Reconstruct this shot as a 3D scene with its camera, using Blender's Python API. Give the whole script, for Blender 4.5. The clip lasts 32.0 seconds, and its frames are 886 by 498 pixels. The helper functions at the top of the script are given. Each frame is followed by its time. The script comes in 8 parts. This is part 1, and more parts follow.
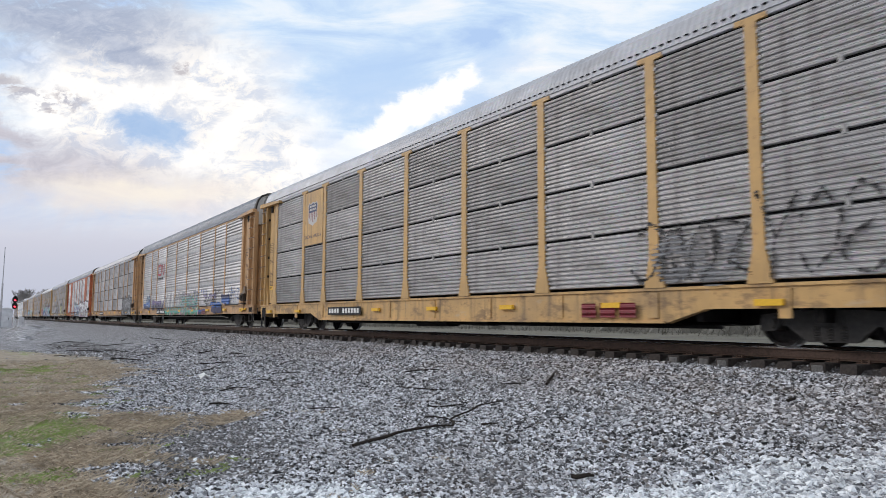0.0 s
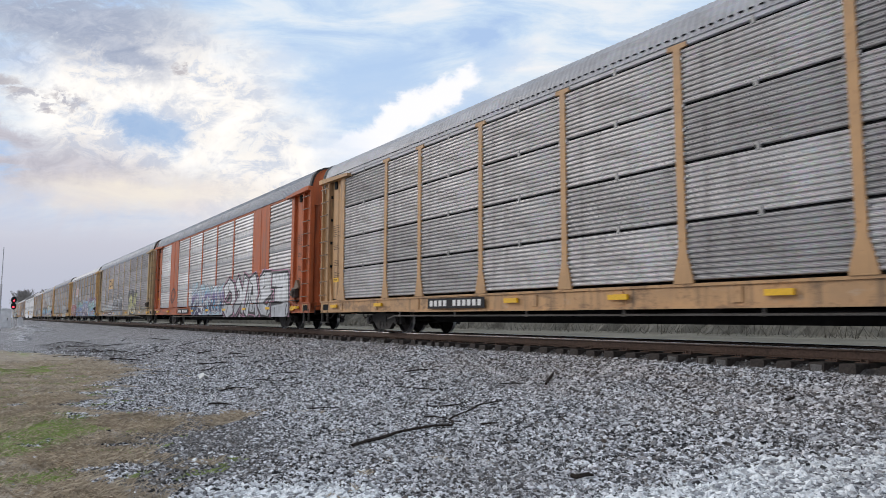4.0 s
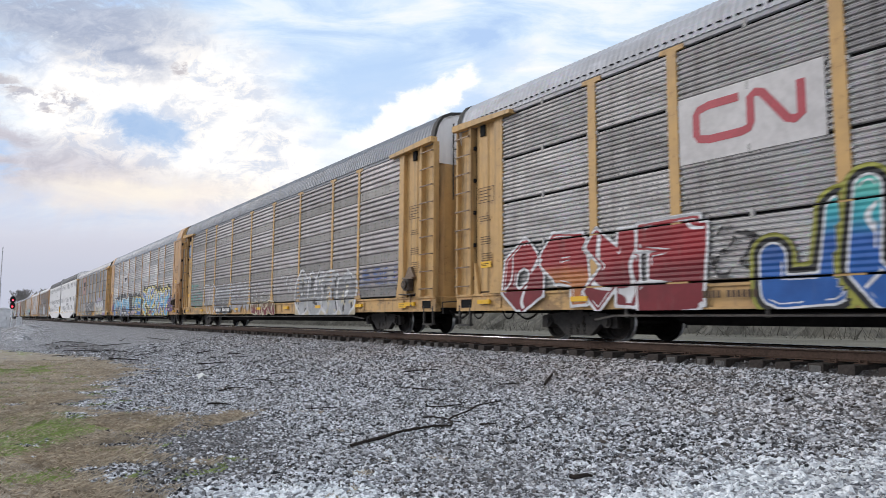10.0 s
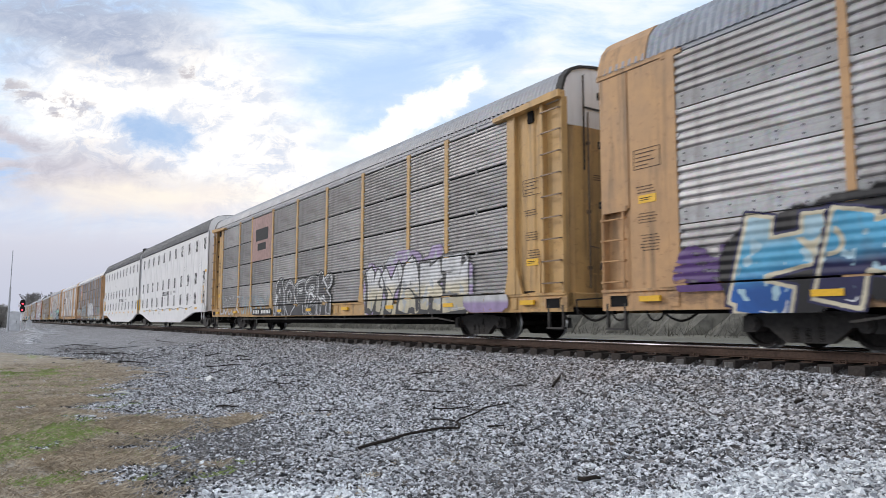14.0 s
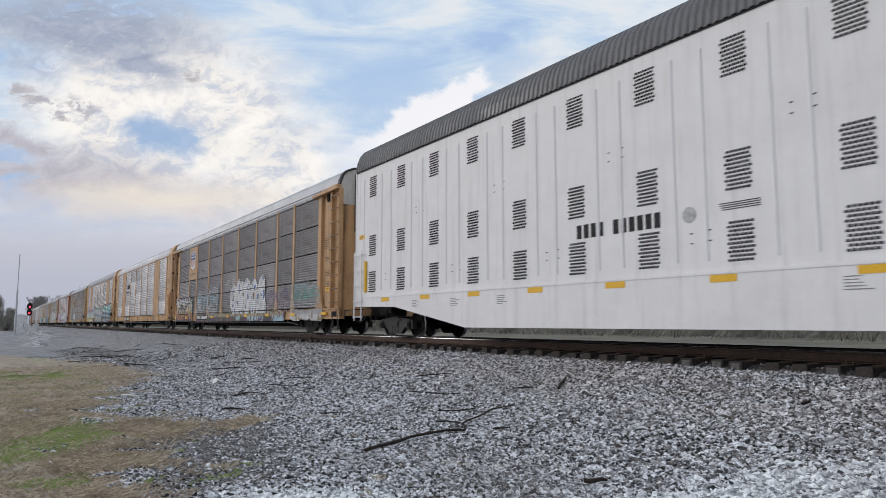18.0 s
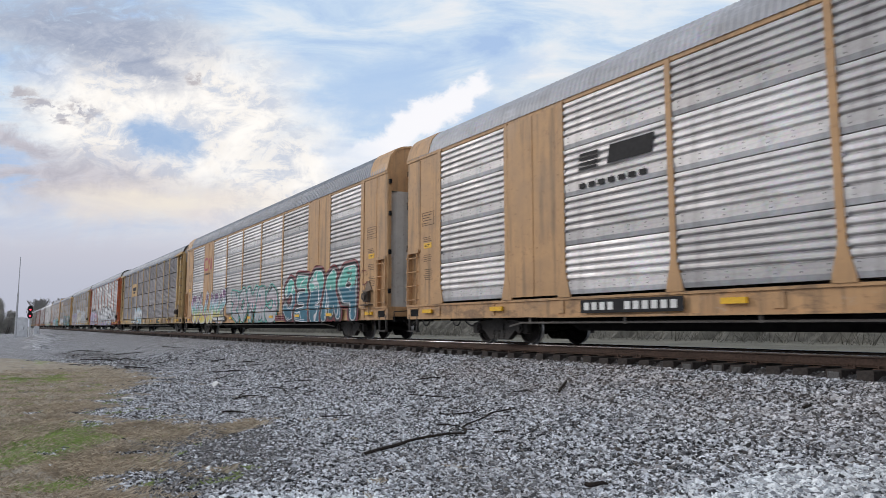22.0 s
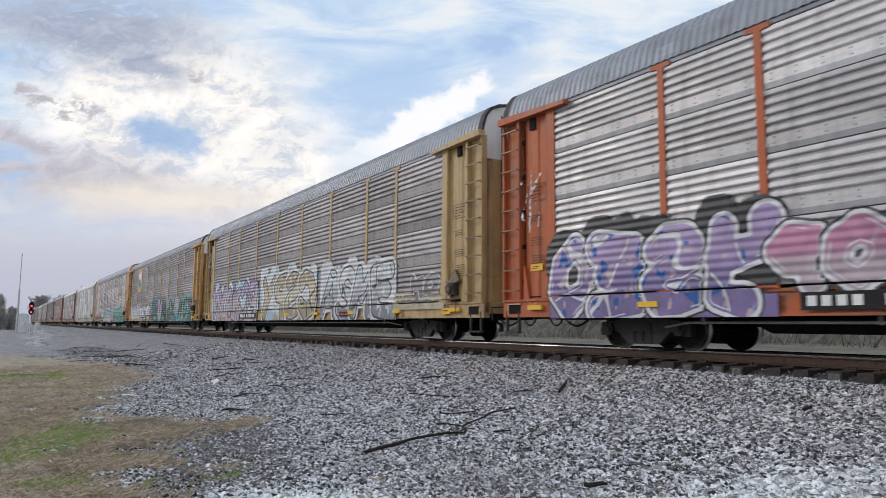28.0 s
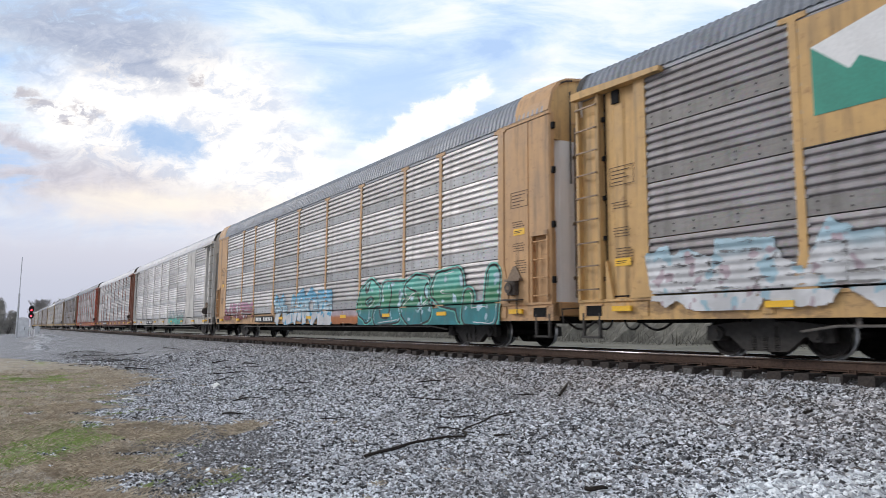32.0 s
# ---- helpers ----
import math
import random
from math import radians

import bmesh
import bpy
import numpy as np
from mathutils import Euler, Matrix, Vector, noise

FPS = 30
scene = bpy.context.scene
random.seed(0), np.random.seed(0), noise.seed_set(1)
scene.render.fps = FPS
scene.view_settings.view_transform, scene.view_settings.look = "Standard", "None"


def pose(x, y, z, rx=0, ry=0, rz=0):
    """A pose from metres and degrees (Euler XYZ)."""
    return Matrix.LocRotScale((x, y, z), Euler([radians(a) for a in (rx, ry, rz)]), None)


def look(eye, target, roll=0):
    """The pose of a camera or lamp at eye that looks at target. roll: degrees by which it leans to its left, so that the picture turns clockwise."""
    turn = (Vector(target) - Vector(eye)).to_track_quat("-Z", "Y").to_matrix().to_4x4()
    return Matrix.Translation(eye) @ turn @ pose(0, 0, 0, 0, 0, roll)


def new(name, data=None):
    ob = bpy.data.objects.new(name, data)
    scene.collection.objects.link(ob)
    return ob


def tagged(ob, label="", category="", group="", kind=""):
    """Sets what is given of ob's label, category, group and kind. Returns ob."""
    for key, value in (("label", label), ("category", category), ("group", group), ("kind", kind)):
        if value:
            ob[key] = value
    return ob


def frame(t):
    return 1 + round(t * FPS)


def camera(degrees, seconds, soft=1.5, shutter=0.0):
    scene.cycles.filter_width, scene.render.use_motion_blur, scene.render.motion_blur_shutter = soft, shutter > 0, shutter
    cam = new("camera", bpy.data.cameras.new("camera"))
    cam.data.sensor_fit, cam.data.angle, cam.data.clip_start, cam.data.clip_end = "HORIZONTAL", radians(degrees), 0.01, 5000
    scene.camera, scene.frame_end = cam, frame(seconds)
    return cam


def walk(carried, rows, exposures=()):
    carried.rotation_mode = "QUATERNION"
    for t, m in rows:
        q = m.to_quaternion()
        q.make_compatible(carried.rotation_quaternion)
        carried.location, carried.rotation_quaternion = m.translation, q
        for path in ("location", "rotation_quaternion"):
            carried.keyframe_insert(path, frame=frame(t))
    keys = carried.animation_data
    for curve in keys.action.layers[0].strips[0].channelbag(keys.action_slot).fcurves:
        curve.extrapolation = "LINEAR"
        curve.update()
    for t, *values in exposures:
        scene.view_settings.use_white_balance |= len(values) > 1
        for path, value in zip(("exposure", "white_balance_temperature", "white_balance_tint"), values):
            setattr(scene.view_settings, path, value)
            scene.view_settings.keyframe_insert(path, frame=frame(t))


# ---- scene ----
cam = camera(65.24, 32.0, 0.6, 0.12)
RAIL_TOP = 1.0
TRACK_Y = 11.42
EYE = (0.0, 0.0, 1.41)
PATH = [
    (0, 95.801, -0.306, 56.664),
    (0.5, 95.816, -0.319, 56.621),
    (1, 95.805, -0.301, 56.607),
    (1.5, 95.780, -0.258, 56.597),
    (2, 95.775, -0.228, 56.597),
    (2.5, 95.794, -0.208, 56.596),
    (3, 95.803, -0.197, 56.590),
    (3.5, 95.800, -0.206, 56.584),
    (5.5, 95.704, -0.307, 56.662),
    (6, 95.670, -0.325, 56.621),
    (6.5, 95.631, -0.362, 56.602),
    (7, 95.593, -0.345, 56.600),
    (7.5, 95.623, -0.318, 56.611),
    (8, 95.723, -0.312, 56.633),
    (8.5, 95.804, -0.327, 56.645),
    (9, 95.838, -0.370, 56.611),
    (9.5, 95.837, -0.372, 56.560),
    (10, 95.812, -0.328, 56.530),
    (10.5, 95.790, -0.333, 56.533),
    (11, 95.775, -0.370, 56.559),
    (11.5, 95.760, -0.380, 56.606),
    (12, 95.749, -0.412, 56.670),
    (12.5, 95.775, -0.377, 56.772),
    (13, 95.830, -0.303, 56.905),
    (13.5, 95.911, -0.215, 57.042),
    (14, 95.982, -0.166, 57.139),
    (14.5, 96.018, -0.111, 57.180),
    (16.5, 96.153, -0.024, 57.297),
    (17, 96.140, 0.000, 57.411),
    (17.5, 96.127, 0.007, 57.516),
    (18, 96.141, -0.002, 57.580),
    (18.5, 96.180, -0.001, 57.602),
    (19, 96.242, 0.001, 57.602),
    (19.5, 96.306, 0.002, 57.607),
    (20, 96.351, -0.007, 57.623),
    (20.5, 96.377, -0.038, 57.622),
    (21, 96.398, -0.059, 57.614),
    (21.5, 96.404, -0.061, 57.615),
    (22, 96.405, -0.058, 57.622),
    (22.5, 96.409, -0.061, 57.608),
    (23, 96.407, -0.072, 57.573),
    (23.5, 96.390, -0.112, 57.542),
    (24, 96.358, -0.172, 57.552),
    (24.5, 96.332, -0.237, 57.594),
    (25, 96.319, -0.285, 57.625),
    (25.5, 96.320, -0.333, 57.634),
    (27.5, 96.273, -0.440, 57.651),
    (28, 96.344, -0.473, 57.674),
    (28.5, 96.409, -0.476, 57.659),
    (29, 96.451, -0.471, 57.626),
    (29.5, 96.462, -0.469, 57.602),
    (30, 96.476, -0.460, 57.606),
    (30.5, 96.518, -0.413, 57.634),
    (31, 96.572, -0.384, 57.664),
    (31.5, 96.623, -0.398, 57.680),
    (32, 96.643, -0.426, 57.684),
]

walk(cam, [(t, pose(*EYE, a, b, c)) for t, a, b, c in PATH], [(t, e, 6500, 12.5) for t, e in ((0.0, -0.02), (1.3, 0.03), (2.0, -0.02), (3.0, -0.14), (4.5, -0.1), (6.0, -0.05), (7.0, 0.02), (10.0, 0.03), (12.0, 0.07), (14.0, 0.07), (17.0, -0.25), (18.0, -0.25), (19.0, -0.18), (20.0, 0.0), (22.0, -0.18), (24.0, -0.18), (25.0, 0.0), (28.0, -0.13), (29.0, 0.02), (32.0, 0.08))])

# ---- world and sun ----
W = bpy.data.worlds.new("world")
scene.world = W
W.use_nodes = True
wn, wl = W.node_tree.nodes, W.node_tree.links
wn.clear()


def wmath(op, a, b=None, clamp=False):
    n = wn.new("ShaderNodeMath")
    n.operation, n.use_clamp = op, clamp
    for i, x in enumerate((a, b)):
        if x is None:
            continue
        if hasattr(x, "links"):
            wl.new(x, n.inputs[i])
        else:
            n.inputs[i].default_value = x
    return n.outputs[0]


def wramp(fac, stops):
    n = wn.new("ShaderNodeValToRGB")
    el = n.color_ramp.elements
    while len(el) < len(stops):
        el.new(0.5)
    for e, (p, c) in zip(el, stops):
        e.position, e.color = p, (*c, 1)
    wl.new(fac, n.inputs[0])
    return n.outputs[0]


def wmix(fac, a, b, mode="MIX"):
    n = wn.new("ShaderNodeMix")
    n.data_type, n.blend_type = "RGBA", mode
    for i, x in ((0, fac), (6, a), (7, b)):
        if hasattr(x, "links"):
            wl.new(x, n.inputs[i])
        elif i == 0:
            n.inputs[i].default_value = x
        else:
            n.inputs[i].default_value = (*x, 1)
    return n.outputs[2]


SUN_AZ, SUN_EL = 217.0, 24.0   # degrees: azimuth counted from +X towards +Y, and elevation
sky = wn.new("ShaderNodeTexSky")
sky.sky_type, sky.sun_disc = "NISHITA", False
sky.sun_elevation, sky.sun_rotation = radians(SUN_EL), radians(90 - SUN_AZ)
sky.air_density, sky.dust_density, sky.ozone_density = 1.0, 1.2, 1.5
tex = wn.new("ShaderNodeTexCoord")
sep = wn.new("ShaderNodeSeparateXYZ")
wl.new(tex.outputs["Generated"], sep.inputs[0])
zc = wmath("MAXIMUM", sep.outputs[2], 0.0)
za = wmath("ADD", zc, 0.16)
px, py = wmath("DIVIDE", sep.outputs[0], za), wmath("DIVIDE", sep.outputs[1], za)
comb = wn.new("ShaderNodeCombineXYZ")
wl.new(px, comb.inputs[0])
wl.new(py, comb.inputs[1])


def wnoise(scale, detail, rough, dist=0.0, sx=1.0, sy=1.0, rot=0.0, at=(0, 0, 0)):
    m = wn.new("ShaderNodeMapping")
    m.inputs["Location"].default_value = at
    m.inputs["Scale"].default_value = (sx, sy, 1)
    m.inputs["Rotation"].default_value = (0, 0, radians(rot))
    wl.new(comb.outputs[0], m.inputs[0])
    n = wn.new("ShaderNodeTexNoise")
    n.inputs["Scale"].default_value, n.inputs["Detail"].default_value = scale, detail
    n.inputs["Roughness"].default_value, n.inputs["Distortion"].default_value = rough, dist
    wl.new(m.outputs[0], n.inputs["Vector"])
    return n.outputs[0]


big = wnoise(0.55, 6, 0.6, 0.4, 1.0, 1.7, 20, (3.1, 0.4, 0))
streak = wnoise(1.5, 7, 0.62, 0.8, 0.55, 2.2, 28, (0.7, 2.2, 0))
fluff = wnoise(2.6, 8, 0.65, 0.6, 0.8, 1.6, 15, (5.0, 1.0, 0))
cover = wmath("ADD", wmath("MULTIPLY", big, 0.55), wmath("MULTIPLY", streak, 0.45))
mask = wn.new("ShaderNodeMapRange")
mask.interpolation_type = "SMOOTHSTEP"
mask.inputs[1].default_value, mask.inputs[2].default_value = 0.36, 0.56
wl.new(cover, mask.inputs[0])
# the clouds ahead are laid out on a plane square to this direction, ten units to about 45 degrees
SKY_F, SKY_R, SKY_U = (-0.83148, 0.54628, 0.10107), (0.54954, 0.83545, 0.00534), (0.08152, -0.05998, 0.99486)


def wdot(v):
    d = wn.new("ShaderNodeVectorMath")
    d.operation = "DOT_PRODUCT"
    wl.new(tex.outputs["Generated"], d.inputs[0])
    d.inputs[1].default_value = v
    return d.outputs["Value"]


def wband(value, lo, hi):
    r = wn.new("ShaderNodeMapRange")
    r.interpolation_type = "SMOOTHSTEP"
    r.inputs[1].default_value, r.inputs[2].default_value = lo, hi
    wl.new(value, r.inputs[0])
    return r.outputs[0]


def wvec(x, y):
    c = wn.new("ShaderNodeCombineXYZ")
    wl.new(x, c.inputs[0])
    wl.new(y, c.inputs[1])
    return c.outputs[0]


ahead = wdot(SKY_F)
depth = wmath("MAXIMUM", ahead, 0.12)
sx = wmath("ADD", wmath("MULTIPLY", wmath("DIVIDE", wdot(SKY_R), depth), 12.25), 7.84)
sy = wmath("SUBTRACT", 4.41, wmath("MULTIPLY", wmath("DIVIDE", wdot(SKY_U), depth), 12.25))
plane = wvec(sx, sy)


def pnoise(scale, detail, rough, along_x=1.0, turn=0.0, at=(0, 0, 0), dist=0.3, out=0):
    """Noise on the plane of the clouds, drawn out sideways by along_x."""
    m = wn.new("ShaderNodeMapping")
    m.inputs["Location"].default_value = at
    m.inputs["Rotation"].default_value = (0, 0, radians(turn))
    m.inputs["Scale"].default_value = (1.0 / along_x, 1.0, 1.0)
    wl.new(plane, m.inputs[0])
    n = wn.new("ShaderNodeTexNoise")
    n.inputs["Scale"].default_value, n.inputs["Detail"].default_value = scale, detail
    n.inputs["Roughness"].default_value, n.inputs["Distortion"].default_value = rough, dist
    wl.new(m.outputs[0], n.inputs["Vector"])
    return n.outputs[out]


warp = pnoise(1.5, 7, 0.66, 1.5, 0, (3, 1, 0), 0.3, 1)
wsep = wn.new("ShaderNodeSeparateXYZ")
wl.new(warp, wsep.inputs[0])
wx = wmath("ADD", sx, wmath("MULTIPLY", wmath("SUBTRACT", wsep.outputs[0], 0.5), 1.3))
wy = wmath("ADD", sy, wmath("MULTIPLY", wmath("SUBTRACT", wsep.outputs[1], 0.5), 0.9))


def patch(cx, cy, rx, ry, turn=0.0, inner=0.3, outer=1.0):
    """1 inside a ragged oval of the cloud plane, 0 outside it."""
    c, s = math.cos(radians(turn)), math.sin(radians(turn))
    dx, dy = wmath("SUBTRACT", wx, cx), wmath("SUBTRACT", wy, cy)
    a = wmath("DIVIDE", wmath("ADD", wmath("MULTIPLY", dx, c), wmath("MULTIPLY", dy, s)), rx)
    e = wmath("DIVIDE", wmath("SUBTRACT", wmath("MULTIPLY", dy, c), wmath("MULTIPLY", dx, s)), ry)
    r = wmath("SQRT", wmath("ADD", wmath("MULTIPLY", a, a), wmath("MULTIPLY", e, e)))
    return wband(r, outer, inner)


fluffy = pnoise(1.1, 8, 0.66, 1.4, 10, (7, 3, 0), 0.5)
streaky = pnoise(1.3, 8, 0.6, 3.6, 14, (2, 9, 0), 0.4)
mottle = pnoise(3.3, 8, 0.70, 1.8, 20, (1, 5, 0), 0.6)

# thin high cloud over blue, all round
blue = wmix(1.0, sky.outputs[0], (0.06, 0.066, 0.075), "MULTIPLY")
blue = wmix(0.7, blue, (0.47, 0.66, 0.93))
white = wramp(fluff, [(0.28, (0.66, 0.76, 0.90)), (0.5, (0.86, 0.92, 0.98)), (0.72, (1.0, 1.0, 1.0))])
around = wmix(wmath("ADD", wmath("MULTIPLY", mask.outputs[0], 0.65), 0.35), blue, white)
veil = wramp(streaky, [(0.34, (0.46, 0.64, 0.92)), (0.47, (0.62, 0.79, 0.98)), (0.58, (0.82, 0.92, 1.0)), (0.72, (0.97, 0.99, 1.0))])
col = wmix(wband(ahead, 0.3, 0.6), around, veil)
# the bright bank in front of the sun's side, with lit folds
bank = wmath("MAXIMUM", patch(2.7, 1.85, 3.3, 1.9, 6, 0.5, 1.0), patch(4.5, 3.1, 2.2, 0.95, -30, 0.4, 1.0))
bank_col = wramp(fluffy, [(0.28, (0.86, 0.89, 0.94)), (0.44, (1.05, 1.025, 0.965)), (0.6, (1.15, 1.13, 1.07))])
col = wmix(bank, col, bank_col)
curl = wmath("MULTIPLY", wband(mottle, 0.57, 0.43), wband(fluffy, 0.60, 0.40))
col = wmix(wmath("MULTIPLY", wmath("MULTIPLY", bank, curl), 0.8), col, (0.62, 0.70, 0.83))
# blue showing beside and through it
for cx, cy, rx, ry, turn, k, c in ((6.6, 1.5, 1.5, 0.7, -8, 0.85, (0.50, 0.69, 0.95)), (8.3, 2.1, 1.0, 0.6, -30, 0.8, (0.50, 0.69, 0.95)), (8.9, 1.0, 0.9, 0.35, -20, 0.6, (0.56, 0.73, 0.96)), (5.0, 1.1, 0.55, 0.25, -30, 0.5, (0.62, 0.76, 0.95)), (5.75, 2.45, 0.45, 0.25, 0, 0.5, (0.62, 0.76, 0.95)),
                               (2.45, 2.2, 0.62, 0.46, 22, 0.9, (0.37, 0.55, 0.82)), (3.0, 2.45, 0.56, 0.34, 15, 0.85, (0.40, 0.58, 0.84))):
    col = wmix(wmath("MULTIPLY", patch(cx, cy, rx, ry, turn, 0.3, 1.1), k), col, c)
# dull blue-grey cloud high up
g = wmath("MAXIMUM", patch(1.2, 0.3, 3.4, 1.1, 6, 0.25, 1.0), patch(2.3, 0.95, 1.4, 0.5, 30, 0.2, 1.0))
g = wmath("MULTIPLY", g, wband(wmath("ADD", wmath("MULTIPLY", streaky, 0.5), wmath("MULTIPLY", mottle, 0.5)), 0.36, 0.52))
col = wmix(wmath("MULTIPLY", g, 0.92), col, wramp(mottle, [(0.35, (0.31, 0.38, 0.53)), (0.65, (0.52, 0.58, 0.70))]))
col = wmix(wmath("MULTIPLY", wmath("MULTIPLY", patch(0.2, 0.95, 1.0, 0.4, 10, 0.2, 1.0), wband(mottle, 0.45, 0.6)), 0.6), col, (0.50, 0.60, 0.76))
for cx, cy, rx, ry in ((0.15, 1.48, 0.75, 0.20), (0.95, 1.68, 0.28, 0.13), (0.85, 1.92, 0.2, 0.08), (3.15, 1.18, 0.28, 0.12)):
    col = wmix(wmath("MULTIPLY", wmath("MULTIPLY", patch(cx, cy, rx, ry, 8, 0.2, 1.0), wband(mottle, 0.42, 0.52)), 0.85), col, (0.54, 0.52, 0.55))
# a broad pale trail that frays into the bank
tc, ts = math.cos(radians(-31.5)), math.sin(radians(-31.5))
ddx, ddy = wmath("SUBTRACT", wx, 7.6), wmath("SUBTRACT", wy, 1.80)
t_len = wmath("ADD", wmath("MULTIPLY", ddx, tc), wmath("MULTIPLY", ddy, ts))
t_off = wmath("ABSOLUTE", wmath("SUBTRACT", wmath("MULTIPLY", ddy, tc), wmath("MULTIPLY", ddx, ts)))
trail = wmath("MULTIPLY", wband(wmath("ADD", t_off, wmath("MULTIPLY", t_len, 0.05)), 0.33, 0.14), wmath("MULTIPLY", wband(t_len, 1.15, 0.8), wband(t_len, -2.6, -1.0)))
col = wmix(wmath("MULTIPLY", trail, 0.95), col, (1.08, 1.09, 1.11))
# long lavender streaks, the warm band under them, the dull air above the horizon
lav = wmath("MULTIPLY", wmath("MAXIMUM", patch(0.8, 3.0, 4.0, 0.8, 7, 0.15, 1.0), patch(0.2, 2.4, 1.6, 0.28, 18, 0.2, 1.0)), wband(streaky, 0.30, 0.46))
col = wmix(wmath("MULTIPLY", lav, 0.95), col, wramp(mottle, [(0.35, (0.52, 0.51, 0.57)), (0.65, (0.68, 0.66, 0.71))]))
col = wmix(wmath("MULTIPLY", patch(2.5, 3.45, 3.4, 0.62, 2, 0.1, 1.0), 0.9), col, wramp(streaky, [(0.35, (0.86, 0.79, 0.76)), (0.6, (1.0, 0.93, 0.80))]))
# a row of small grey puffs low on the near side of the bank
puff_grain = pnoise(5.2, 5, 0.6, 1.7, 12, (4, 2, 0), 0.4)
puffs = wmath("MULTIPLY", patch(0.85, 1.72, 1.25, 0.30, 12, 0.3, 1.0), wband(puff_grain, 0.50, 0.60))
col = wmix(wmath("MULTIPLY", puffs, 0.72), col, (0.44, 0.45, 0.53))
lift = wmath("ADD", sep.outputs[2], wmath("MULTIPLY", wmath("SUBTRACT", streak, 0.5), 0.06))
low = wband(lift, 0.185, 0.085)
haze = wramp(sep.outputs[2], [(0.0, (0.53, 0.57, 0.68)), (0.06, (0.58, 0.61, 0.71)), (0.12, (0.68, 0.69, 0.77)), (0.2, (0.80, 0.79, 0.84))])
final = wmix(low, col, haze)

bg = wn.new("ShaderNodeBackground")
wl.new(final, bg.inputs[0])
bg.inputs[1].default_value = 1.0
wout = wn.new("ShaderNodeOutputWorld")
wl.new(bg.outputs[0], wout.inputs[0])

sun_data = bpy.data.lights.new("sun", "SUN")
sun_data.energy, sun_data.angle, sun_data.color = 1.15, radians(14), (1.0, 0.93, 0.84)
sun = new("sun", sun_data)
sun_dir = Vector((math.cos(radians(SUN_AZ)) * math.cos(radians(SUN_EL)), math.sin(radians(SUN_AZ)) * math.cos(radians(SUN_EL)), math.sin(radians(SUN_EL))))
sun.matrix_world = look((0, 0, 60), Vector((0, 0, 60)) - sun_dir)

# ---- materials ----
MATS = {}


class Nodes:
    """A short way to write node trees."""

    def __init__(self, name):
        self.mat = bpy.data.materials.new(name)
        self.mat.use_nodes = True
        self.t = self.mat.node_tree
        self.b = self.t.nodes["Principled BSDF"]
        self.co = self.t.nodes.new("ShaderNodeTexCoord").outputs["Object"]

    def put(self, value, socket):
        if hasattr(value, "links"):
            self.t.links.new(value, socket)
        elif hasattr(value, "__len__") and len(value) == 3 and socket.type == "RGBA":
            socket.default_value = (*value, 1)
        else:
            socket.default_value = value

    def mapped(self, scale=(1, 1, 1), at=(0, 0, 0), co=None):
        n = self.t.nodes.new("ShaderNodeMapping")
        n.inputs["Scale"].default_value, n.inputs["Location"].default_value = scale, at
        self.t.links.new(co or self.co, n.inputs[0])
        return n.outputs[0]

    def noise(self, scale, detail=4, rough=0.55, co=None, dist=0.0):
        n = self.t.nodes.new("ShaderNodeTexNoise")
        n.inputs["Scale"].default_value, n.inputs["Detail"].default_value = scale, detail
        n.inputs["Roughness"].default_value, n.inputs["Distortion"].default_value = rough, dist
        self.t.links.new(co or self.co, n.inputs["Vector"])
        return n.outputs[0]

    def voronoi(self, scale, out="Distance", co=None, feature="F1"):
        n = self.t.nodes.new("ShaderNodeTexVoronoi")
        n.feature = feature
        n.inputs["Scale"].default_value = scale
        self.t.links.new(co or self.co, n.inputs["Vector"])
        return n.outputs[out]

    def math(self, op, a, b=0.0, clamp=False):
        n = self.t.nodes.new("ShaderNodeMath")
        n.operation, n.use_clamp = op, clamp
        self.put(a, n.inputs[0])
        self.put(b, n.inputs[1])
        return n.outputs[0]

    def ramp(self, fac, lo, hi, a=0.0, b=1.0):
        n = self.t.nodes.new("ShaderNodeMapRange")
        n.interpolation_type = "SMOOTHSTEP"
        for i, v in enumerate((fac, lo, hi, a, b)):
            self.put(v, n.inputs[i])
        return n.outputs[0]

    def mix(self, fac, a, b, mode="MIX"):
        n = self.t.nodes.new("ShaderNodeMix")
        n.data_type, n.blend_type = "RGBA", mode
        self.put(fac, n.inputs[0])
        self.put(a, n.inputs[6])
        self.put(b, n.inputs[7])
        return n.outputs[2]

    def xyz(self, co=None):
        n = self.t.nodes.new("ShaderNodeSeparateXYZ")
        self.t.links.new(co or self.co, n.inputs[0])
        return n.outputs

    def random(self):
        return self.t.nodes.new("ShaderNodeObjectInfo").outputs["Random"]

    def island(self):
        return self.t.nodes.new("ShaderNodeNewGeometry").outputs["Random Per Island"]

    def bump(self, height, strength=0.3, distance=0.01):
        n = self.t.nodes.new("ShaderNodeBump")
        n.inputs["Strength"].default_value, n.inputs["Distance"].default_value = strength, distance
        self.t.links.new(height, n.inputs["Height"])
        self.t.links.new(n.outputs[0], self.b.inputs["Normal"])

    def done(self, color, rough=0.5, metal=0.0, spec=0.5):
        self.put(color, self.b.inputs["Base Color"])
        self.put(rough, self.b.inputs["Roughness"])
        self.put(metal, self.b.inputs["Metallic"])
        self.b.inputs["Specular IOR Level"].default_value = spec
        return self.mat


def scaled(c, k):
    return tuple(min(1.0, x * k) for x in c)


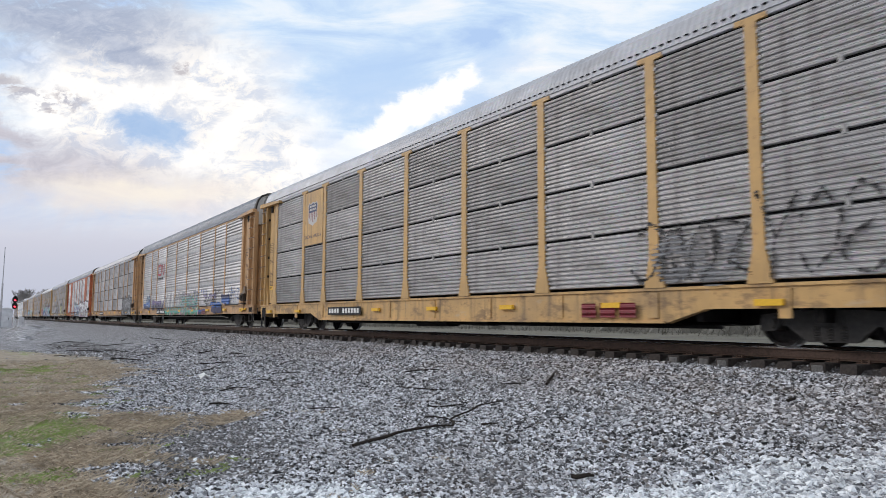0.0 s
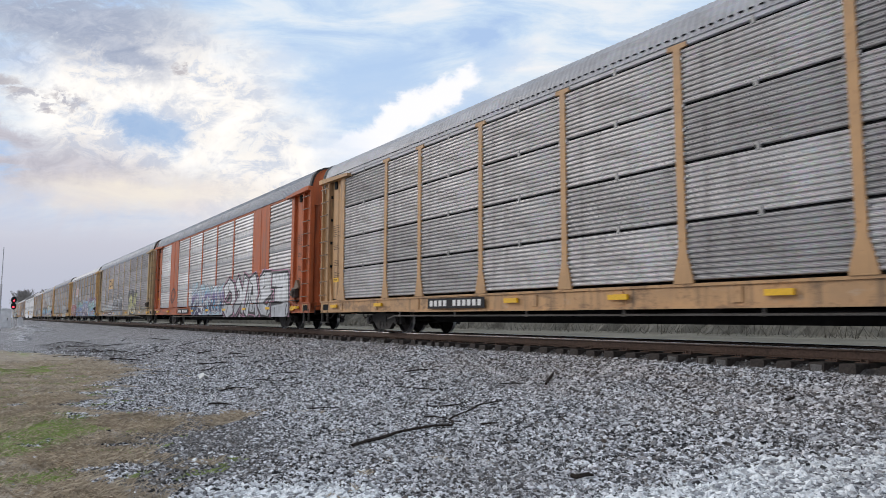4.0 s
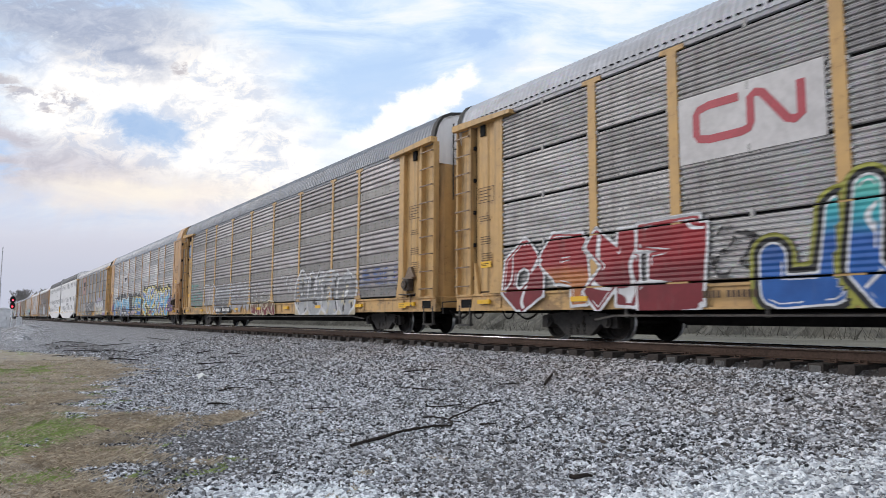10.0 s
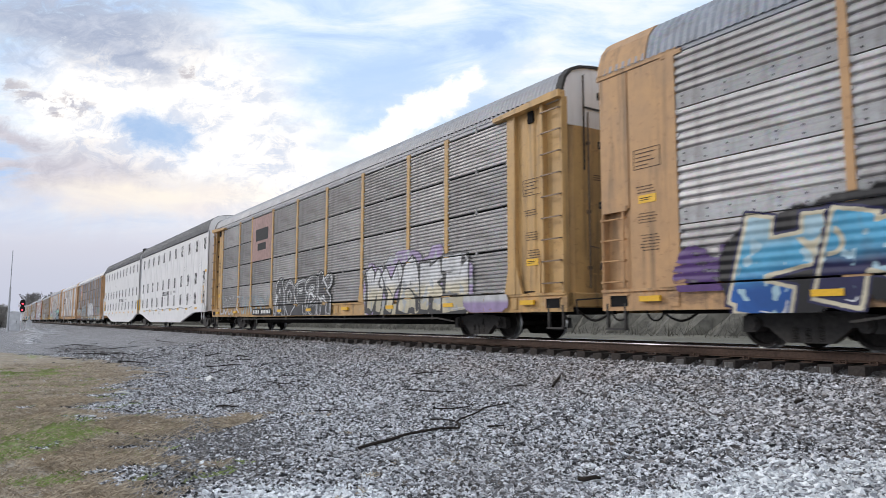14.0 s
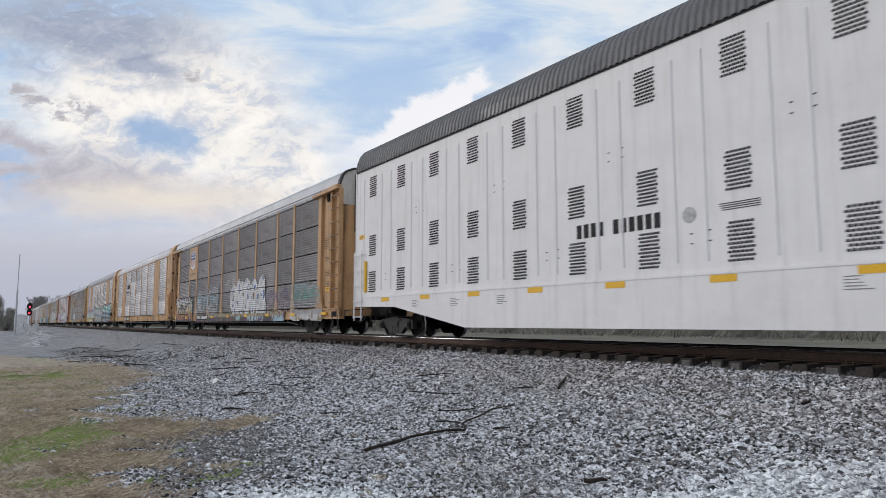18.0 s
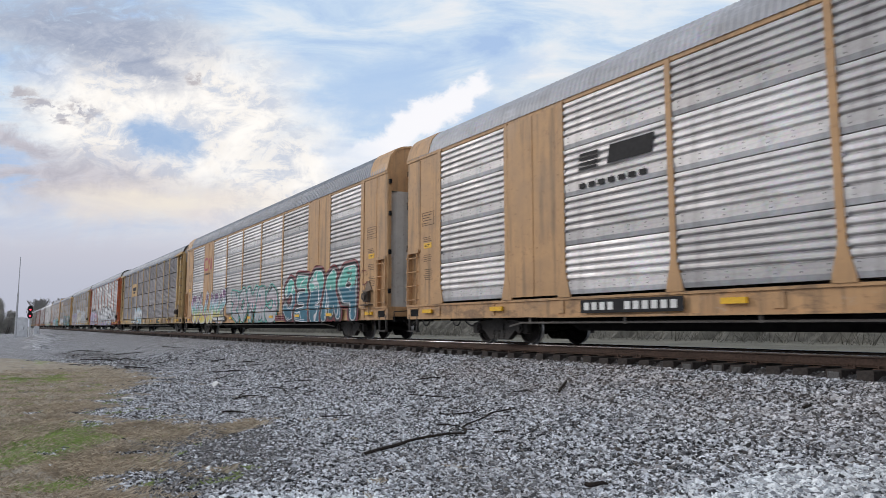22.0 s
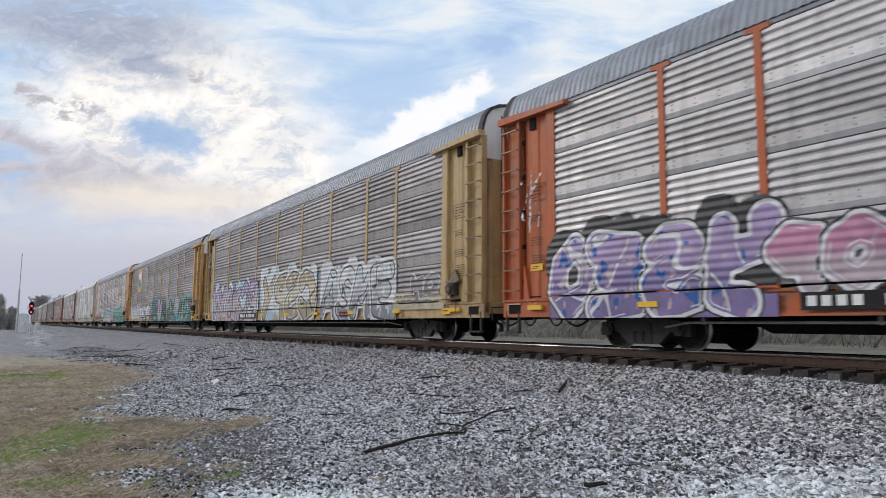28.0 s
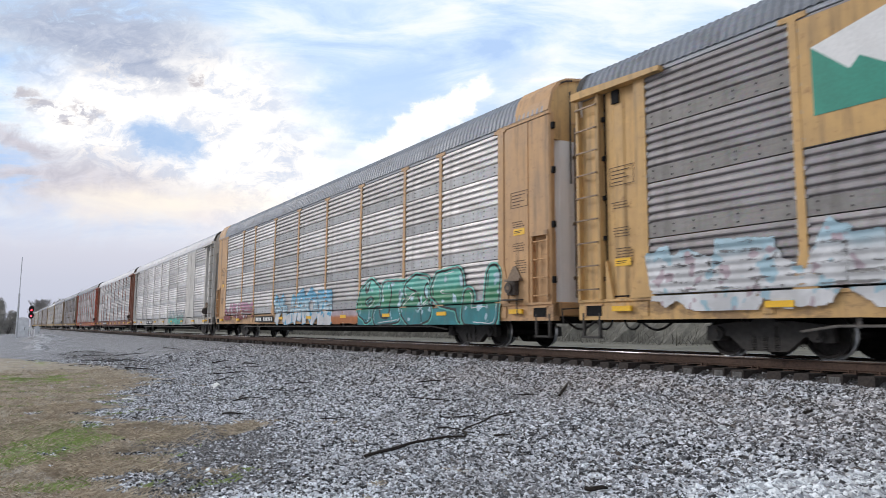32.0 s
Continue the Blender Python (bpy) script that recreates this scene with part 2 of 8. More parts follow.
def m_paint(name, color, grime=0.5, rust=0.25, rough=0.55, fading=0.15):
    """Weathered vehicle paint: fading, vertical grime, rust spots."""
    if name in MATS:
        return MATS[name]
    n = Nodes(name)
    fade = n.noise(1.3, 5, 0.6)
    c = n.mix(n.ramp(fade, 0.3, 0.75), scaled(color, 1 - fading), scaled(color, 1 + fading * 0.8))
    runs = n.noise(1.0, 6, 0.65, n.mapped((5.0, 5.0, 0.35)))
    c = n.mix(n.math("MULTIPLY", n.ramp(runs, 0.48, 0.75), grime), c, (0.085, 0.07, 0.055))
    dust = n.noise(0.45, 6, 0.65, n.mapped((1.0, 1.0, 1.6)))
    c = n.mix(n.math("MULTIPLY", n.ramp(dust, 0.48, 0.70), grime * 0.35), c, (0.20, 0.165, 0.13))
    if rust > 0.5:
        scuff = n.noise(1.6, 7, 0.72, n.mapped((0.7, 1.0, 1.6), (5, 2, 1)))
        c = n.mix(n.math("MULTIPLY", n.ramp(scuff, 0.50, 0.62), 0.6), c, (0.13, 0.085, 0.06))
        c = n.mix(n.math("MULTIPLY", n.ramp(scuff, 0.42, 0.34), 0.35), c, (0.50, 0.42, 0.34))
    spots = n.noise(9.0, 6, 0.7)
    c = n.mix(n.math("MULTIPLY", n.ramp(spots, 0.57, 0.70), rust), c, (0.16, 0.06, 0.03))
    drips = n.noise(1.0, 7, 0.75, n.mapped((14.0, 14.0, 0.8), (3, 1, 0)))
    c = n.mix(n.math("MULTIPLY", n.ramp(drips, 0.58, 0.72), rust), c, (0.12, 0.055, 0.03))
    n.bump(n.math("ADD", n.noise(40, 4, 0.6), n.math("MULTIPLY", n.noise(1.1, 2, 0.4, n.mapped((1.0, 1.0, 0.7))), 14.0 if name.endswith("white") else 3.0)), 0.12, 0.004)
    MATS[name] = n.done(c, n.ramp(fade, 0.2, 0.8, rough - 0.1, rough + 0.15), 0.0, 0.4)
    return MATS[name]


def m_galv(name, tone, grime=0.5, metal=0.55, tint=(1.0, 1.0, 1.02), rough=0.48):
    """Galvanised sheet: spangle, dull film, long streaks of dirt."""
    if name in MATS:
        return MATS[name]
    n = Nodes(name)
    base = scaled(tint, tone)
    sp = n.voronoi(28.0, "Color")
    c = n.mix(0.12, base, sp, "OVERLAY")
    film = n.noise(0.8, 5, 0.6)
    c = n.mix(n.ramp(film, 0.35, 0.7), scaled(base, 0.78), c)
    runs = n.noise(1.0, 7, 0.7, n.mapped((3.2, 3.2, 0.5)))
    c = n.mix(n.math("MULTIPLY", n.ramp(runs, 0.45, 0.75), grime), c, (0.10, 0.09, 0.08))
    drag = n.noise(1.0, 5, 0.6, n.mapped((0.5, 3.0, 14.0)))
    c = n.mix(n.math("MULTIPLY", n.ramp(drag, 0.5, 0.72), grime * 0.6), c, (0.16, 0.14, 0.12))
    blotch = n.noise(1.7, 7, 0.7, n.mapped((0.8, 1.0, 1.6), (4, 4, 2)))
    c = n.mix(n.math("MULTIPLY", n.ramp(blotch, 0.50, 0.66), min(0.55, 0.2 + grime * 0.6)), c, scaled((0.30, 0.275, 0.265), tone * 1.4))
    c = n.mix(n.math("MULTIPLY", n.ramp(blotch, 0.44, 0.34), 0.35), c, scaled(base, 1.25))
    vary = n.ramp(n.random(), 0.0, 1.0, 0.80, 1.16)
    hsv = n.t.nodes.new("ShaderNodeHueSaturation")
    n.t.links.new(c, hsv.inputs["Color"])
    n.t.links.new(vary, hsv.inputs["Value"])
    n.bump(n.noise(18, 4, 0.6), 0.1, 0.006)
    MATS[name] = n.done(hsv.outputs[0], n.ramp(film, 0.3, 0.7, rough - 0.06, rough + 0.14), metal)
    return MATS[name]


def m_plain(name, color, rough=0.7, metal=0.0, scale=12.0, amount=0.35, bump=0.15):
    if name in MATS:
        return MATS[name]
    n = Nodes(name)
    a = n.noise(scale, 5, 0.6)
    b = n.noise(scale * 0.13, 4, 0.6)
    f = n.math("ADD", n.math("MULTIPLY", a, 0.6), n.math("MULTIPLY", b, 0.4))
    c = n.mix(n.ramp(f, 0.3, 0.7), scaled(color, 1 - amount), scaled(color, 1 + amount))
    n.bump(a, bump, 0.01)
    MATS[name] = n.done(c, rough, metal, 0.2 if max(color) < 0.03 else 0.5)
    return MATS[name]


def m_spray(name, color, worn=0.0):
    """Spray paint on a ribbed side: uneven cover, the ribs showing as relief, and bare patches where it has worn off."""
    if name in MATS:
        return MATS[name]
    n = Nodes(name)
    f = n.noise(2.2, 5, 0.6)
    c = n.mix(n.ramp(f, 0.3, 0.75), scaled(color, 0.78), scaled(color, 1.12))
    runs = n.noise(1.0, 6, 0.7, n.mapped((4.0, 4.0, 9.0)))
    c = n.mix(n.math("MULTIPLY", n.ramp(runs, 0.55, 0.75), 0.35), c, (0.16, 0.15, 0.14))
    z = n.xyz()[2]
    wave = n.math("SINE", n.math("MULTIPLY", z, 2 * math.pi / 0.104))
    n.bump(wave, 0.9, 0.018)
    bare = n.noise(3.0, 8, 0.72, n.mapped((1.0, 1.0, 2.2), (2, 0, 7)))
    grooves = n.math("MULTIPLY", n.math("ADD", wave, 1.0), 0.12 + 0.16 * worn)
    cover = n.ramp(n.math("SUBTRACT", bare, n.math("MULTIPLY", grooves, 0.45)), 0.30 + 0.12 * worn, 0.36 + 0.20 * worn, 0.12, 1.0 - 0.25 * worn)
    n.put(cover, n.b.inputs["Alpha"])
    MATS[name] = n.done(c, 0.5, 0.0, 0.4)
    return MATS[name]


def m_stone(name, lo, hi, scale=30.0, warm=0.25, power=1.3):
    """Broken stone: every piece its own grey, some of them brownish."""
    n = Nodes(name)
    one = n.island()
    two = n.math("FRACT", n.math("MULTIPLY", one, 37.7))
    c = n.mix(n.math("POWER", n.ramp(one, 0.08, 0.92), power), lo, hi)
    c = n.mix(n.math("MULTIPLY", n.ramp(two, 0.6, 1.0), warm), c, (0.34, 0.27, 0.21))
    c = n.mix(n.math("MULTIPLY", n.ramp(n.noise(scale, 4, 0.6), 0.45, 0.7), 0.5), c, scaled(lo, 0.7))
    patch = n.noise(0.45, 5, 0.6)
    c = n.mix(n.math("MULTIPLY", n.ramp(patch, 0.48, 0.68), 0.25), c, (0.16, 0.145, 0.135))
    washed = n.noise(0.7, 6, 0.65, n.mapped((0.5, 1.0, 1.0), (9, 4, 0)))
    c = n.mix(n.math("MULTIPLY", n.ramp(washed, 0.47, 0.62), 0.10), c, (0.52, 0.53, 0.56))
    # brake and rail dust close to the line
    y = n.xyz()[1]
    dust = n.math("MULTIPLY", n.ramp(y, TRACK_Y - 6.0, TRACK_Y - 1.6), n.ramp(n.noise(0.8, 6, 0.7, n.mapped((0.6, 1, 1), (3, 8, 0))), 0.35, 0.65))
    c = n.mix(n.math("MULTIPLY", dust, 0.45), c, n.mix(one, (0.12, 0.095, 0.08), (0.55, 0.46, 0.40)))
    n.bump(n.noise(scale * 2, 3, 0.6), 0.3, 0.004)
    MATS[name] = n.done(c, 0.85)
    return MATS[name]


# ---- where each kind of ground lies: outlines on the plan ----
TURF = ((-36, 0.2), (-31.4, 1.9), (-27.5, 3.3), (-20.1, 3.6), (-16.5, 2.3), (-14.0, 1.75), (-12.4, 1.3), (-11.3, 1.3), (-10.7, 2.5), (-10.0, 3.1), (-9.4, 2.8), (-9.2, 2.0), (-8.5, 1.5), (-7.3, 1.3), (-6.2, 1.25), (-5.8, 1.1), (-5.2, -0.5), (-4.0, -6), (-45, -6))
CINDER = ((-9.0, 1.2), (-10.2, 2.6), (-9.5, 3.2), (-8.1, 3.0), (-6.9, 2.55), (-6.1, 1.95), (-6.0, 1.25), (-7.1, 1.0))
GREEN = (((-11.6, 0.1), (-11.1, 1.0), (-10.2, 1.3), (-9.2, 1.0), (-8.5, 0.55), (-8.3, 0.0)), ((-22.0, 1.0), (-22.6, 1.5), (-20.2, 1.45), (-20.0, 1.0)), ((-23.0, 0.2), (-21.7, 0.8), (-19.6, 0.4)), ((-7.4, 0.35), (-7.2, 0.65), (-6.8, 0.6), (-6.9, 0.3)))
THIN_GREEN = ((-52, 0.3), (-47, 2.4), (-40, 2.9), (-33, 2.9), (-28, 1.6), (-30, 0.2))
LITTERED = ((-46, 4.6), (-29, 5.0), (-23, 4.1), (-25, 3.3), (-30, 2.4), (-40, 2.5))


def inside(poly, x, y, soft):
    """0 to 1 across the edge of an outline, for arrays of places."""
    x, y = np.asarray(x, float), np.asarray(y, float)
    odd, near = np.zeros(x.shape, bool), np.full(x.shape, 1e9)
    for (x0, y0), (x1, y1) in zip(poly, poly[1:] + poly[:1]):
        odd ^= ((y0 > y) != (y1 > y)) & (x < (x1 - x0) * (y - y0) / (y1 - y0 + 1e-12) + x0)
        dx, dy = x1 - x0, y1 - y0
        k = np.clip(((x - x0) * dx + (y - y0) * dy) / (dx * dx + dy * dy), 0, 1)
        near = np.minimum(near, np.hypot(x - x0 - k * dx, y - y0 - k * dy))
    return np.clip(0.5 + np.where(odd, near, -near) / soft, 0, 1)


def pale_at(x, y):
    """Fresh pale stone spread round the standing place, out to a wavy edge."""
    x, y = np.asarray(x, float), np.asarray(y, float)
    edge = np.interp(np.degrees(np.arctan2(y, -x)), [6, 12.5, 17.4, 23.4, 29.6, 36.5, 43.2, 47.5, 55.8, 65.5, 100], [4.3, 5.75, 6.1, 6.1, 5.7, 5.45, 5.65, 6.0, 6.7, 7.5, 7.3])
    return np.clip(0.5 + (edge - np.hypot(x, y)) / 0.8, 0, 1)


def turf_at(x, y):
    return inside(TURF, x, y, 1.4)


def green_at(x, y):
    return np.max([inside(g, x, y, 0.5) for g in GREEN] + [0.42 * inside(THIN_GREEN, x, y, 2.0)], axis=0)


def cinder_at(x, y):
    return inside(CINDER, x, y, 0.8)


def m_ground():
    n = Nodes("ground_soil_and_gravel")
    x, y, z = n.xyz()
    wob = n.math("SUBTRACT", n.noise(0.55, 6, 0.65), 0.5)
    wob2 = n.math("SUBTRACT", n.noise(2.6, 7, 0.7), 0.5)

    def lies(name, k=1.4):
        a = n.t.nodes.new("ShaderNodeAttribute")
        a.attribute_name = name
        return n.ramp(n.math("ADD", a.outputs["Fac"], n.math("MULTIPLY", wob2, k)), 0.35, 0.65)
    # crushed grey ballast
    cell = n.voronoi(26.0, "Color")
    cx = n.xyz(cell)[0]
    grey = n.mix(n.math("POWER", cx, 1.5), (0.028, 0.028, 0.03), (0.60, 0.60, 0.63))
    fines = n.noise(1.1, 5, 0.65)
    grey = n.mix(n.math("MULTIPLY", n.ramp(fines, 0.48, 0.68), 0.3), grey, (0.25, 0.245, 0.25))
    mid = n.noise(0.9, 6, 0.7)
    grey = n.mix(n.math("MULTIPLY", n.ramp(mid, 0.54, 0.68), 0.55), grey, (0.10, 0.09, 0.083))
    grey = n.mix(n.math("MULTIPLY", n.ramp(mid, 0.46, 0.34), 0.5), grey, (0.42, 0.41, 0.415))
    clods = n.noise(2.2, 7, 0.75, n.mapped((0.35, 1.0, 1.0)))
    grey = n.mix(n.math("MULTIPLY", lies("littered", 1.8), n.ramp(clods, 0.44, 0.58, 0.25, 0.9)), grey, (0.075, 0.07, 0.068))
    # pale fresh stone close to the standing place
    pale = n.mix(n.math("POWER", cx, 1.4), (0.10, 0.10, 0.11), (0.80, 0.82, 0.85))
    stone = n.mix(lies("pale", 1.0), grey, pale)
    # dry turf on the near side
    turf = n.mix(n.ramp(n.noise(16.0, 7, 0.75), 0.3, 0.7), (0.22, 0.18, 0.135), (0.52, 0.435, 0.33))
    turf = n.mix(n.math("MULTIPLY", n.ramp(n.noise(1.7, 7, 0.75), 0.46, 0.64), 0.7), turf, (0.17, 0.15, 0.125))
    turf = n.mix(n.math("MULTIPLY", n.ramp(n.noise(0.8, 6, 0.7, n.mapped((0.35, 1.6, 1.0))), 0.50, 0.66), 0.6), turf, (0.42, 0.38, 0.32))
    turf = n.mix(n.math("MULTIPLY", n.ramp(n.noise(0.9, 6, 0.7, n.mapped((0.5, 1.2, 1.0), (4, 2, 0))), 0.52, 0.66), 0.25), turf, (0.22, 0.22, 0.11))
    turf = n.mix(n.math("MULTIPLY", lies("green", 1.9), 0.88), turf, n.mix(n.noise(12.0, 5, 0.65), (0.15, 0.20, 0.06), (0.33, 0.40, 0.14)))
    c = n.mix(lies("turf", 1.5), stone, turf)
    c = n.mix(n.math("MULTIPLY", lies("cinder", 2.0), 0.8), c, n.mix(n.ramp(n.noise(22.0, 5, 0.7), 0.35, 0.7), (0.06, 0.056, 0.054), (0.20, 0.19, 0.185)))
    # dark band between the rails: shade in the recess put into the soil colour
    track_shade = n.ramp(n.math("ADD", n.math("ABSOLUTE", n.math("SUBTRACT", y, TRACK_Y)), n.math("MULTIPLY", wob2, 0.5)), 1.42, 1.15)
    c = n.mix(n.math("MULTIPLY", track_shade, 0.8), c, (0.06, 0.05, 0.045))
    # fields beyond the track and in the distance
    field = n.mix(n.ramp(n.noise(0.2, 6, 0.7), 0.35, 0.65), (0.11, 0.105, 0.08), (0.18, 0.165, 0.125))
    beyond = n.ramp(n.math("ADD", y, n.math("MULTIPLY", wob, 3)), 14.6, 16.5)
    back = n.ramp(n.math("ADD", y, n.math("MULTIPLY", wob, 4)), -4.5, -7.0)
    c = n.mix(n.math("MAXIMUM", beyond, n.math("MULTIPLY", back, 0.75)), c, field)
    h = n.math("ADD", n.voronoi(26.0), n.math("MULTIPLY", n.noise(60, 4, 0.7), 0.5))
    n.bump(h, 0.9, 0.03)
    return n.done(c, 0.92)


M_ground = m_ground()
M_stone = m_stone("grey_ballast_stone", (0.016, 0.016, 0.018), (0.86, 0.88, 0.93), 30.0, 0.28, 1.15)
M_cinder_and_shade = m_stone("dark_cinder_and_tie_shade", (0.02, 0.019, 0.019), (0.55, 0.55, 0.57), 30.0, 0.3, 2.2)
M_pale = m_stone("pale_crushed_stone", (0.30, 0.315, 0.34), (0.95, 0.98, 1.0), 30.0, 0.0, 0.3)
M_tie = m_plain("creosoted_timber", (0.042, 0.034, 0.030), 0.9, 0, 20, 0.5, 0.5)
M_rail = m_plain("rusty_rail_steel", (0.085, 0.052, 0.038), 0.75, 0.2, 30, 0.4)
M_railhead = m_plain("polished_rail_head", (0.80, 0.80, 0.82), 0.25, 1.0, 20, 0.15, 0.03)
M_black = m_plain("grimy_black_running_gear", (0.030, 0.027, 0.025), 0.7, 0.0, 14, 0.5)
M_under = m_plain("dark_underframe", (0.011, 0.010, 0.010), 0.85, 0.0, 6, 0.5)
M_wheel = m_plain("dark_wheel_steel", (0.024, 0.021, 0.02), 0.65, 0.3, 20, 0.4)
M_tread = m_plain("bright_wheel_tread", (0.5, 0.5, 0.5), 0.3, 1.0, 20, 0.2)
# near black: shade in slots and pockets as colour, also rivets and lugs
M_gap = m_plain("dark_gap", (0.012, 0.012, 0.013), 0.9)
M_grease = m_plain("dry_twig_bark", (0.028, 0.022, 0.018), 0.9, 0, 60, 0.5, 0.6)
M_plate = m_plain("stencil_plate_black", (0.018, 0.018, 0.02), 0.6)
M_stencil = m_plain("faded_stencil_brown", (0.085, 0.052, 0.032), 0.7, 0, 30, 0.3)
M_mark = m_plain("plain_white", (0.74, 0.74, 0.72), 0.6, 0, 40, 0.12)
M_yellow = m_plain("reflective_yellow", (0.80, 0.46, 0.02), 0.45, 0, 30, 0.12)
# distant twigs and foliage: haze put into the colour by lightening it
M_leaf = m_plain("hazed_bare_twigs", (0.27, 0.255, 0.245), 0.9)
M_ever = m_plain("hazed_grey_foliage", (0.44, 0.42, 0.39), 0.9, 0, 0.8, 0.45)
M_brush = m_plain("dry_brush", (0.115, 0.108, 0.09), 0.9, 0, 1.5, 0.5)


def m_straw():
    n = Nodes("dry_grass_blades")
    c = n.mix(n.island(), (0.31, 0.25, 0.185), (0.70, 0.60, 0.46))
    c = n.mix(n.math("MULTIPLY", n.ramp(n.noise(1.2, 6, 0.7), 0.45, 0.65), 0.5), c, (0.22, 0.185, 0.14))
    return n.done(c, 0.9)


M_grass = m_straw()
M_grass_green = m_plain("green_grass_blades", (0.26, 0.33, 0.11), 0.85, 0, 0.9, 0.4)
M_signal = m_plain("signal_black_enamel", (0.015, 0.015, 0.016), 0.5)
M_cabinet = m_plain("aluminium_cabinet", (0.68, 0.69, 0.71), 0.5, 0.0, 2.0, 0.15)
M_mast = m_plain("galvanised_mast", (0.50, 0.51, 0.53), 0.5, 0.2, 4.0, 0.15)
M_pole = m_plain("weathered_pole_timber", (0.17, 0.15, 0.135), 0.9, 0, 8.0, 0.3)


def m_lamp(name, color, strength):
    n = Nodes(name)
    n.b.inputs["Emission Color"].default_value = (*color, 1)
    n.b.inputs["Emission Strength"].default_value = strength
    return n.done(color, 0.4)


M_red = m_lamp("red_signal_lens", (1.0, 0.03, 0.06), 6.0)


# ---- mesh building ----
class MB:
    """Collects vertices and faces of one mesh."""

    def __init__(self):
        self.v, self.f, self.m = [], [], []

    def add(self, verts, faces, mat=0):
        o = len(self.v)
        self.v += [tuple(p) for p in verts]
        self.f += [tuple(i + o for i in f) for f in faces]
        self.m += [mat] * len(faces)
        return self

    def prism(self, profile, a, b, axis="x", mat=0):
        """A closed outline drawn out from a to b; outline in (y, z), (x, z) or (x, y)."""
        n = len(profile)
        lay = {"x": lambda p, s: (s, p[0], p[1]), "y": lambda p, s: (p[0], s, p[1]), "z": lambda p, s: (p[0], p[1], s)}[axis]
        vs = [lay(p, a) for p in profile] + [lay(p, b) for p in profile]
        fs = [(i, (i + 1) % n, n + (i + 1) % n, n + i) for i in range(n)] + [tuple(range(n - 1, -1, -1)), tuple(range(n, 2 * n))]
        return self.add(vs, fs, mat)

    def box(self, x0, x1, y0, y1, z0, z1, c=0.0, mat=0):
        """A box; c chamfers the long edges along the longest side."""
        if c <= 0:
            vs = [(x, y, z) for x in (x0, x1) for y in (y0, y1) for z in (z0, z1)]
            return self.add(vs, [(0, 1, 3, 2), (4, 6, 7, 5), (0, 4, 5, 1), (2, 3, 7, 6), (0, 2, 6, 4), (1, 5, 7, 3)], mat)
        d = (x1 - x0, y1 - y0, z1 - z0)
        k = d.index(max(d))

        def oct8(a0, a1, b0, b1):
            return [(a0 + c, b0), (a1 - c, b0), (a1, b0 + c), (a1, b1 - c), (a1 - c, b1), (a0 + c, b1), (a0, b1 - c), (a0, b0 + c)]
        if k == 0:
            return self.prism(oct8(y0, y1, z0, z1), x0, x1, "x", mat)
        if k == 1:
            return self.prism(oct8(x0, x1, z0, z1), y0, y1, "y", mat)
        return self.prism(oct8(x0, x1, y0, y1), z0, z1, "z", mat)

    def rod(self, p, q, r, n=6, mat=0, r2=None):
        p, q = Vector(p), Vector(q)
        d = (q - p).normalized()
        u = d.orthogonal().normalized()
        w = d.cross(u)
        r2 = r if r2 is None else r2
        vs = [p + (u * math.cos(a) + w * math.sin(a)) * r for a in [2 * math.pi * i / n for i in range(n)]]
        vs += [q + (u * math.cos(a) + w * math.sin(a)) * r2 for a in [2 * math.pi * i / n for i in range(n)]]
        fs = [(i, (i + 1) % n, n + (i + 1) % n, n + i) for i in range(n)] + [tuple(range(n - 1, -1, -1)), tuple(range(n, 2 * n))]
        return self.add(vs, fs, mat)

    def lathe_y(self, profile, n=28, mat=0, closed=True):
        """Turn an outline of (radius, y) about the y axis."""
        k = len(profile)
        vs = [(r * math.cos(a), y, r * math.sin(a)) for a in [2 * math.pi * i / n for i in range(n)] for r, y in profile]
        fs = []
        for i in range(n):
            j = (i + 1) % n
            for s in range(k if closed else k - 1):
                e = (s + 1) % k
                fs.append((i * k + s, i * k + e, j * k + e, j * k + s))
        return self.add(vs, fs, mat)

    def mesh(self, name, *mats, smooth=False):
        me = bpy.data.meshes.new(name)
        me.from_pydata(self.v, [], self.f)
        for m in mats:
            me.materials.append(m)
        if len(mats) > 1:
            me.polygons.foreach_set("material_index", self.m)
        if smooth:
            me.polygons.foreach_set("use_smooth", [True] * len(me.polygons))
        me.update()
        return me


def part(name, data, parent, label="", at=None):
    ob = new(name, data)
    ob.parent = parent
    if at is not None:
        ob.matrix_basis = at
    if label:
        tagged(ob, label)
    return ob


def thing(name, label, category, group="", kind="", at=(0, 0, 0), data=None, rz=0.0):
    ob = new(name, data)
    ob.matrix_basis = pose(*at, 0, 0, rz)
    return tagged(ob, label, category, group, kind)


# ---- the line of the track: straight past the standing place, then bending away far off ----
BEND_X, BEND_R = -335.0, 500.0


def along(s):
    """Place and heading (degrees) on the track at station s."""
    if s >= BEND_X:
        return s, TRACK_Y, 0.0
    a = (BEND_X - s) / BEND_R
    return BEND_X - BEND_R * math.sin(a), TRACK_Y + BEND_R * (1 - math.cos(a)), -math.degrees(a)


def off_track(x, y):
    """Signed distance from the track's middle, away from the standing place positive."""
    if x >= BEND_X:
        return y - TRACK_Y
    return BEND_R - math.hypot(x - BEND_X, y - TRACK_Y - BEND_R)


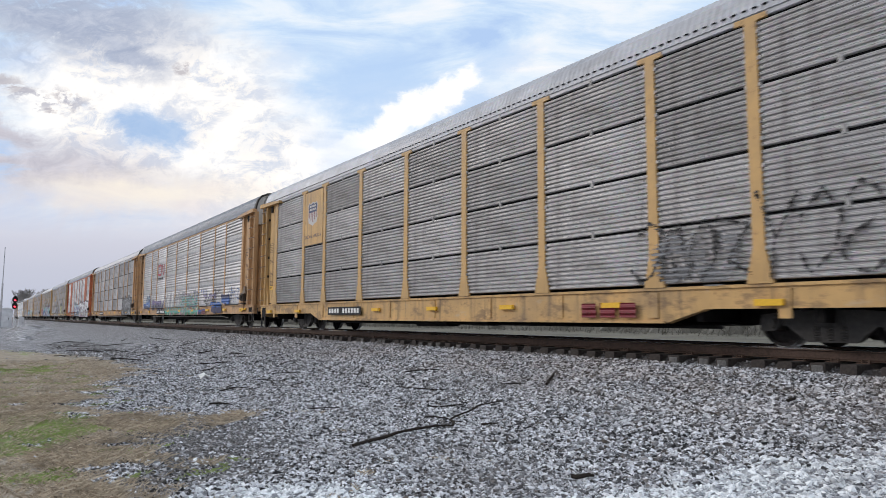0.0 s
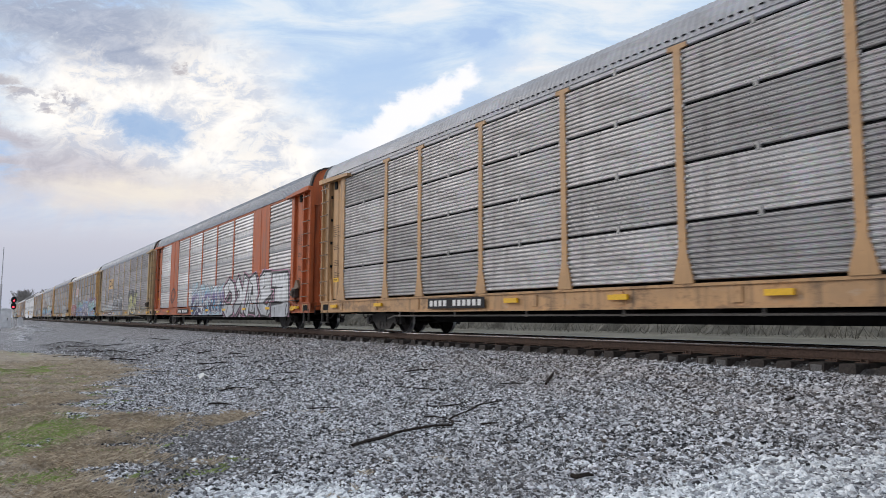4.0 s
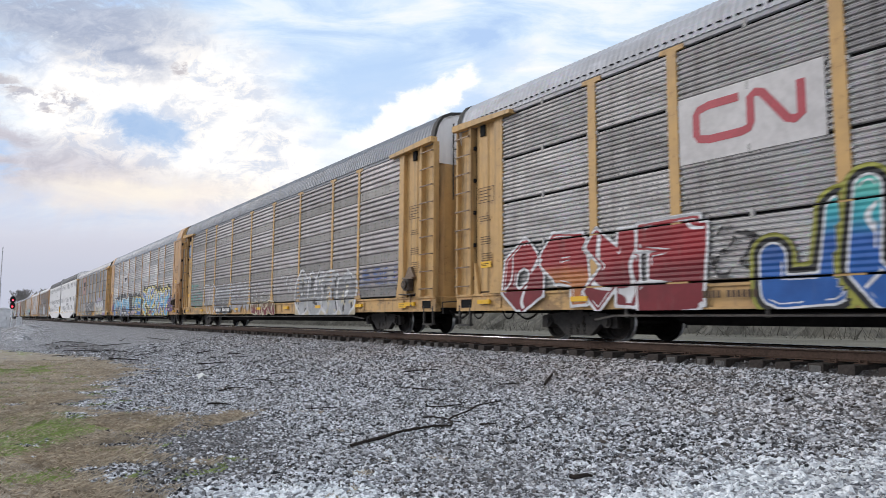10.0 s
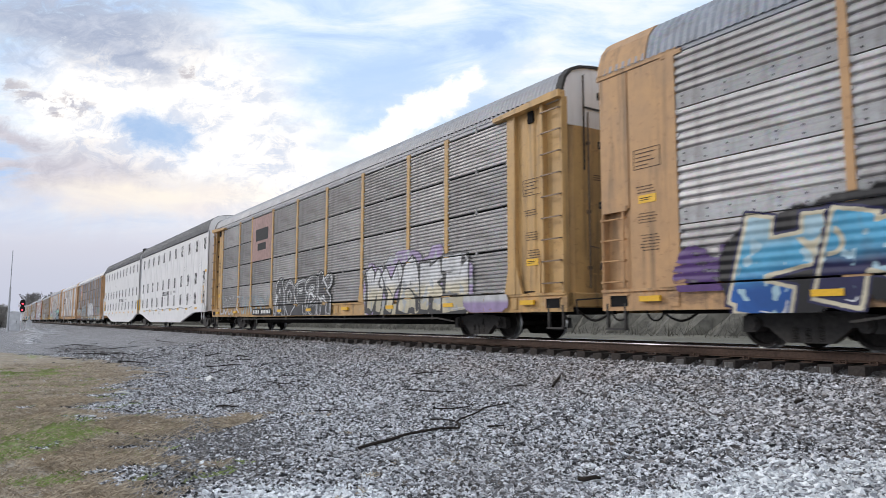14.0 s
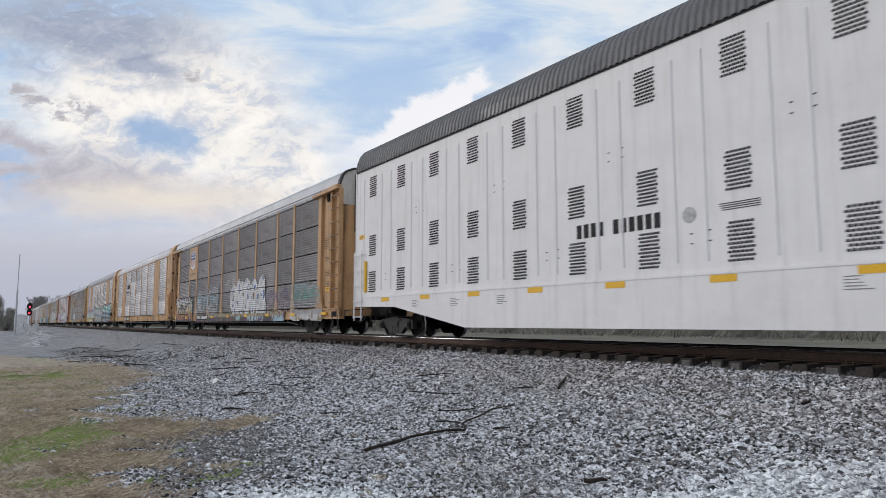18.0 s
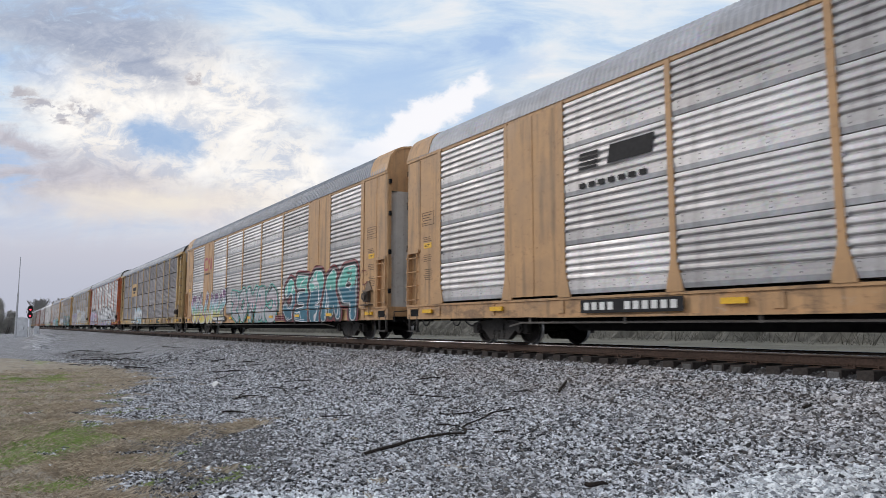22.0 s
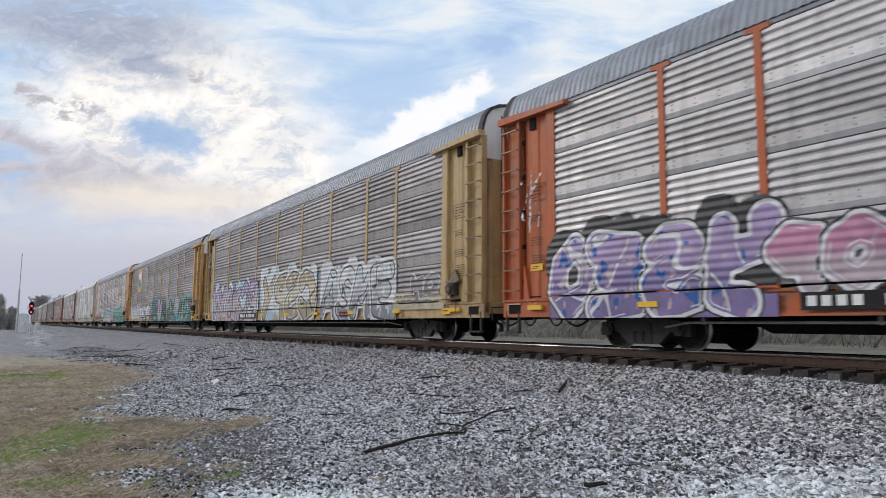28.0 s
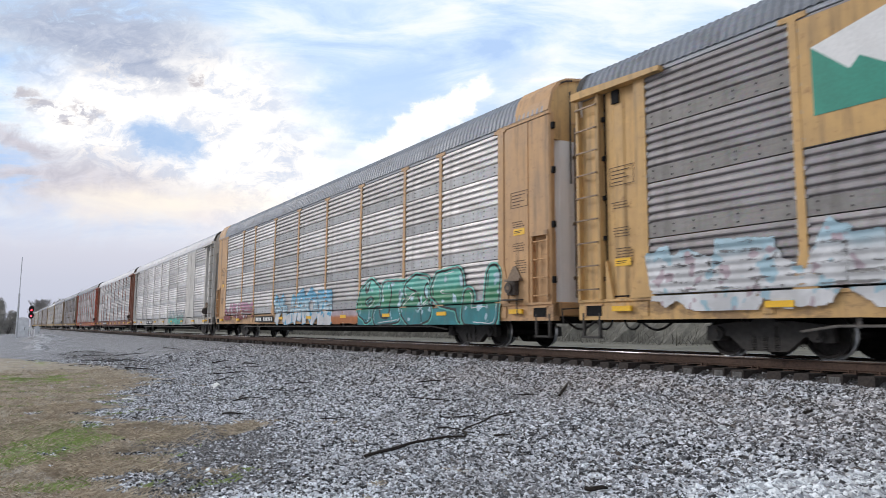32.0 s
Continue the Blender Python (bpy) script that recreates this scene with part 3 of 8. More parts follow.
# ---- ground ----
def ground_z(x, y):
    d = off_track(x, y)
    n = 0.05 * (noise.noise(Vector((x * 0.5, y * 0.5, 0.0))) + 0.6 * noise.noise(Vector((x * 1.3, y * 1.3, 4.0))))
    if abs(d) < 1.15:
        return RAIL_TOP - 0.25 + 0.45 * n
    if d < 0:
        u = max(0.0, min(1.0, (-d - 1.42) / 6.0))
        shoulder = (1 - u) ** 1.35 - 0.13 * min(1.0, max(0.0, (-d - 1.0) / 0.25)) * (1 - u)
    else:
        u = max(0.0, min(1.0, (d - 1.75) / 3.2))
        shoulder = (1 - u) ** 1.2
    base = 0.02
    if d > 2:
        base = 0.02 + 0.55 * min(1.0, max(0.0, (d - 8) / 30.0))
    return base + (RAIL_TOP - 0.235 - base) * shoulder + n * (1 - 0.5 * shoulder)


def spread(a, b, fine_a, fine_b, step, growth):
    mid = list(np.arange(fine_a, fine_b + 1e-6, step))
    lo, s = [], step
    p = fine_a
    while p > a:
        s *= growth
        p -= s
        lo.append(max(p, a))
    hi, s = [], step
    p = fine_b
    while p < b:
        s *= growth
        p += s
        hi.append(min(p, b))
    return lo[::-1] + mid + hi


def build_ground():
    xs = spread(-2600, 1500, -26, 5, 0.16, 1.045)
    ys = spread(-1600, 2400, -2, 13.4, 0.16, 1.1)
    vs = [(x, y, ground_z(x, y)) for x in xs for y in ys]
    k = len(ys)
    fs = [(i * k + j, (i + 1) * k + j, (i + 1) * k + j + 1, i * k + j + 1) for i in range(len(xs) - 1) for j in range(k - 1)]
    me = MB().add(vs, fs).mesh("ground", M_ground, smooth=True)
    px, py = np.repeat(xs, k), np.tile(ys, len(xs))
    for name, values in (("turf", turf_at(px, py)), ("green", green_at(px, py)), ("cinder", cinder_at(px, py)), ("pale", pale_at(px, py)), ("littered", inside(LITTERED, px, py, 2.0))):
        me.attributes.new(name, "FLOAT", "POINT").data.foreach_set("value", np.asarray(values, np.float32))
    tagged(new("ground", me), "grey ballast slope, pale stone and dry patchy turf", "ground", kind="structure")


build_ground()


def rail_profile(side):
    h = RAIL_TOP
    pts = [(-0.070, h - 0.17), (0.070, h - 0.17), (0.070, h - 0.158), (0.012, h - 0.14), (0.010, h - 0.045), (0.036, h - 0.036), (0.036, h - 0.008), (0.026, h - 0.001),
           (-0.026, h - 0.001), (-0.036, h - 0.020), (-0.036, h - 0.036), (-0.010, h - 0.045), (-0.012, h - 0.14), (-0.070, h - 0.158)]
    return [(side * 0.7535 + a, b) for a, b in pts]


def build_track():
    stations = [60, 0, -60, -160, BEND_X] + [BEND_X - 12 * i for i in range(1, 14)]
    rails = thing("railway_track", "rusty steel rails with polished heads on timber ties", "track", kind="structure")
    for side in (-1, 1):
        b, prof = MB(), rail_profile(side)
        rows = []
        for s in stations:
            x, y, rz = along(s)
            c, si = math.cos(radians(rz)), math.sin(radians(rz))
            rows.append([(x - a * si, y + a * c, z) for a, z in prof])
        n = len(prof)
        for i in range(len(rows) - 1):
            b.add(rows[i] + rows[i + 1], [(k, (k + 1) % n, n + (k + 1) % n, n + k) for k in range(n)], 0)
            b.m[-n:] = [1 if k in (6, 7, 8) else 0 for k in range(n)]
        part("rail", b.mesh("rail", M_rail, M_railhead), rails)
    tie = MB().box(-0.115, 0.115, -1.31, 1.31, -0.18, 0.0, 0.012).mesh("tie", M_tie)
    plate = MB()
    for side in (-0.7535, 0.7535):
        plate.box(-0.09, 0.09, side - 0.17, side + 0.17, 0.0, 0.016)
        for a in (-0.05, 0.05):
            plate.box(a - 0.012, a + 0.012, side - 0.105, side - 0.07, 0.016, 0.05)
            plate.box(a - 0.012, a + 0.012, side + 0.07, side + 0.105, 0.016, 0.05)
    plate = plate.mesh("tie_plate", M_rail)
    cap = MB().box(-0.085, 0.085, -1.316, -1.311, -0.15, -0.03)
    for i in range(7):
        cap.box(-0.076 + i * 0.0235, -0.066 + i * 0.0235, -1.322, -1.316, -0.145, -0.035)
    cap = cap.mesh("end_plate", m_plain("dull_end_plate", (0.16, 0.155, 0.15), 0.6, 0.4, 30, 0.4))
    rng = random.Random(5)
    s = 6.0
    far = MB()
    top = RAIL_TOP - 0.19
    count = 0
    while s > -330:
        if count < 150:
            ob = part("tie", tie, rails, at=pose(s + rng.uniform(-0.03, 0.03), TRACK_Y + rng.uniform(-0.09, 0.09), top + rng.uniform(-0.02, 0.0), 0, 0, rng.uniform(-2.0, 2.0)))
            part("tie_plate", plate, ob)
            if count < 70 and rng.random() < 0.45:
                part("end_plate", cap, ob, "ribbed steel plate on the end grain")
        else:
            far.box(s - 0.115, s + 0.115, TRACK_Y - 1.31, TRACK_Y + 1.31, top - 0.18, top)
        count += 1
        s -= 0.5
    tagged(part("far_ties", far.mesh("far_ties", M_tie), rails), kind="stuff")


build_track()

# ---- the train ----
PITCH = 28.6          # length of a car over its couplers
START_GAP = -29.85    # station of the gap behind the first car at the start


def run(t):
    """Metres that the train has gone at t seconds; it slows a little."""
    surge = np.interp(t, (0, 1, 2, 3, 6, 7, 8, 9, 10, 11, 13, 14, 19, 20, 21, 22, 24, 25, 28, 29, 31, 32), (0.08, 0.1, -0.05, 0, 0, 0.12, 0.12, 0, 0.06, -0.04, 0.05, 0.08, 0.05, -0.1, 0.1, 0.1, 0.09, 0, 0.14, -0.05, 0, -0.2))
    return 16.036 * t - 0.02317 * t ** 2 - 1.2958e-4 * t ** 3 + 7.0928e-6 * t ** 4 + float(surge)


HALF = 13.80          # half the body's length
SIDE = 1.55           # half its width
EAVE, CROWN = 5.24, 6.15
WHEEL_R = 0.38
PANEL_END = 12.0     # the screens reach so far from the middle

PAINTS = {
    "tan": (0.545, 0.325, 0.16), "yellow": (0.595, 0.37, 0.15), "brown": (0.27, 0.195, 0.13), "orange": (0.48, 0.115, 0.035),
    "faded": (0.48, 0.35, 0.20), "mustard": (0.52, 0.36, 0.17), "red": (0.40, 0.085, 0.045), "white": (0.83, 0.82, 0.82), "pale": (0.55, 0.53, 0.50), "rust": (0.27, 0.11, 0.07),
}


def paint(key):
    return m_paint("car_paint_" + key, PAINTS[key], 0.16 if key == "white" else 0.22 if key == "pale" else 0.62, 0.06 if key == "white" else 0.42, 0.55, 0.04 if key == "white" else 0.15)


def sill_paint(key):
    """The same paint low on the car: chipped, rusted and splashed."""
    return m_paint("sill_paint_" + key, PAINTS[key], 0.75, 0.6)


GALV = {"shiny": (0.56, 0.32, 0.50), "bright": (0.57, 0.34, 0.60), "silver": (0.48, 0.42, 0.48), "grey": (0.42, 0.45, 0.42), "dull": (0.32, 0.48, 0.3), "worn": (0.35, 0.42, 0.25), "brownish": (0.33, 0.55, 0.25)}


def galv(key):
    tone, grime, metal = GALV[key]
    tint = (1.04, 0.98, 1.01) if key in ("dull", "worn", "brownish") else (1.02, 1.0, 1.01)
    return m_galv("galvanised_" + key, tone, grime, metal, tint)


def roof_metal(key):
    return {"light": m_galv("roof_pale", 0.47, 0.15, 0.12, (0.97, 0.99, 1.06), 0.5), "dark": m_galv("roof_blue_grey", 0.30, 0.25, 0.35, (0.92, 1.0, 1.14), 0.5),
            "slate": m_galv("roof_slate", 0.16, 0.2, 0.2, (0.98, 1.0, 1.05), 0.55)}[key]


M_navy = m_plain("lettering_navy", (0.03, 0.04, 0.09), 0.6, 0, 20, 0.2)
M_rung = m_plain("worn_rung_steel", (0.17, 0.12, 0.08), 0.5, 0.3, 30, 0.4)
SHARED = {}


def shared(key, make):
    if key not in SHARED:
        SHARED[key] = make()
    return SHARED[key]


def panel_profile(kind, height, lipped=False):
    """Outline (y, z) of a ribbed screen, its front towards -y."""
    front = []
    if kind == "fine":
        n = 11
        p = height / n
        for i in range(n):
            z = i * p
            front += [(0.002, z + 0.004), (-0.010, z + p * 0.08), (-0.028, z + p * 0.16), (-0.032, z + p * 0.34), (-0.031, z + p * 0.44), (-0.022, z + p * 0.48), (-0.030, z + p * 0.53), (-0.028, z + p * 0.66), (-0.016, z + p * 0.75), (0.002, z + p * 0.82)]
    else:
        flat = height * 0.26
        front += [(-0.018 if lipped else -0.032, 0.004), (-0.034, flat * 0.36), (-0.034, flat)]
        n = 5
        p = (height - flat) / n
        for i in range(n):
            z = flat + i * p
            front += [(-0.014, z + p * 0.04), (0.004, z + p * 0.12), (0.004, z + p * 0.20), (-0.012, z + p * 0.26), (-0.034, z + p * 0.36), (-0.038, z + p * 0.48), (-0.034, z + p * 0.70), (-0.026, z + p * 0.92)]
    top = height - 0.006
    back = 0.034 if kind == "fine" else 0.012
    return [(back, 0.004)] + front + [(back - 0.01, top), (back, top)]


def flat_sheet(metal):
    """The plain sheet that joins the ribbed ones: less shiny, its dim reflection painted as a darker tone."""
    key = metal.name.replace("galvanised_", "")
    tone, grime, shine = GALV[key]
    return m_galv("flat_sheet_" + key, tone * (0.90 if shine > 0.6 else 0.94), min(0.6, grime + 0.1), shine * 0.7, (1.03, 0.99, 0.96) if key in ("dull", "worn", "brownish") else (0.98, 1.0, 1.04), 0.55)


def panel_mesh(kind, width, height, metal):
    def make():
        lipped = "shiny" in metal.name or "bright" in metal.name
        b = MB().prism(panel_profile(kind, height, lipped), 0.0, width, "x")
        if kind == "wide":
            # lip and flat sheet take the darker copy that imitates reflected ground
            b.m[1] = 2   # the flat sheet between the ribbed ones
            if not lipped:
                b.m[2] = 2
        if kind == "wide" and "shiny" not in metal.name:   # rivets along the flat band
            k = max(2, int(width / 0.40))
            for i in range(k):
                x = (i + 0.5) * width / k
                for z in ((0.13, 0.22) if lipped else (0.06, 0.19)):
                    r = 0.009 if lipped else 0.013
                    b.box(x - r, x + r, -0.042, -0.033, height * z, height * z + 2 * r, 0, 1)
        return b.mesh("screen_panel", metal, M_gap, flat_sheet(metal))
    return shared(("panel", kind, round(width, 2), round(height, 2), metal.name), make)


def post_mesh(z0, z1, width, flare, cap, metal):
    def make():
        w, f = width / 2, flare / 2
        out = [(-f, z0), (f, z0), (f * 0.92, z0 + 0.12), (w, z0 + 0.55 if flare > width else z0 + 0.1), (w, z1 - 0.11)]
        if cap > width:
            out += [(w + 0.02, z1 - 0.09), (cap / 2, z1 - 0.085), (cap / 2, z1), (-cap / 2, z1), (-cap / 2, z1 - 0.085), (-w - 0.02, z1 - 0.09)]
        else:
            out += [(w, z1), (-w, z1)]
        out += [(-w, z1 - 0.11), (-w, z0 + 0.55 if flare > width else z0 + 0.1), (-f * 0.92, z0 + 0.12)]
        b = MB().prism(out, -0.055, 0.0, "y")
        for i in range(9):   # lugs that hold the screens
            z = z0 + 0.5 + i * (z1 - z0 - 0.8) / 8
            b.box(-w - 0.04, -w, -0.045, 0.0, z, z + 0.06, 0, 1)
            b.box(w, w + 0.04, -0.045, 0.0, z, z + 0.06, 0, 1)
        return b.mesh("post", metal, galv("grey"))
    return shared(("post", round(z0, 2), round(z1, 2), width, flare, cap, metal.name), make)


def roof_section(rise=1.0):
    """Half of the roof's outline; rise flattens the arch."""
    arch = [(1.54, 0.25), (1.46, 0.48), (1.30, 0.68), (1.05, 0.80), (0.6, 0.88), (0.0, CROWN - EAVE)]
    return [(SIDE + 0.045, EAVE - 0.015)] + [(y, EAVE + z * rise) for y, z in arch]


def hood_mesh(metal, rise):
    """The plain painted hood over each end of the roof."""
    def make():
        sec = [(y * 1.008, z + 0.03) for y, z in roof_section(rise)]
        sec = [(-y, z) for y, z in sec] + [(y, z) for y, z in reversed(sec[:-1])]
        m = len(sec)
        b = MB().add([(x, y, z) for x in (-1.15, -0.05) for y, z in sec], [(j, m + j, m + j + 1, j + 1) for j in range(m - 1)])
        b.add([(-1.15, y * (1 if k else 0.985), z - (0 if k else 0.05)) for k in (0, 1) for y, z in sec], [(j, m + j, m + j + 1, j + 1) for j in range(m - 1)])
        return b.mesh("hood", metal)
    return shared(("hood", metal.name, rise), make)


def roof_mesh(length, metal, pitch=0.20, section=None, amp=0.018):
    def make():
        sec = section or roof_section()
        sec = [(-y, z) for y, z in sec] + [(y, z) for y, z in reversed(sec[:-1])]
        b = MB()
        n = int(length / pitch)
        xs, off = [], []
        for i in range(n):
            x = -length / 2 + i * length / n
            p = length / n
            xs += [x, x + p * 0.22, x + p * 0.5, x + p * 0.72]
            off += [0, amp, amp, 0]
        xs.append(length / 2)
        off.append(0)
        vs = []
        for x, o in zip(xs, off):
            for y, z in sec:
                k = (z - sec[0][1]) / (max(q[1] for q in sec) - sec[0][1])
                vs.append((x, y + o * (1 if y > 0 else -1) * (1 - k), z + o * (0.3 + k)))
        m = len(sec)
        fs = [(i * m + j, (i + 1) * m + j, (i + 1) * m + j + 1, i * m + j + 1) for i in range(len(xs) - 1) for j in range(m - 1)]
        return b.add(vs, fs).mesh("roof", metal)
    return shared(("roof", round(length, 2), metal.name, pitch, tuple(section or ())), make)


def ladder_mesh(z0, z1, metal, width=0.42, rungs=9):
    def make():
        b = MB()
        for x in (-width / 2, width / 2):
            b.box(x - 0.02, x + 0.02, -0.075, -0.035, z0, z1, 0.008)
        for i in range(rungs):
            z = z0 + 0.12 + i * (z1 - z0 - 0.24) / (rungs - 1)
            b.rod((-width / 2, -0.055, z), (width / 2, -0.055, z), 0.016, 6)
            for x in (-width / 2, width / 2):
                b.box(x - 0.03, x + 0.03, -0.09, 0.0, z - 0.02, z + 0.02)
        return b.mesh("ladder", metal)
    return shared(("ladder", z0, z1, metal.name, width, rungs), make)


def wheelset_mesh():
    def make():
        b = MB()
        r = WHEEL_R
        for s in (-1, 1):
            y0 = s * 0.7535
            tread = [(r + 0.028, y0 - s * 0.065), (r + 0.026, y0 - s * 0.04), (r, y0 - s * 0.03), (r - 0.012, y0 + s * 0.065)]
            disc = [(r - 0.012, y0 + s * 0.065), (r - 0.06, y0 + s * 0.06), (r - 0.08, y0 + s * 0.01), (0.13, y0 + s * 0.035), (0.10, y0 + s * 0.085), (0.001, y0 + s * 0.085)]
            back = [(0.001, y0 - s * 0.06), (0.12, y0 - s * 0.06), (r - 0.08, y0 - s * 0.03), (r - 0.05, y0 - s * 0.065), (r + 0.028, y0 - s * 0.065)]
            b.lathe_y(tread, 32, 1, False)
            b.lathe_y(disc, 32, 0, False)
            b.lathe_y(back, 32, 0, False)
        b.rod((0, -1.02, 0), (0, 1.02, 0), 0.075, 10)
        return b.mesh("wheelset", M_wheel, M_tread)
    return shared("wheelset", make)


def truck_meshes():
    def make():
        r, a = WHEEL_R, 0.86
        out = [(-a - 0.24, r - 0.12), (-a - 0.22, r + 0.13), (-a + 0.12, r + 0.17), (-0.46, r + 0.20), (0.46, r + 0.20), (a - 0.12, r + 0.17), (a + 0.22, r + 0.13), (a + 0.24, r - 0.12),
               (a + 0.10, r - 0.13), (a + 0.02, r - 0.02), (a - 0.22, r - 0.05), (0.40, 0.13), (0.34, 0.10), (-0.34, 0.10), (-0.40, 0.13), (-a + 0.22, r - 0.05), (-a - 0.02, r - 0.02), (-a - 0.10, r - 0.13)]
        frame_b = MB().prism(out, -0.07, 0.07, "y")
        frame_b.prism([(-0.40, r + 0.12), (0.40, r + 0.12), (0.30, r + 0.19), (-0.30, r + 0.19)], -0.1, 0.1, "y")
        for x in (-a, a):   # roller bearing caps
            for i, (rad, y0, y1) in enumerate(((0.125, -0.13, 0.1), (0.075, -0.17, -0.13))):
                frame_b.rod((x, y0, r), (x, y1, r), rad, 12)
        spring, coil = MB(), []
        for k in range(7):
            coil += [(0.075, 0.12 + k * 0.036), (0.092, 0.138 + k * 0.036)]
        for x in (-0.2, 0.0, 0.2):
            n, m = 10, len(coil)
            vs = [(x + r2 * math.cos(2 * math.pi * i / n), r2 * math.sin(2 * math.pi * i / n), z) for i in range(n) for r2, z in coil]
            spring.add(vs, [(i * m + s, ((i + 1) % n) * m + s, ((i + 1) % n) * m + s + 1, i * m + s + 1) for i in range(n) for s in range(m - 1)])
        bolster = MB().box(-0.2, 0.2, -1.1, 1.1, 0.34, 0.62, 0.03)
        bolster.box(-0.62, -0.52, -0.9, 0.9, 0.30, 0.42)
        bolster.box(0.52, 0.62, -0.9, 0.9, 0.30, 0.42)
        for x in (-0.44, 0.44):
            for s in (-0.75, 0.75):
                bolster.box(x - 0.06, x + 0.06, s - 0.06, s + 0.06, 0.22, 0.5)
        return (frame_b.mesh("side_frame", M_black), spring.mesh("spring_nest", M_black), bolster.mesh("bolster", M_black))
    return shared("truck", make)


WHEELSETS = []


def add_truck(car, x):
    side_frame, spring, bolster = truck_meshes()
    truck = part("truck", bolster, car, "grimy black two-axle truck", at=pose(x, 0, 0))
    for y, rz in ((-1.0, 0), (1.0, 180)):
        part("side_frame", side_frame, truck, at=pose(0, y, 0, 0, 0, rz))
        part("spring_nest", spring, truck, at=pose(0, y, 0))
    for a in (-0.86, 0.86):
        ws = part("wheelset", wheelset_mesh(), truck, "dark steel wheels with bright treads")
        ws.matrix_parent_inverse = pose(a, 0, WHEEL_R)
        WHEELSETS.append(ws)


def coupler_mesh():
    def make():
        b = MB().box(0.0, 0.62, -0.09, 0.09, 0.74, 0.92, 0.02)
        b.prism([(0.42, -0.16), (0.56, -0.17), (0.66, -0.08), (0.60, 0.0), (0.66, 0.09), (0.58, 0.15), (0.42, 0.15)], 0.70, 0.98, "z")
        b.box(-0.2, 0.06, -0.30, 0.30, 0.66, 1.02, 0.04)
        b.rod((0.25, -0.12, 0.95), (0.12, -1.40, 0.86), 0.016, 5)   # uncoupling lever
        b.rod((0.12, -1.40, 0.86), (0.18, -1.42, 0.55), 0.016, 5)
        for k in range(8):   # trainline pipe that sags to the next car
            f0, f1 = k / 8, (k + 1) / 8
            b.rod((-0.5 + 1.0 * f0, -0.75, 0.66 - 0.22 * math.sin(math.pi * f0)), (-0.5 + 1.0 * f1, -0.75, 0.66 - 0.22 * math.sin(math.pi * f1)), 0.028, 5)
        for k in range(7):   # air hose
            a0, a1 = math.pi * k / 7, math.pi * (k + 1) / 7
            b.rod((0.15 + 0.24 * (1 - math.cos(a0)), -0.42, 0.72 - 0.28 * math.sin(a0)), (0.15 + 0.24 * (1 - math.cos(a1)), -0.42, 0.72 - 0.28 * math.sin(a1)), 0.022, 5)
        return b.mesh("coupler", M_black)
    return shared("coupler", make)


def underframe_mesh(sb, st):
    def make():
        b = MB().box(-HALF + 0.3, HALF - 0.3, -SIDE + 0.14, SIDE - 0.14, st - 0.16, st - 0.04)
        b.box(-HALF + 0.4, HALF - 0.4, -0.33, 0.33, sb - 0.02, st - 0.16)
        b.prism([(-8.3, sb - 0.02), (-7.7, sb - 0.27), (7.7, sb - 0.27), (8.3, sb - 0.02)] if sb > 0.5 else [(-8.3, sb), (-7.7, sb - 0.04), (7.7, sb - 0.04), (8.3, sb)], -0.6, 0.6, "y")
        for i in range(-6, 7):
            x = i * 2.02
            b.box(x - 0.06, x + 0.06, -SIDE + 0.16, SIDE - 0.16, sb + 0.03, st - 0.16)
        b.rod((-8.2, -0.95, sb - 0.06), (8.2, -0.95, sb - 0.06), 0.03, 6)
        b.box(-1.6, 0.0, -1.15, -0.65, sb - 0.14, sb + 0.2, 0.08)
        b.box(1.2, 1.9, -1.2, -0.8, sb - 0.1, sb + 0.22, 0.05)
        return b.mesh("underframe", M_under)
    return shared(("under", sb, st), make)


def sill_mesh(sb, st, belly, metal):
    def make():
        b = MB()
        e = sb + 0.24 if belly else sb + 0.02
        pts = [(-HALF, st), (-HALF, e), (-8.3, e), (-7.5, sb), (7.5, sb), (8.3, e), (HALF, e), (HALF, st)]
        b.prism(pts, 0.0, 0.18, "y")
        up = [(-HALF, st), (-HALF, st - 0.05), (HALF, st - 0.05), (HALF, st)]
        b.prism(up, -0.035, 0.0, "y")
        lo = [(-7.5, sb), (7.5, sb), (7.5, sb + 0.04), (-7.5, sb + 0.04)]
        b.prism(lo, -0.04, 0.0, "y")
        for i in range(11):   # tie-down brackets
            x = -12.1 + i * 2.42
            b.box(x - 0.1, x + 0.1, -0.025, 0.0, sb + 0.09, st - 0.08)
        return b.mesh("side_sill", metal)
    return shared(("sill", sb, st, belly, metal.name), make)


def brake_gear_mesh():
    """Pointed mounting plate, brake housing with its wheel, chain and foot board."""
    b = MB().prism([(-0.26, 0.46), (0.26, 0.46), (0.22, 0.52), (0.05, 0.76), (-0.05, 0.76), (-0.22, 0.52)], -0.06, 0.02, "y", 1)
    b.box(-0.27, 0.27, -0.14, 0.0, 0.42, 0.47, 0, 1)
    b.box(-0.15, 0.13, -0.18, 0.02, 0.10, 0.42, 0.03)
    b.rod((-0.02, -0.24, 0.26), (-0.02, -0.20, 0.26), 0.12, 14)
    b.rod((-0.02, -0.25, 0.26), (-0.02, -0.24, 0.26), 0.05, 8, 1)
    for k in range(6):   # chain links
        b.box(0.10 + 0.006 * k, 0.125 + 0.006 * k, -0.10, -0.075, 0.02 - 0.06 * (k + 1), 0.02 - 0.06 * k - 0.012, 0, 1)
    b.box(-0.34, 0.3, -0.2, 0.02, -0.02, 0.01)
    return b.mesh("brake_gear", m_plain("rusty_black_brake_iron", (0.055, 0.042, 0.034), 0.75, 0.0, 12, 0.6), M_rung)


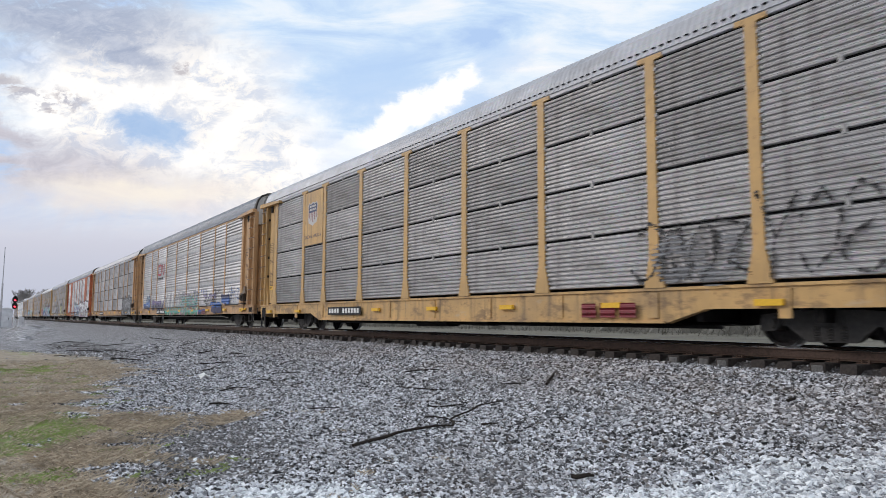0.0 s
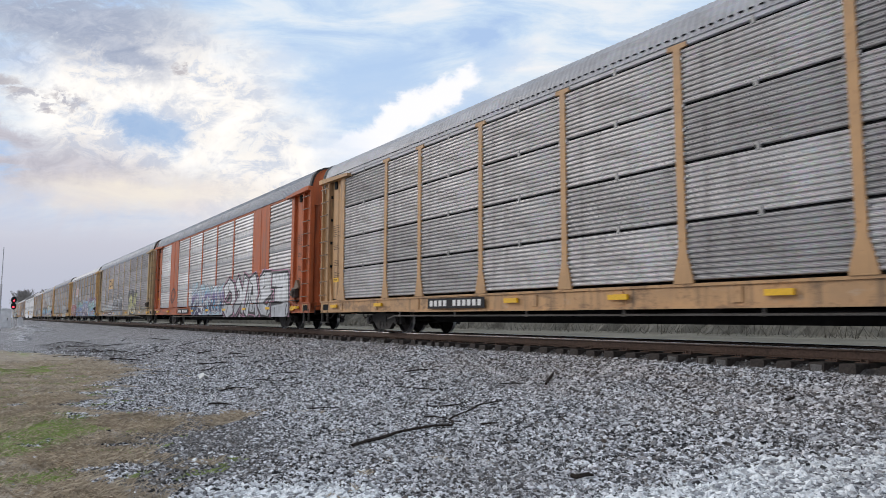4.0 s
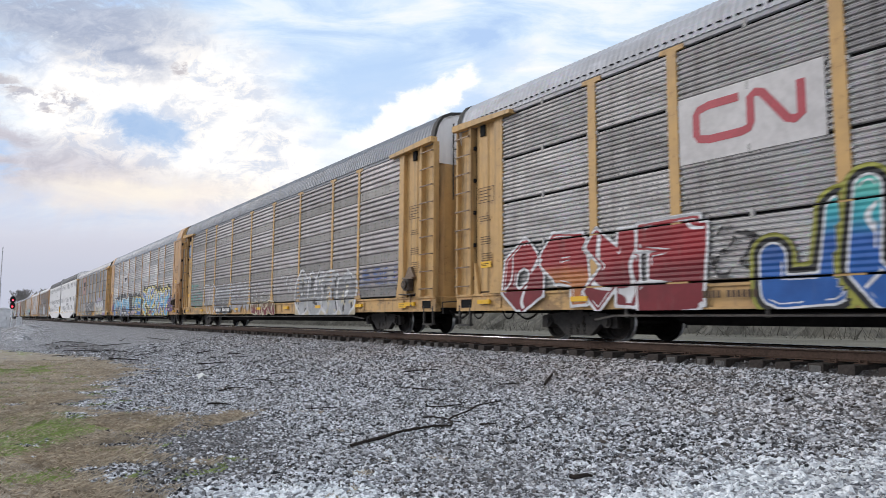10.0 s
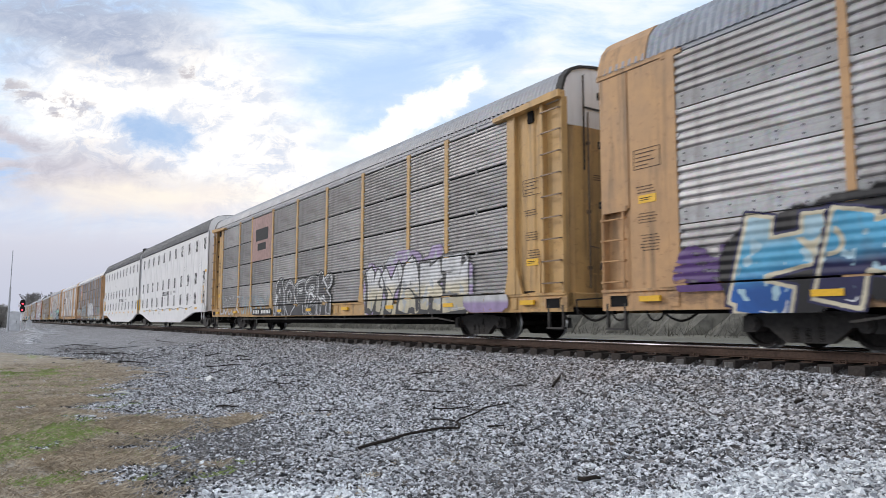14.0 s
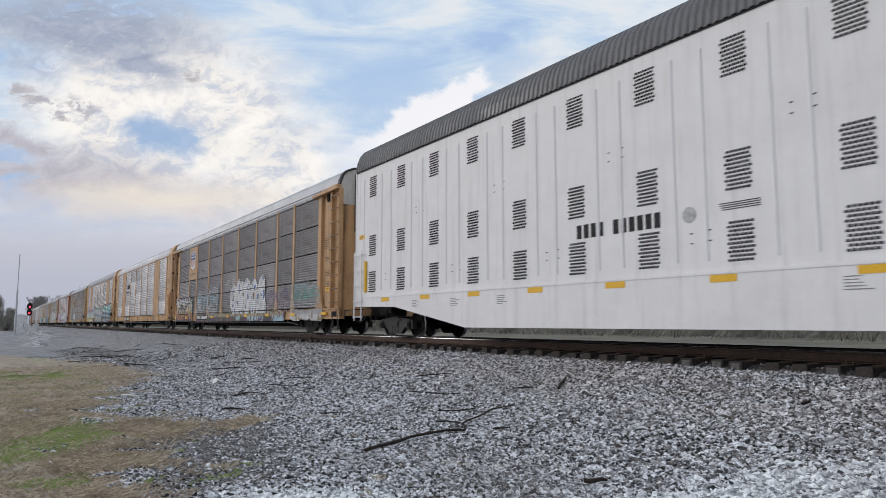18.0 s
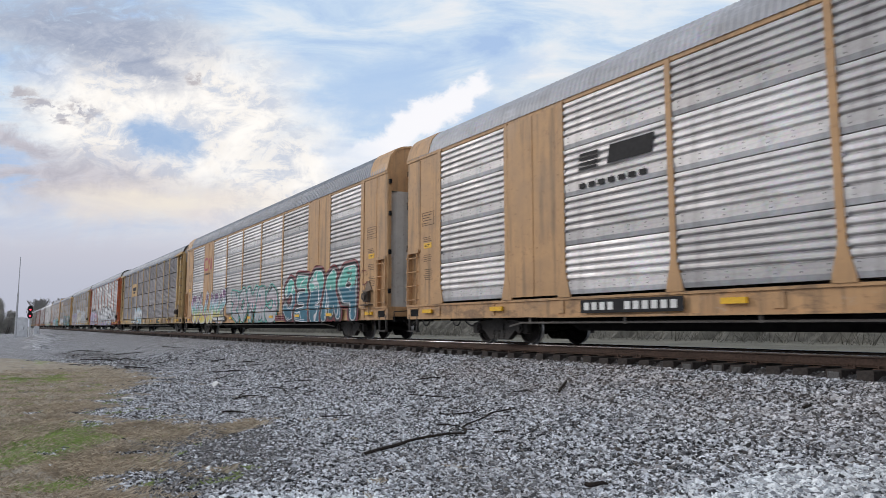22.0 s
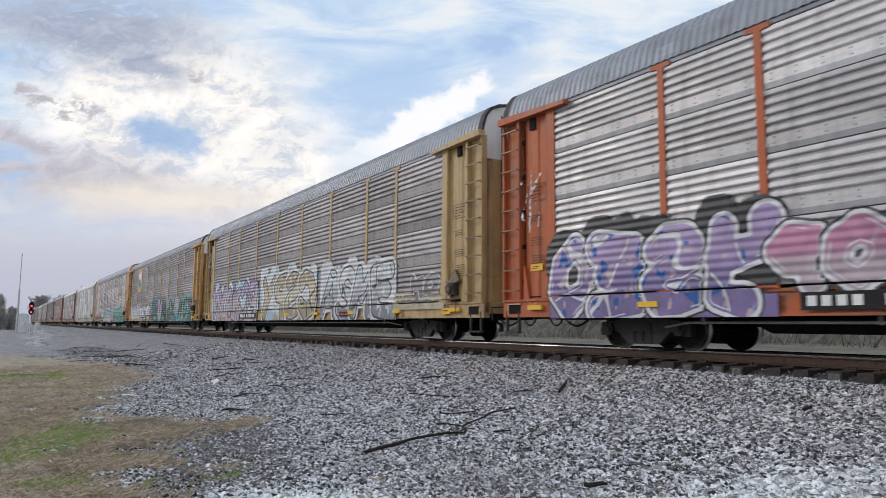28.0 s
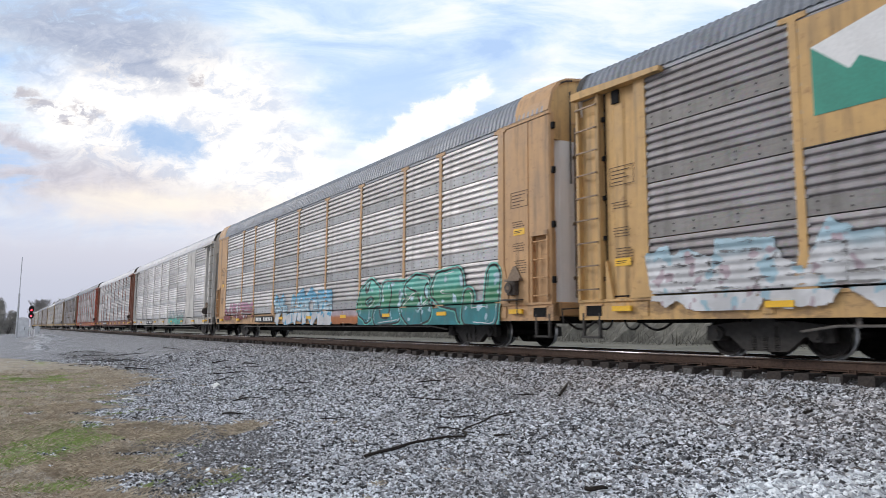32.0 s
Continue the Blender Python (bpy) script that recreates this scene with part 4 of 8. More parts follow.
def brake_pipe_mesh(sb):
    """A pipe that hangs under the side sill on small straps."""
    def make():
        b = MB().rod((-8.7, 0.0, sb - 0.10), (8.7, 0.0, sb - 0.10), 0.022, 6)
        for i in range(7):
            b.box(-8.4 + i * 2.8 - 0.03, -8.4 + i * 2.8 + 0.03, -0.008, 0.02, sb - 0.13, sb + 0.02)
        b.rod((8.7, 0.0, sb - 0.10), (9.3, 0.12, sb - 0.18), 0.022, 6)
        b.rod((-8.7, 0.0, sb - 0.10), (-9.3, 0.12, sb - 0.18), 0.022, 6)
        return b.mesh("brake_pipe", m_plain("dusty_pipe_steel", (0.15, 0.14, 0.13), 0.6, 0.2, 20, 0.3))
    return shared(("brake_pipe", sb), make)


def end_door_mesh(z0, metal):
    def make():
        b = MB()
        out = [(0.0, 0.0), (0.06, 0.0), (0.06, 1.0), (0.02, 1.22), (-0.12, 1.40), (-0.30, 1.46), (-0.30, 1.42), (-0.14, 1.36), (-0.03, 1.2), (0.0, 1.0)]
        b.prism([(a, y) for a, y in out], z0, EAVE - 0.62, "z")
        return b.mesh("end_door", metal)
    return shared(("door", z0, metal.name), make)


def latch_rod_mesh(z0):
    """One upright rod of an end door with its guides and turned-out handle."""
    def make():
        b = MB().rod((0.0, 0.0, z0 + 0.1), (0.0, 0.0, EAVE - 0.3), 0.02, 6)
        for z in (z0 + 0.5, z0 + 1.7, z0 + 3.2):
            b.box(-0.05, 0.028, -0.035, 0.035, z, z + 0.07)
        b.rod((0.0, 0.0, z0 + 1.0), (0.05, 0.22, z0 + 0.96), 0.014, 5)
        return b.mesh("latch_rod", M_rung)
    return shared(("latch_rod", z0), make)


def end_cap_mesh(metal, rim, rise):
    """The arched top of a car's end."""
    def make():
        sec = roof_section(rise)
        out = [(-y, z) for y, z in sec] + [(y, z) for y, z in reversed(sec[:-1])]
        b = MB().prism([(-SIDE + 0.1, EAVE - 0.62)] + out + [(SIDE - 0.1, EAVE - 0.62)], -0.05, 0.0, "x", 0)
        b.box(0.0, 0.02, -0.9, -0.2, EAVE - 0.2, EAVE - 0.16, 0, 1)
        b.box(0.0, 0.06, -0.04, 0.04, EAVE - 0.6, EAVE + 0.7, 0, 1)
        outer = [(y * 1.012, z + 0.02) for y, z in out]
        inner = [(y * 0.97, z - 0.035 * (z - EAVE) / 0.8) for y, z in out]
        n = len(out)
        ring = [(x, *p) for x in (-0.14, 0.05) for q in (outer, inner) for p in q]
        fs = []
        for i in range(n - 1):
            for a, c in ((0, 2 * n), (n, 3 * n)):
                fs.append((a + i, a + i + 1, c + i + 1, c + i))
            fs.append((2 * n + i, 2 * n + i + 1, 3 * n + i + 1, 3 * n + i))
        b.add(ring, fs, 1)
        return b.mesh("end_cap", metal, rim)
    return shared(("cap", metal.name, rim.name, rise), make)


def end_panel_mesh(z0, metal, low):
    """The painted side at each end of the car: post, set-back sheet, slot with its shade as a black strip, stile and
    ladder bay; or one smooth sheet with a seam.
    """
    def make():
        w = HALF - PANEL_END
        top = EAVE - 0.03
        b = MB()
        if low:
            b.prism([(0.0, -0.03), (1.02, -0.03), (1.03, 0.0), (1.05, 0.0), (1.06, -0.03), (w - 0.06, -0.03), (w - 0.02, 0.0), (w - 0.02, 0.10), (0.0, 0.10)], z0 + 1.5, top, "z")
            b.prism([(0.0, -0.03), (1.02, -0.03), (1.03, 0.0), (1.12, 0.0), (1.12, 0.09), (w - 0.12, 0.09), (w - 0.12, -0.03), (w - 0.02, 0.0), (w - 0.02, 0.12), (0.0, 0.12)], z0, z0 + 1.5, "z")
            b.box(0.0, 0.15, -0.055, -0.03, z0, top, 0.01)
            b.prism([(0.15, z0), (0.34, z0), (0.24, z0 + 0.6), (0.15, z0 + 0.9)], -0.05, -0.03, "y")
            b.box(1.10, w - 0.1, -0.06, -0.03, z0 + 1.46, z0 + 1.56)
            for z in (z0 + 0.4, z0 + 1.6, z0 + 2.8, z0 + 3.8):   # hinge lugs on the corner
                b.box(w - 0.05, w + 0.05, 0.0, 0.08, z, z + 0.14, 0, 1)
            for x, z in ((0.3, 3.3), (0.75, 2.2), (0.62, 1.1), (1.3, 3.4), (1.5, 2.3)):
                b.box(x, x + 0.012, -0.033, -0.03, z0 + z, z0 + z + 0.012, 0, 1)
            b.box(-0.1, w, -0.05, 0.02, top - 0.05, top + 0.04)
        else:
            b.prism([(0.2, 0.05), (0.5, 0.05), (0.56, 0.025), (0.78, 0.025), (0.84, 0.05), (1.02, 0.05), (1.02, 0.10), (0.2, 0.10)], z0, top, "z")
            b.box(0.0, 0.2, -0.06, 0.10, z0, top, 0.012)
            b.prism([(0.2, z0), (0.42, z0), (0.36, z0 + 0.14), (0.22, z0 + 0.62), (0.2, z0 + 0.9)], -0.045, 0.04, "y")
            b.prism([(1.02, z0), (0.84, z0), (0.90, z0 + 0.3), (1.0, z0 + 0.75), (1.02, z0 + 0.75)], -0.03, 0.04, "y")
            # black strip for the shade inside the slot
            b.box(1.02, 1.10, 0.09, 0.10, z0, top, 0, 1)
            b.box(1.10, 1.20, -0.085, 0.10, z0, top - 0.02, 0.015)
            b.box(1.20, w - 0.10, 0.05, 0.09, z0, top)
            b.box(w - 0.10, w - 0.02, -0.055, 0.12, z0, top - 0.02, 0.012)
            for i in range(5):
                b.box(1.03, 1.10, 0.0, 0.06, z0 + 0.35 + i * 0.8, z0 + 0.44 + i * 0.8, 0, 1)
            b.prism([(-0.5, top - 0.10), (w, top - 0.06), (w, top + 0.09), (w - 0.35, top + 0.09), (-0.5, top - 0.01)], -0.17, 0.03, "y")
            b.box(0.62, 0.80, -0.02, 0.05, top - 0.36, top - 0.10, 0, 1)
            b.box(0.22, 1.0, 0.02, 0.05, z0 + 0.03, z0 + 0.06, 0, 1)
        return b.mesh("end_panel", metal, M_gap)
    return shared(("endp", z0, metal.name, low), make)


def notice_mesh(kind):
    def make():
        b = MB()
        if kind == "yellow":
            b.box(0, 0.40, -0.006, 0.0, 0, 0.15)
            b.box(0.04, 0.30, -0.008, -0.006, 0.085, 0.10, 0, 1)
            b.box(0.04, 0.26, -0.008, -0.006, 0.05, 0.062, 0, 1)
            return b.mesh("notice_plate", M_yellow, M_plate)
        rng = random.Random(hash_of(kind))
        if kind == "boxed":
            b.box(0, 0.62, -0.004, 0.0, 0, 0.012)
            b.box(0, 0.62, -0.004, 0.0, -0.36, -0.348)
            b.box(0, 0.012, -0.004, 0.0, -0.348, 0.0)
            b.box(0.608, 0.62, -0.004, 0.0, -0.348, 0.0)
            for i in range(4):
                b.box(0.05, rng.uniform(0.3, 0.56), -0.004, 0.0, -0.075 - i * 0.075, -0.058 - i * 0.075)
        else:
            for i in range(rng.randint(3, 6)):
                x = rng.uniform(0, 0.08)
                while x < 0.42:
                    q = rng.uniform(0.03, 0.1)
                    b.box(x, x + q, -0.004, 0.0, -i * 0.055, -i * 0.055 + 0.018)
                    x += q + 0.025
        return b.mesh("stencil_block", M_stencil)
    return shared(("notice", kind), make)


def hash_of(text):
    return sum((i + 1) * ord(c) for i, c in enumerate(text))


# ---- spray painted pieces: swollen letter-like shapes, most of which spell nothing ----
SPRAYS = {
    "black": (0.013, 0.013, 0.016), "charcoal": (0.05, 0.05, 0.055), "white": (0.74, 0.75, 0.77), "sky": (0.10, 0.44, 0.70), "ice": (0.42, 0.62, 0.72), "cobalt": (0.015, 0.11, 0.40), "blue": (0.03, 0.12, 0.42),
    "navy": (0.025, 0.025, 0.09), "purple": (0.13, 0.06, 0.24), "plum": (0.16, 0.05, 0.16), "lilac": (0.42, 0.32, 0.55), "violet": (0.22, 0.17, 0.36), "teal": (0.02, 0.22, 0.25), "deep_teal": (0.015, 0.15, 0.23), "mint": (0.12, 0.52, 0.44),
    "aqua": (0.05, 0.42, 0.48), "green": (0.04, 0.26, 0.13), "forest": (0.012, 0.09, 0.07), "lime": (0.60, 0.58, 0.20), "olive": (0.33, 0.33, 0.06), "yellow": (0.74, 0.62, 0.16), "red": (0.34, 0.02, 0.03), "maroon": (0.20, 0.015, 0.025),
    "orange": (0.50, 0.17, 0.05), "pink": (0.58, 0.26, 0.40), "grey": (0.28, 0.29, 0.31), "silver": (0.50, 0.52, 0.55), "brown": (0.20, 0.10, 0.05), "cream": (0.66, 0.60, 0.44), "sand": (0.42, 0.35, 0.22), "dusty": (0.52, 0.42, 0.47),
}
# strokes in a unit box; capitals are letters, the rest are made-up hooks, cups, forks and waves
GLYPHS = {
    "A": [[(0, 0), (0.42, 1), (0.62, 1), (1, 0)], [(0.22, 0.34), (0.8, 0.34)]],
    "S": [[(0.95, 0.86), (0.62, 1), (0.25, 0.95), (0.1, 0.72), (0.35, 0.55), (0.72, 0.46), (0.92, 0.26), (0.7, 0.04), (0.3, 0), (0.03, 0.15)]],
    "M": [[(0, 0), (0.12, 1), (0.5, 0.35), (0.88, 1), (1, 0)]], "E": [[(1, 1), (0.1, 0.95), (0.05, 0.05), (1, 0)], [(0.1, 0.5), (0.8, 0.52)]],
    "W": [[(0, 1), (0.2, 0), (0.5, 0.68), (0.78, 0), (1, 1)]], "R": [[(0.05, 0), (0.1, 1), (0.7, 0.98), (0.92, 0.75), (0.65, 0.5), (0.15, 0.46)], [(0.5, 0.46), (1, 0)]],
    "h": [[(0.92, 1), (0.85, 0.06), (0.15, 0.02)], [(0.12, 0.02), (0.1, 0.5)]], "c": [[(0.05, 1), (0.08, 0.25), (0.38, 0), (0.72, 0.12), (0.85, 0.5), (0.9, 1)]],
    "f": [[(0.92, 1), (0.88, 0)], [(0.1, 0.95), (0.6, 0.52), (0.08, 0.05)]], "a": [[(0, 0), (0.3, 0.92), (0.62, 1), (0.8, 0.6), (1, 0)], [(0.5, 0.45), (0.52, 0.1)]],
    "w": [[(0.05, 0.84), (0.38, 1), (0.75, 0.95), (0.9, 0.72), (0.65, 0.55), (0.28, 0.46), (0.08, 0.26), (0.3, 0.04), (0.7, 0), (0.97, 0.15)]],
    "e": [[(0, 1), (0.92, 0.95), (0.95, 0.05), (0, 0)], [(0.92, 0.5), (0.2, 0.52)]], "o": [[(0.1, 0.8), (0.45, 1), (0.85, 0.85), (0.98, 0.5), (0.82, 0.12), (0.4, 0), (0.05, 0.22)]],
    "z": [[(0.05, 0.95), (0.92, 0.85), (0.25, 0.3), (0.95, 0.05)]], "y": [[(0, 1), (0.5, 0.48), (1, 1)], [(0.5, 0.5), (0.42, 0)]], "n": [[(0, 0.9), (0.2, 1), (0.3, 0.1), (0.75, 0.9), (1, 0.8), (0.95, 0)]],
    "p": [[(0.95, 0), (0.9, 1), (0.3, 0.98), (0.08, 0.75), (0.35, 0.5), (0.85, 0.46)]], "q": [[(0.5, 0.02), (0.08, 0.3), (0.1, 0.75), (0.5, 1), (0.92, 0.72), (0.9, 0.3), (0.5, 0.02)]], "k": [[(0.1, 0), (0.1, 1)], [(0.1, 0.6), (0.9, 0.9)], [(0.35, 0.55), (0.95, 0.3), (0.9, 0)]],
    "t": [[(0.2, 1), (0.25, 0.1), (0.7, 0)], [(0.25, 0.55), (0.95, 0.7), (0.9, 1)]], "j": [[(0.75, 1), (0.72, 0.2), (0.4, 0), (0.1, 0.25)]], "-": [[(0.1, 0.3), (0.5, 0.7), (0.9, 0.4)]],
}


def m_gfx(name, fill, bands, alt, flecks, cloud, base, shadow, worn, rows, hard, seed):
    """Paint on a ribbed side. Fields on the mesh say how far a place lies from the letters' edge; bands of colour follow that edge, paint has worn from the ribs."""
    n = Nodes(name)

    def field(key):
        a = n.t.nodes.new("ShaderNodeAttribute")
        a.attribute_name = key
        return a.outputs["Fac"]
    fuzz = n.math("MULTIPLY", n.math("SUBTRACT", n.noise(26.0, 3, 0.6), 0.5), 0.02)
    drip = n.math("MULTIPLY", n.math("SUBTRACT", n.noise(3.2, 6, 0.68, n.mapped((2.2, 2.2, 0.9))), 0.5), 0.05 + 0.40 * worn)
    d = n.math("ADD", n.math("ADD", field("edge"), fuzz), drip)
    tone = n.noise(2.2, 5, 0.6)

    def tint(key):
        return n.mix(n.ramp(tone, 0.3, 0.75), scaled(SPRAYS[key], 0.68), scaled(SPRAYS[key], 1.0))

    def fade(stops):
        c = tint(stops[0])
        v = n.math("ADD", field("rise"), n.math("MULTIPLY", n.math("SUBTRACT", n.noise(1.6, 4, 0.6), 0.5), 0.25))
        for i, key in enumerate(stops[1:]):
            at, soft = (i + 1) / len(stops), 0.02 if hard else 0.13
            c = n.mix(n.ramp(v, at - soft, at + soft), c, tint(key))
        return c
    c, a = tint("black"), 0.0

    def over(c, a, mask, col):
        return n.mix(mask, c, col), n.math("MAXIMUM", a, mask)
    if base:
        c, a = over(c, a, n.ramp(n.math("ADD", field("low"), n.math("MULTIPLY", fuzz, 3.0)), 0.02, -0.02), tint(base[0]))
    if cloud:
        rough = n.math("MULTIPLY", n.math("SUBTRACT", n.noise(5.0, 5, 0.65), 0.5), 0.16)
        c, a = over(c, a, n.ramp(n.math("ADD", field("cloud"), rough), 0.05, -0.02), tint(cloud[0]) if len(cloud) < 2 else n.mix(n.ramp(n.noise(1.9, 3, 0.6), 0.48, 0.54), tint(cloud[0]), tint(cloud[1])))
    if shadow:
        c, a = over(c, a, n.ramp(n.math("ADD", field("shade"), fuzz), 0.008, -0.008), tint(shadow[2]))
    if bands:
        for k in range(len(bands) - 1, -1, -1):
            w, key = bands[k]
            c, a = over(c, a, n.ramp(d, w + 0.007, w - 0.007), tint(key))
    inner = n.ramp(d, 0.007, -0.007)
    if fill:
        body = fade(fill)
        if alt:
            body = n.mix(n.ramp(field("other"), 0.45, 0.55), body, fade(alt))
        for i, key in enumerate(flecks):
            spot = n.noise(3.4, 2, 0.5, n.mapped((1.0, 1.0, 0.8), (7.0 * i + 3, 1, 2)))
            body = n.mix(n.ramp(spot, 0.60, 0.62), body, tint(key))
        if bands and worn < 0.3:   # lines drawn inside the letters, and lights along their upper edges
            swirl = n.math("ABSOLUTE", n.math("SUBTRACT", n.noise(0.85, 1, 0.4, n.mapped((1.0, 1.0, 0.8), (seed * 0.37, 0, 1))), 0.5))
            body = n.mix(n.math("MULTIPLY", n.ramp(swirl, 0.016, 0.009), n.ramp(d, -0.03, -0.05)), body, tint(bands[0][1]))
            rim = n.math("MULTIPLY", n.ramp(n.math("ABSOLUTE", n.math("ADD", d, 0.055)), 0.014, 0.008), n.ramp(n.noise(1.4, 1, 0.5, n.mapped((1, 1, 1), (3, 0, seed * 0.21))), 0.52, 0.56))
            body = n.mix(rim, body, tint("white"))
        c, a = over(c, a, inner, body)
    else:   # outlines alone
        a = n.math("MULTIPLY", a, n.math("SUBTRACT", 1.0, inner))
    z = n.xyz()[2]
    z0, h, slot, ribs = rows
    u = n.math("MULTIPLY", n.math("FRACT", n.math("DIVIDE", n.math("SUBTRACT", z, z0), h)), h)
    wave = n.math("SINE", n.math("MULTIPLY", u, 2 * math.pi * ribs / h))
    panel = n.ramp(z, z0 - 0.03, z0 - 0.01)
    c = n.mix(n.math("MULTIPLY", n.math("MULTIPLY", n.ramp(n.noise(1.0, 6, 0.7, n.mapped((3.0, 3.0, 0.8))), 0.52, 0.75), 0.3), 1.0), c, (0.16, 0.15, 0.14))
    n.bump(n.math("MULTIPLY", wave, panel), 0.55, 0.016)
    bare = n.noise(3.0, 8, 0.72, n.mapped((1.0, 1.0, 2.2), (2, 0, 7)))
    groove = n.math("MULTIPLY", n.math("ADD", wave, 1.0), n.math("MULTIPLY", panel, 0.05 + 0.12 * worn))
    cover = n.ramp(n.math("SUBTRACT", bare, groove), 0.20 + 0.20 * worn, 0.27 + 0.26 * worn, 0.1, 1.0 - 0.3 * worn)
    a = n.math("MULTIPLY", a, cover)
    a = n.math("MULTIPLY", a, n.math("MAXIMUM", n.ramp(u, h - slot - 0.004, h - slot, 1.0, 0.0), n.math("SUBTRACT", 1.0, panel)))
    a = n.math("MULTIPLY", a, n.math("MAXIMUM", n.ramp(z, z0 - 0.012, z0 - 0.008), n.ramp(z, z0 - 0.036, z0 - 0.032, 1.0, 0.0)))
    n.put(a, n.b.inputs["Alpha"])
    return n.done(c, 0.5, 0.0, 0.4)


def graffiti(car, x0, x1, z0, z1, glyphs, seed, label, rows, fill=("white",), bands=(), alt=None, alts=(), flecks=(), cloud=None, base=None, shadow=None, worn=0.15, bold=0.2, block=False, lean=0.12, hard=False, step=0.055, depth=0.063):
    """One sprayed piece as a sheet of paint: letters left to right, each over the one before it."""
    rng = random.Random(seed)
    m = 0.25
    nx, nz = int((x1 - x0 + 2 * m) / step) + 1, int((z1 - z0 + 1.2 * m) / step) + 1
    gx, gz = np.linspace(x0 - m, x1 + m, nx), np.linspace(z0 - 0.03, z1 + m, nz)
    X, Z = np.meshgrid(gx, gz, indexing="ij")

    def strokes(px, pz, segs):
        best = np.full(px.shape, 9.0)
        for ax, az, bx, bz, w0, w1 in segs:
            dx, dz = bx - ax, bz - az
            ln = math.hypot(dx, dz) or 1e-6
            t = ((px - ax) * dx + (pz - az) * dz) / ln
            s = np.abs((pz - az) * dx - (px - ax) * dz) / ln
            w = w0 + (w1 - w0) * np.clip(t / ln, 0, 1)
            if block:
                q = np.maximum(s - w, np.maximum(-t, t - ln) - 0.55 * w)
            else:
                q = np.hypot(s, np.maximum(0, np.maximum(-t, t - ln))) - w
            best = np.minimum(best, q)
        return best
    n = len(glyphs)
    cell = (x1 - x0) / n
    edge, other, shade = np.full(X.shape, 9.0), np.zeros(X.shape), np.full(X.shape, 9.0)
    last = bands[-1][0] if bands else 0.0
    for i, g in enumerate(glyphs):
        hw = 0.76 * bold * min(cell, 1.9) * rng.uniform(0.88, 1.12)
        top = z0 + (z1 - z0) * rng.uniform(0.86, 1.0)
        left, right = x0 + i * cell - 0.06 * cell + hw * 0.8, x0 + (i + 1) * cell + 0.06 * cell - hw * 0.8
        lo, hi = z0 + hw * rng.uniform(0.6, 1.1), top - hw
        tip = rng.uniform(-lean, lean) + lean * 0.5
        segs = []
        for line in GLYPHS[g]:
            pts = [(left + (right - left) * (u + rng.uniform(-0.04, 0.04)) + tip * (v - 0.5) * cell, lo + (hi - lo) * (v + rng.uniform(-0.03, 0.03))) for u, v in line]
            ws = [hw * rng.uniform(0.78, 1.22) for _ in pts]
            segs += [(*p, *q, a, b) for p, q, a, b in zip(pts, pts[1:], ws, ws[1:])]
        q = strokes(X, Z, segs)
        near = q < last + 0.02
        edge = np.where(near, q, np.minimum(edge, q))
        other = np.where(near, 1.0 if i in alts else 0.0, other)
        if shadow:
            for k in (0.5, 1.0):
                shade = np.minimum(shade, strokes(X - shadow[0] * k, Z - shadow[1] * k, segs) - last)
    fields = {"edge": edge, "other": other, "rise": np.clip((Z - z0) / (z1 - z0), 0, 1)}
    if shadow:
        fields["shade"] = shade
    if cloud:
        best = np.full(X.shape, 9.0)
        for j in range(2 * n + 1):
            cx, cz = x0 + (x1 - x0) * (j + rng.uniform(0.2, 0.8)) / (2 * n + 1), z0 + (z1 - z0) * rng.uniform(0.35, 0.75)
            rx, rz = cell * rng.uniform(0.35, 0.6), (z1 - z0) * rng.uniform(0.35, 0.55)
            best = np.minimum(best, (np.hypot((X - cx) / rx, (Z - cz) / rz) - 1) * min(rx, rz))
        fields["cloud"] = best
    if base:
        fields["low"] = np.maximum(Z - base[1], np.maximum(x0 - 0.05 - X, X - x1 - 0.05))
    idx = np.arange(nx * nz).reshape(nx, nz)
    f = np.stack([idx[:-1, :-1], idx[1:, :-1], idx[1:, 1:], idx[:-1, 1:]], -1).reshape(-1, 4)
    me = bpy.data.meshes.new("graffiti")
    me.vertices.add(nx * nz)
    me.vertices.foreach_set("co", np.stack([X, np.full(X.shape, -SIDE - depth), Z], -1).ravel())
    me.loops.add(f.size)
    me.loops.foreach_set("vertex_index", f.ravel())
    me.polygons.add(len(f))
    me.polygons.foreach_set("loop_start", np.arange(0, f.size, 4))
    me.polygons.foreach_set("loop_total", np.full(len(f), 4))
    me.update(calc_edges=True)
    for key, values in fields.items():
        me.attributes.new(key, "FLOAT", "POINT").data.foreach_set("value", np.asarray(values, np.float32).ravel())
    me.materials.append(m_gfx("sprayed_paint", fill, bands, alt, flecks, cloud, base, shadow, worn, rows, hard, seed))
    return part("graffiti", me, car, label)


def spray(key, worn=0.0):
    return m_spray("spray_%s_worn" % key if worn else "spray_" + key, SPRAYS[key], worn)


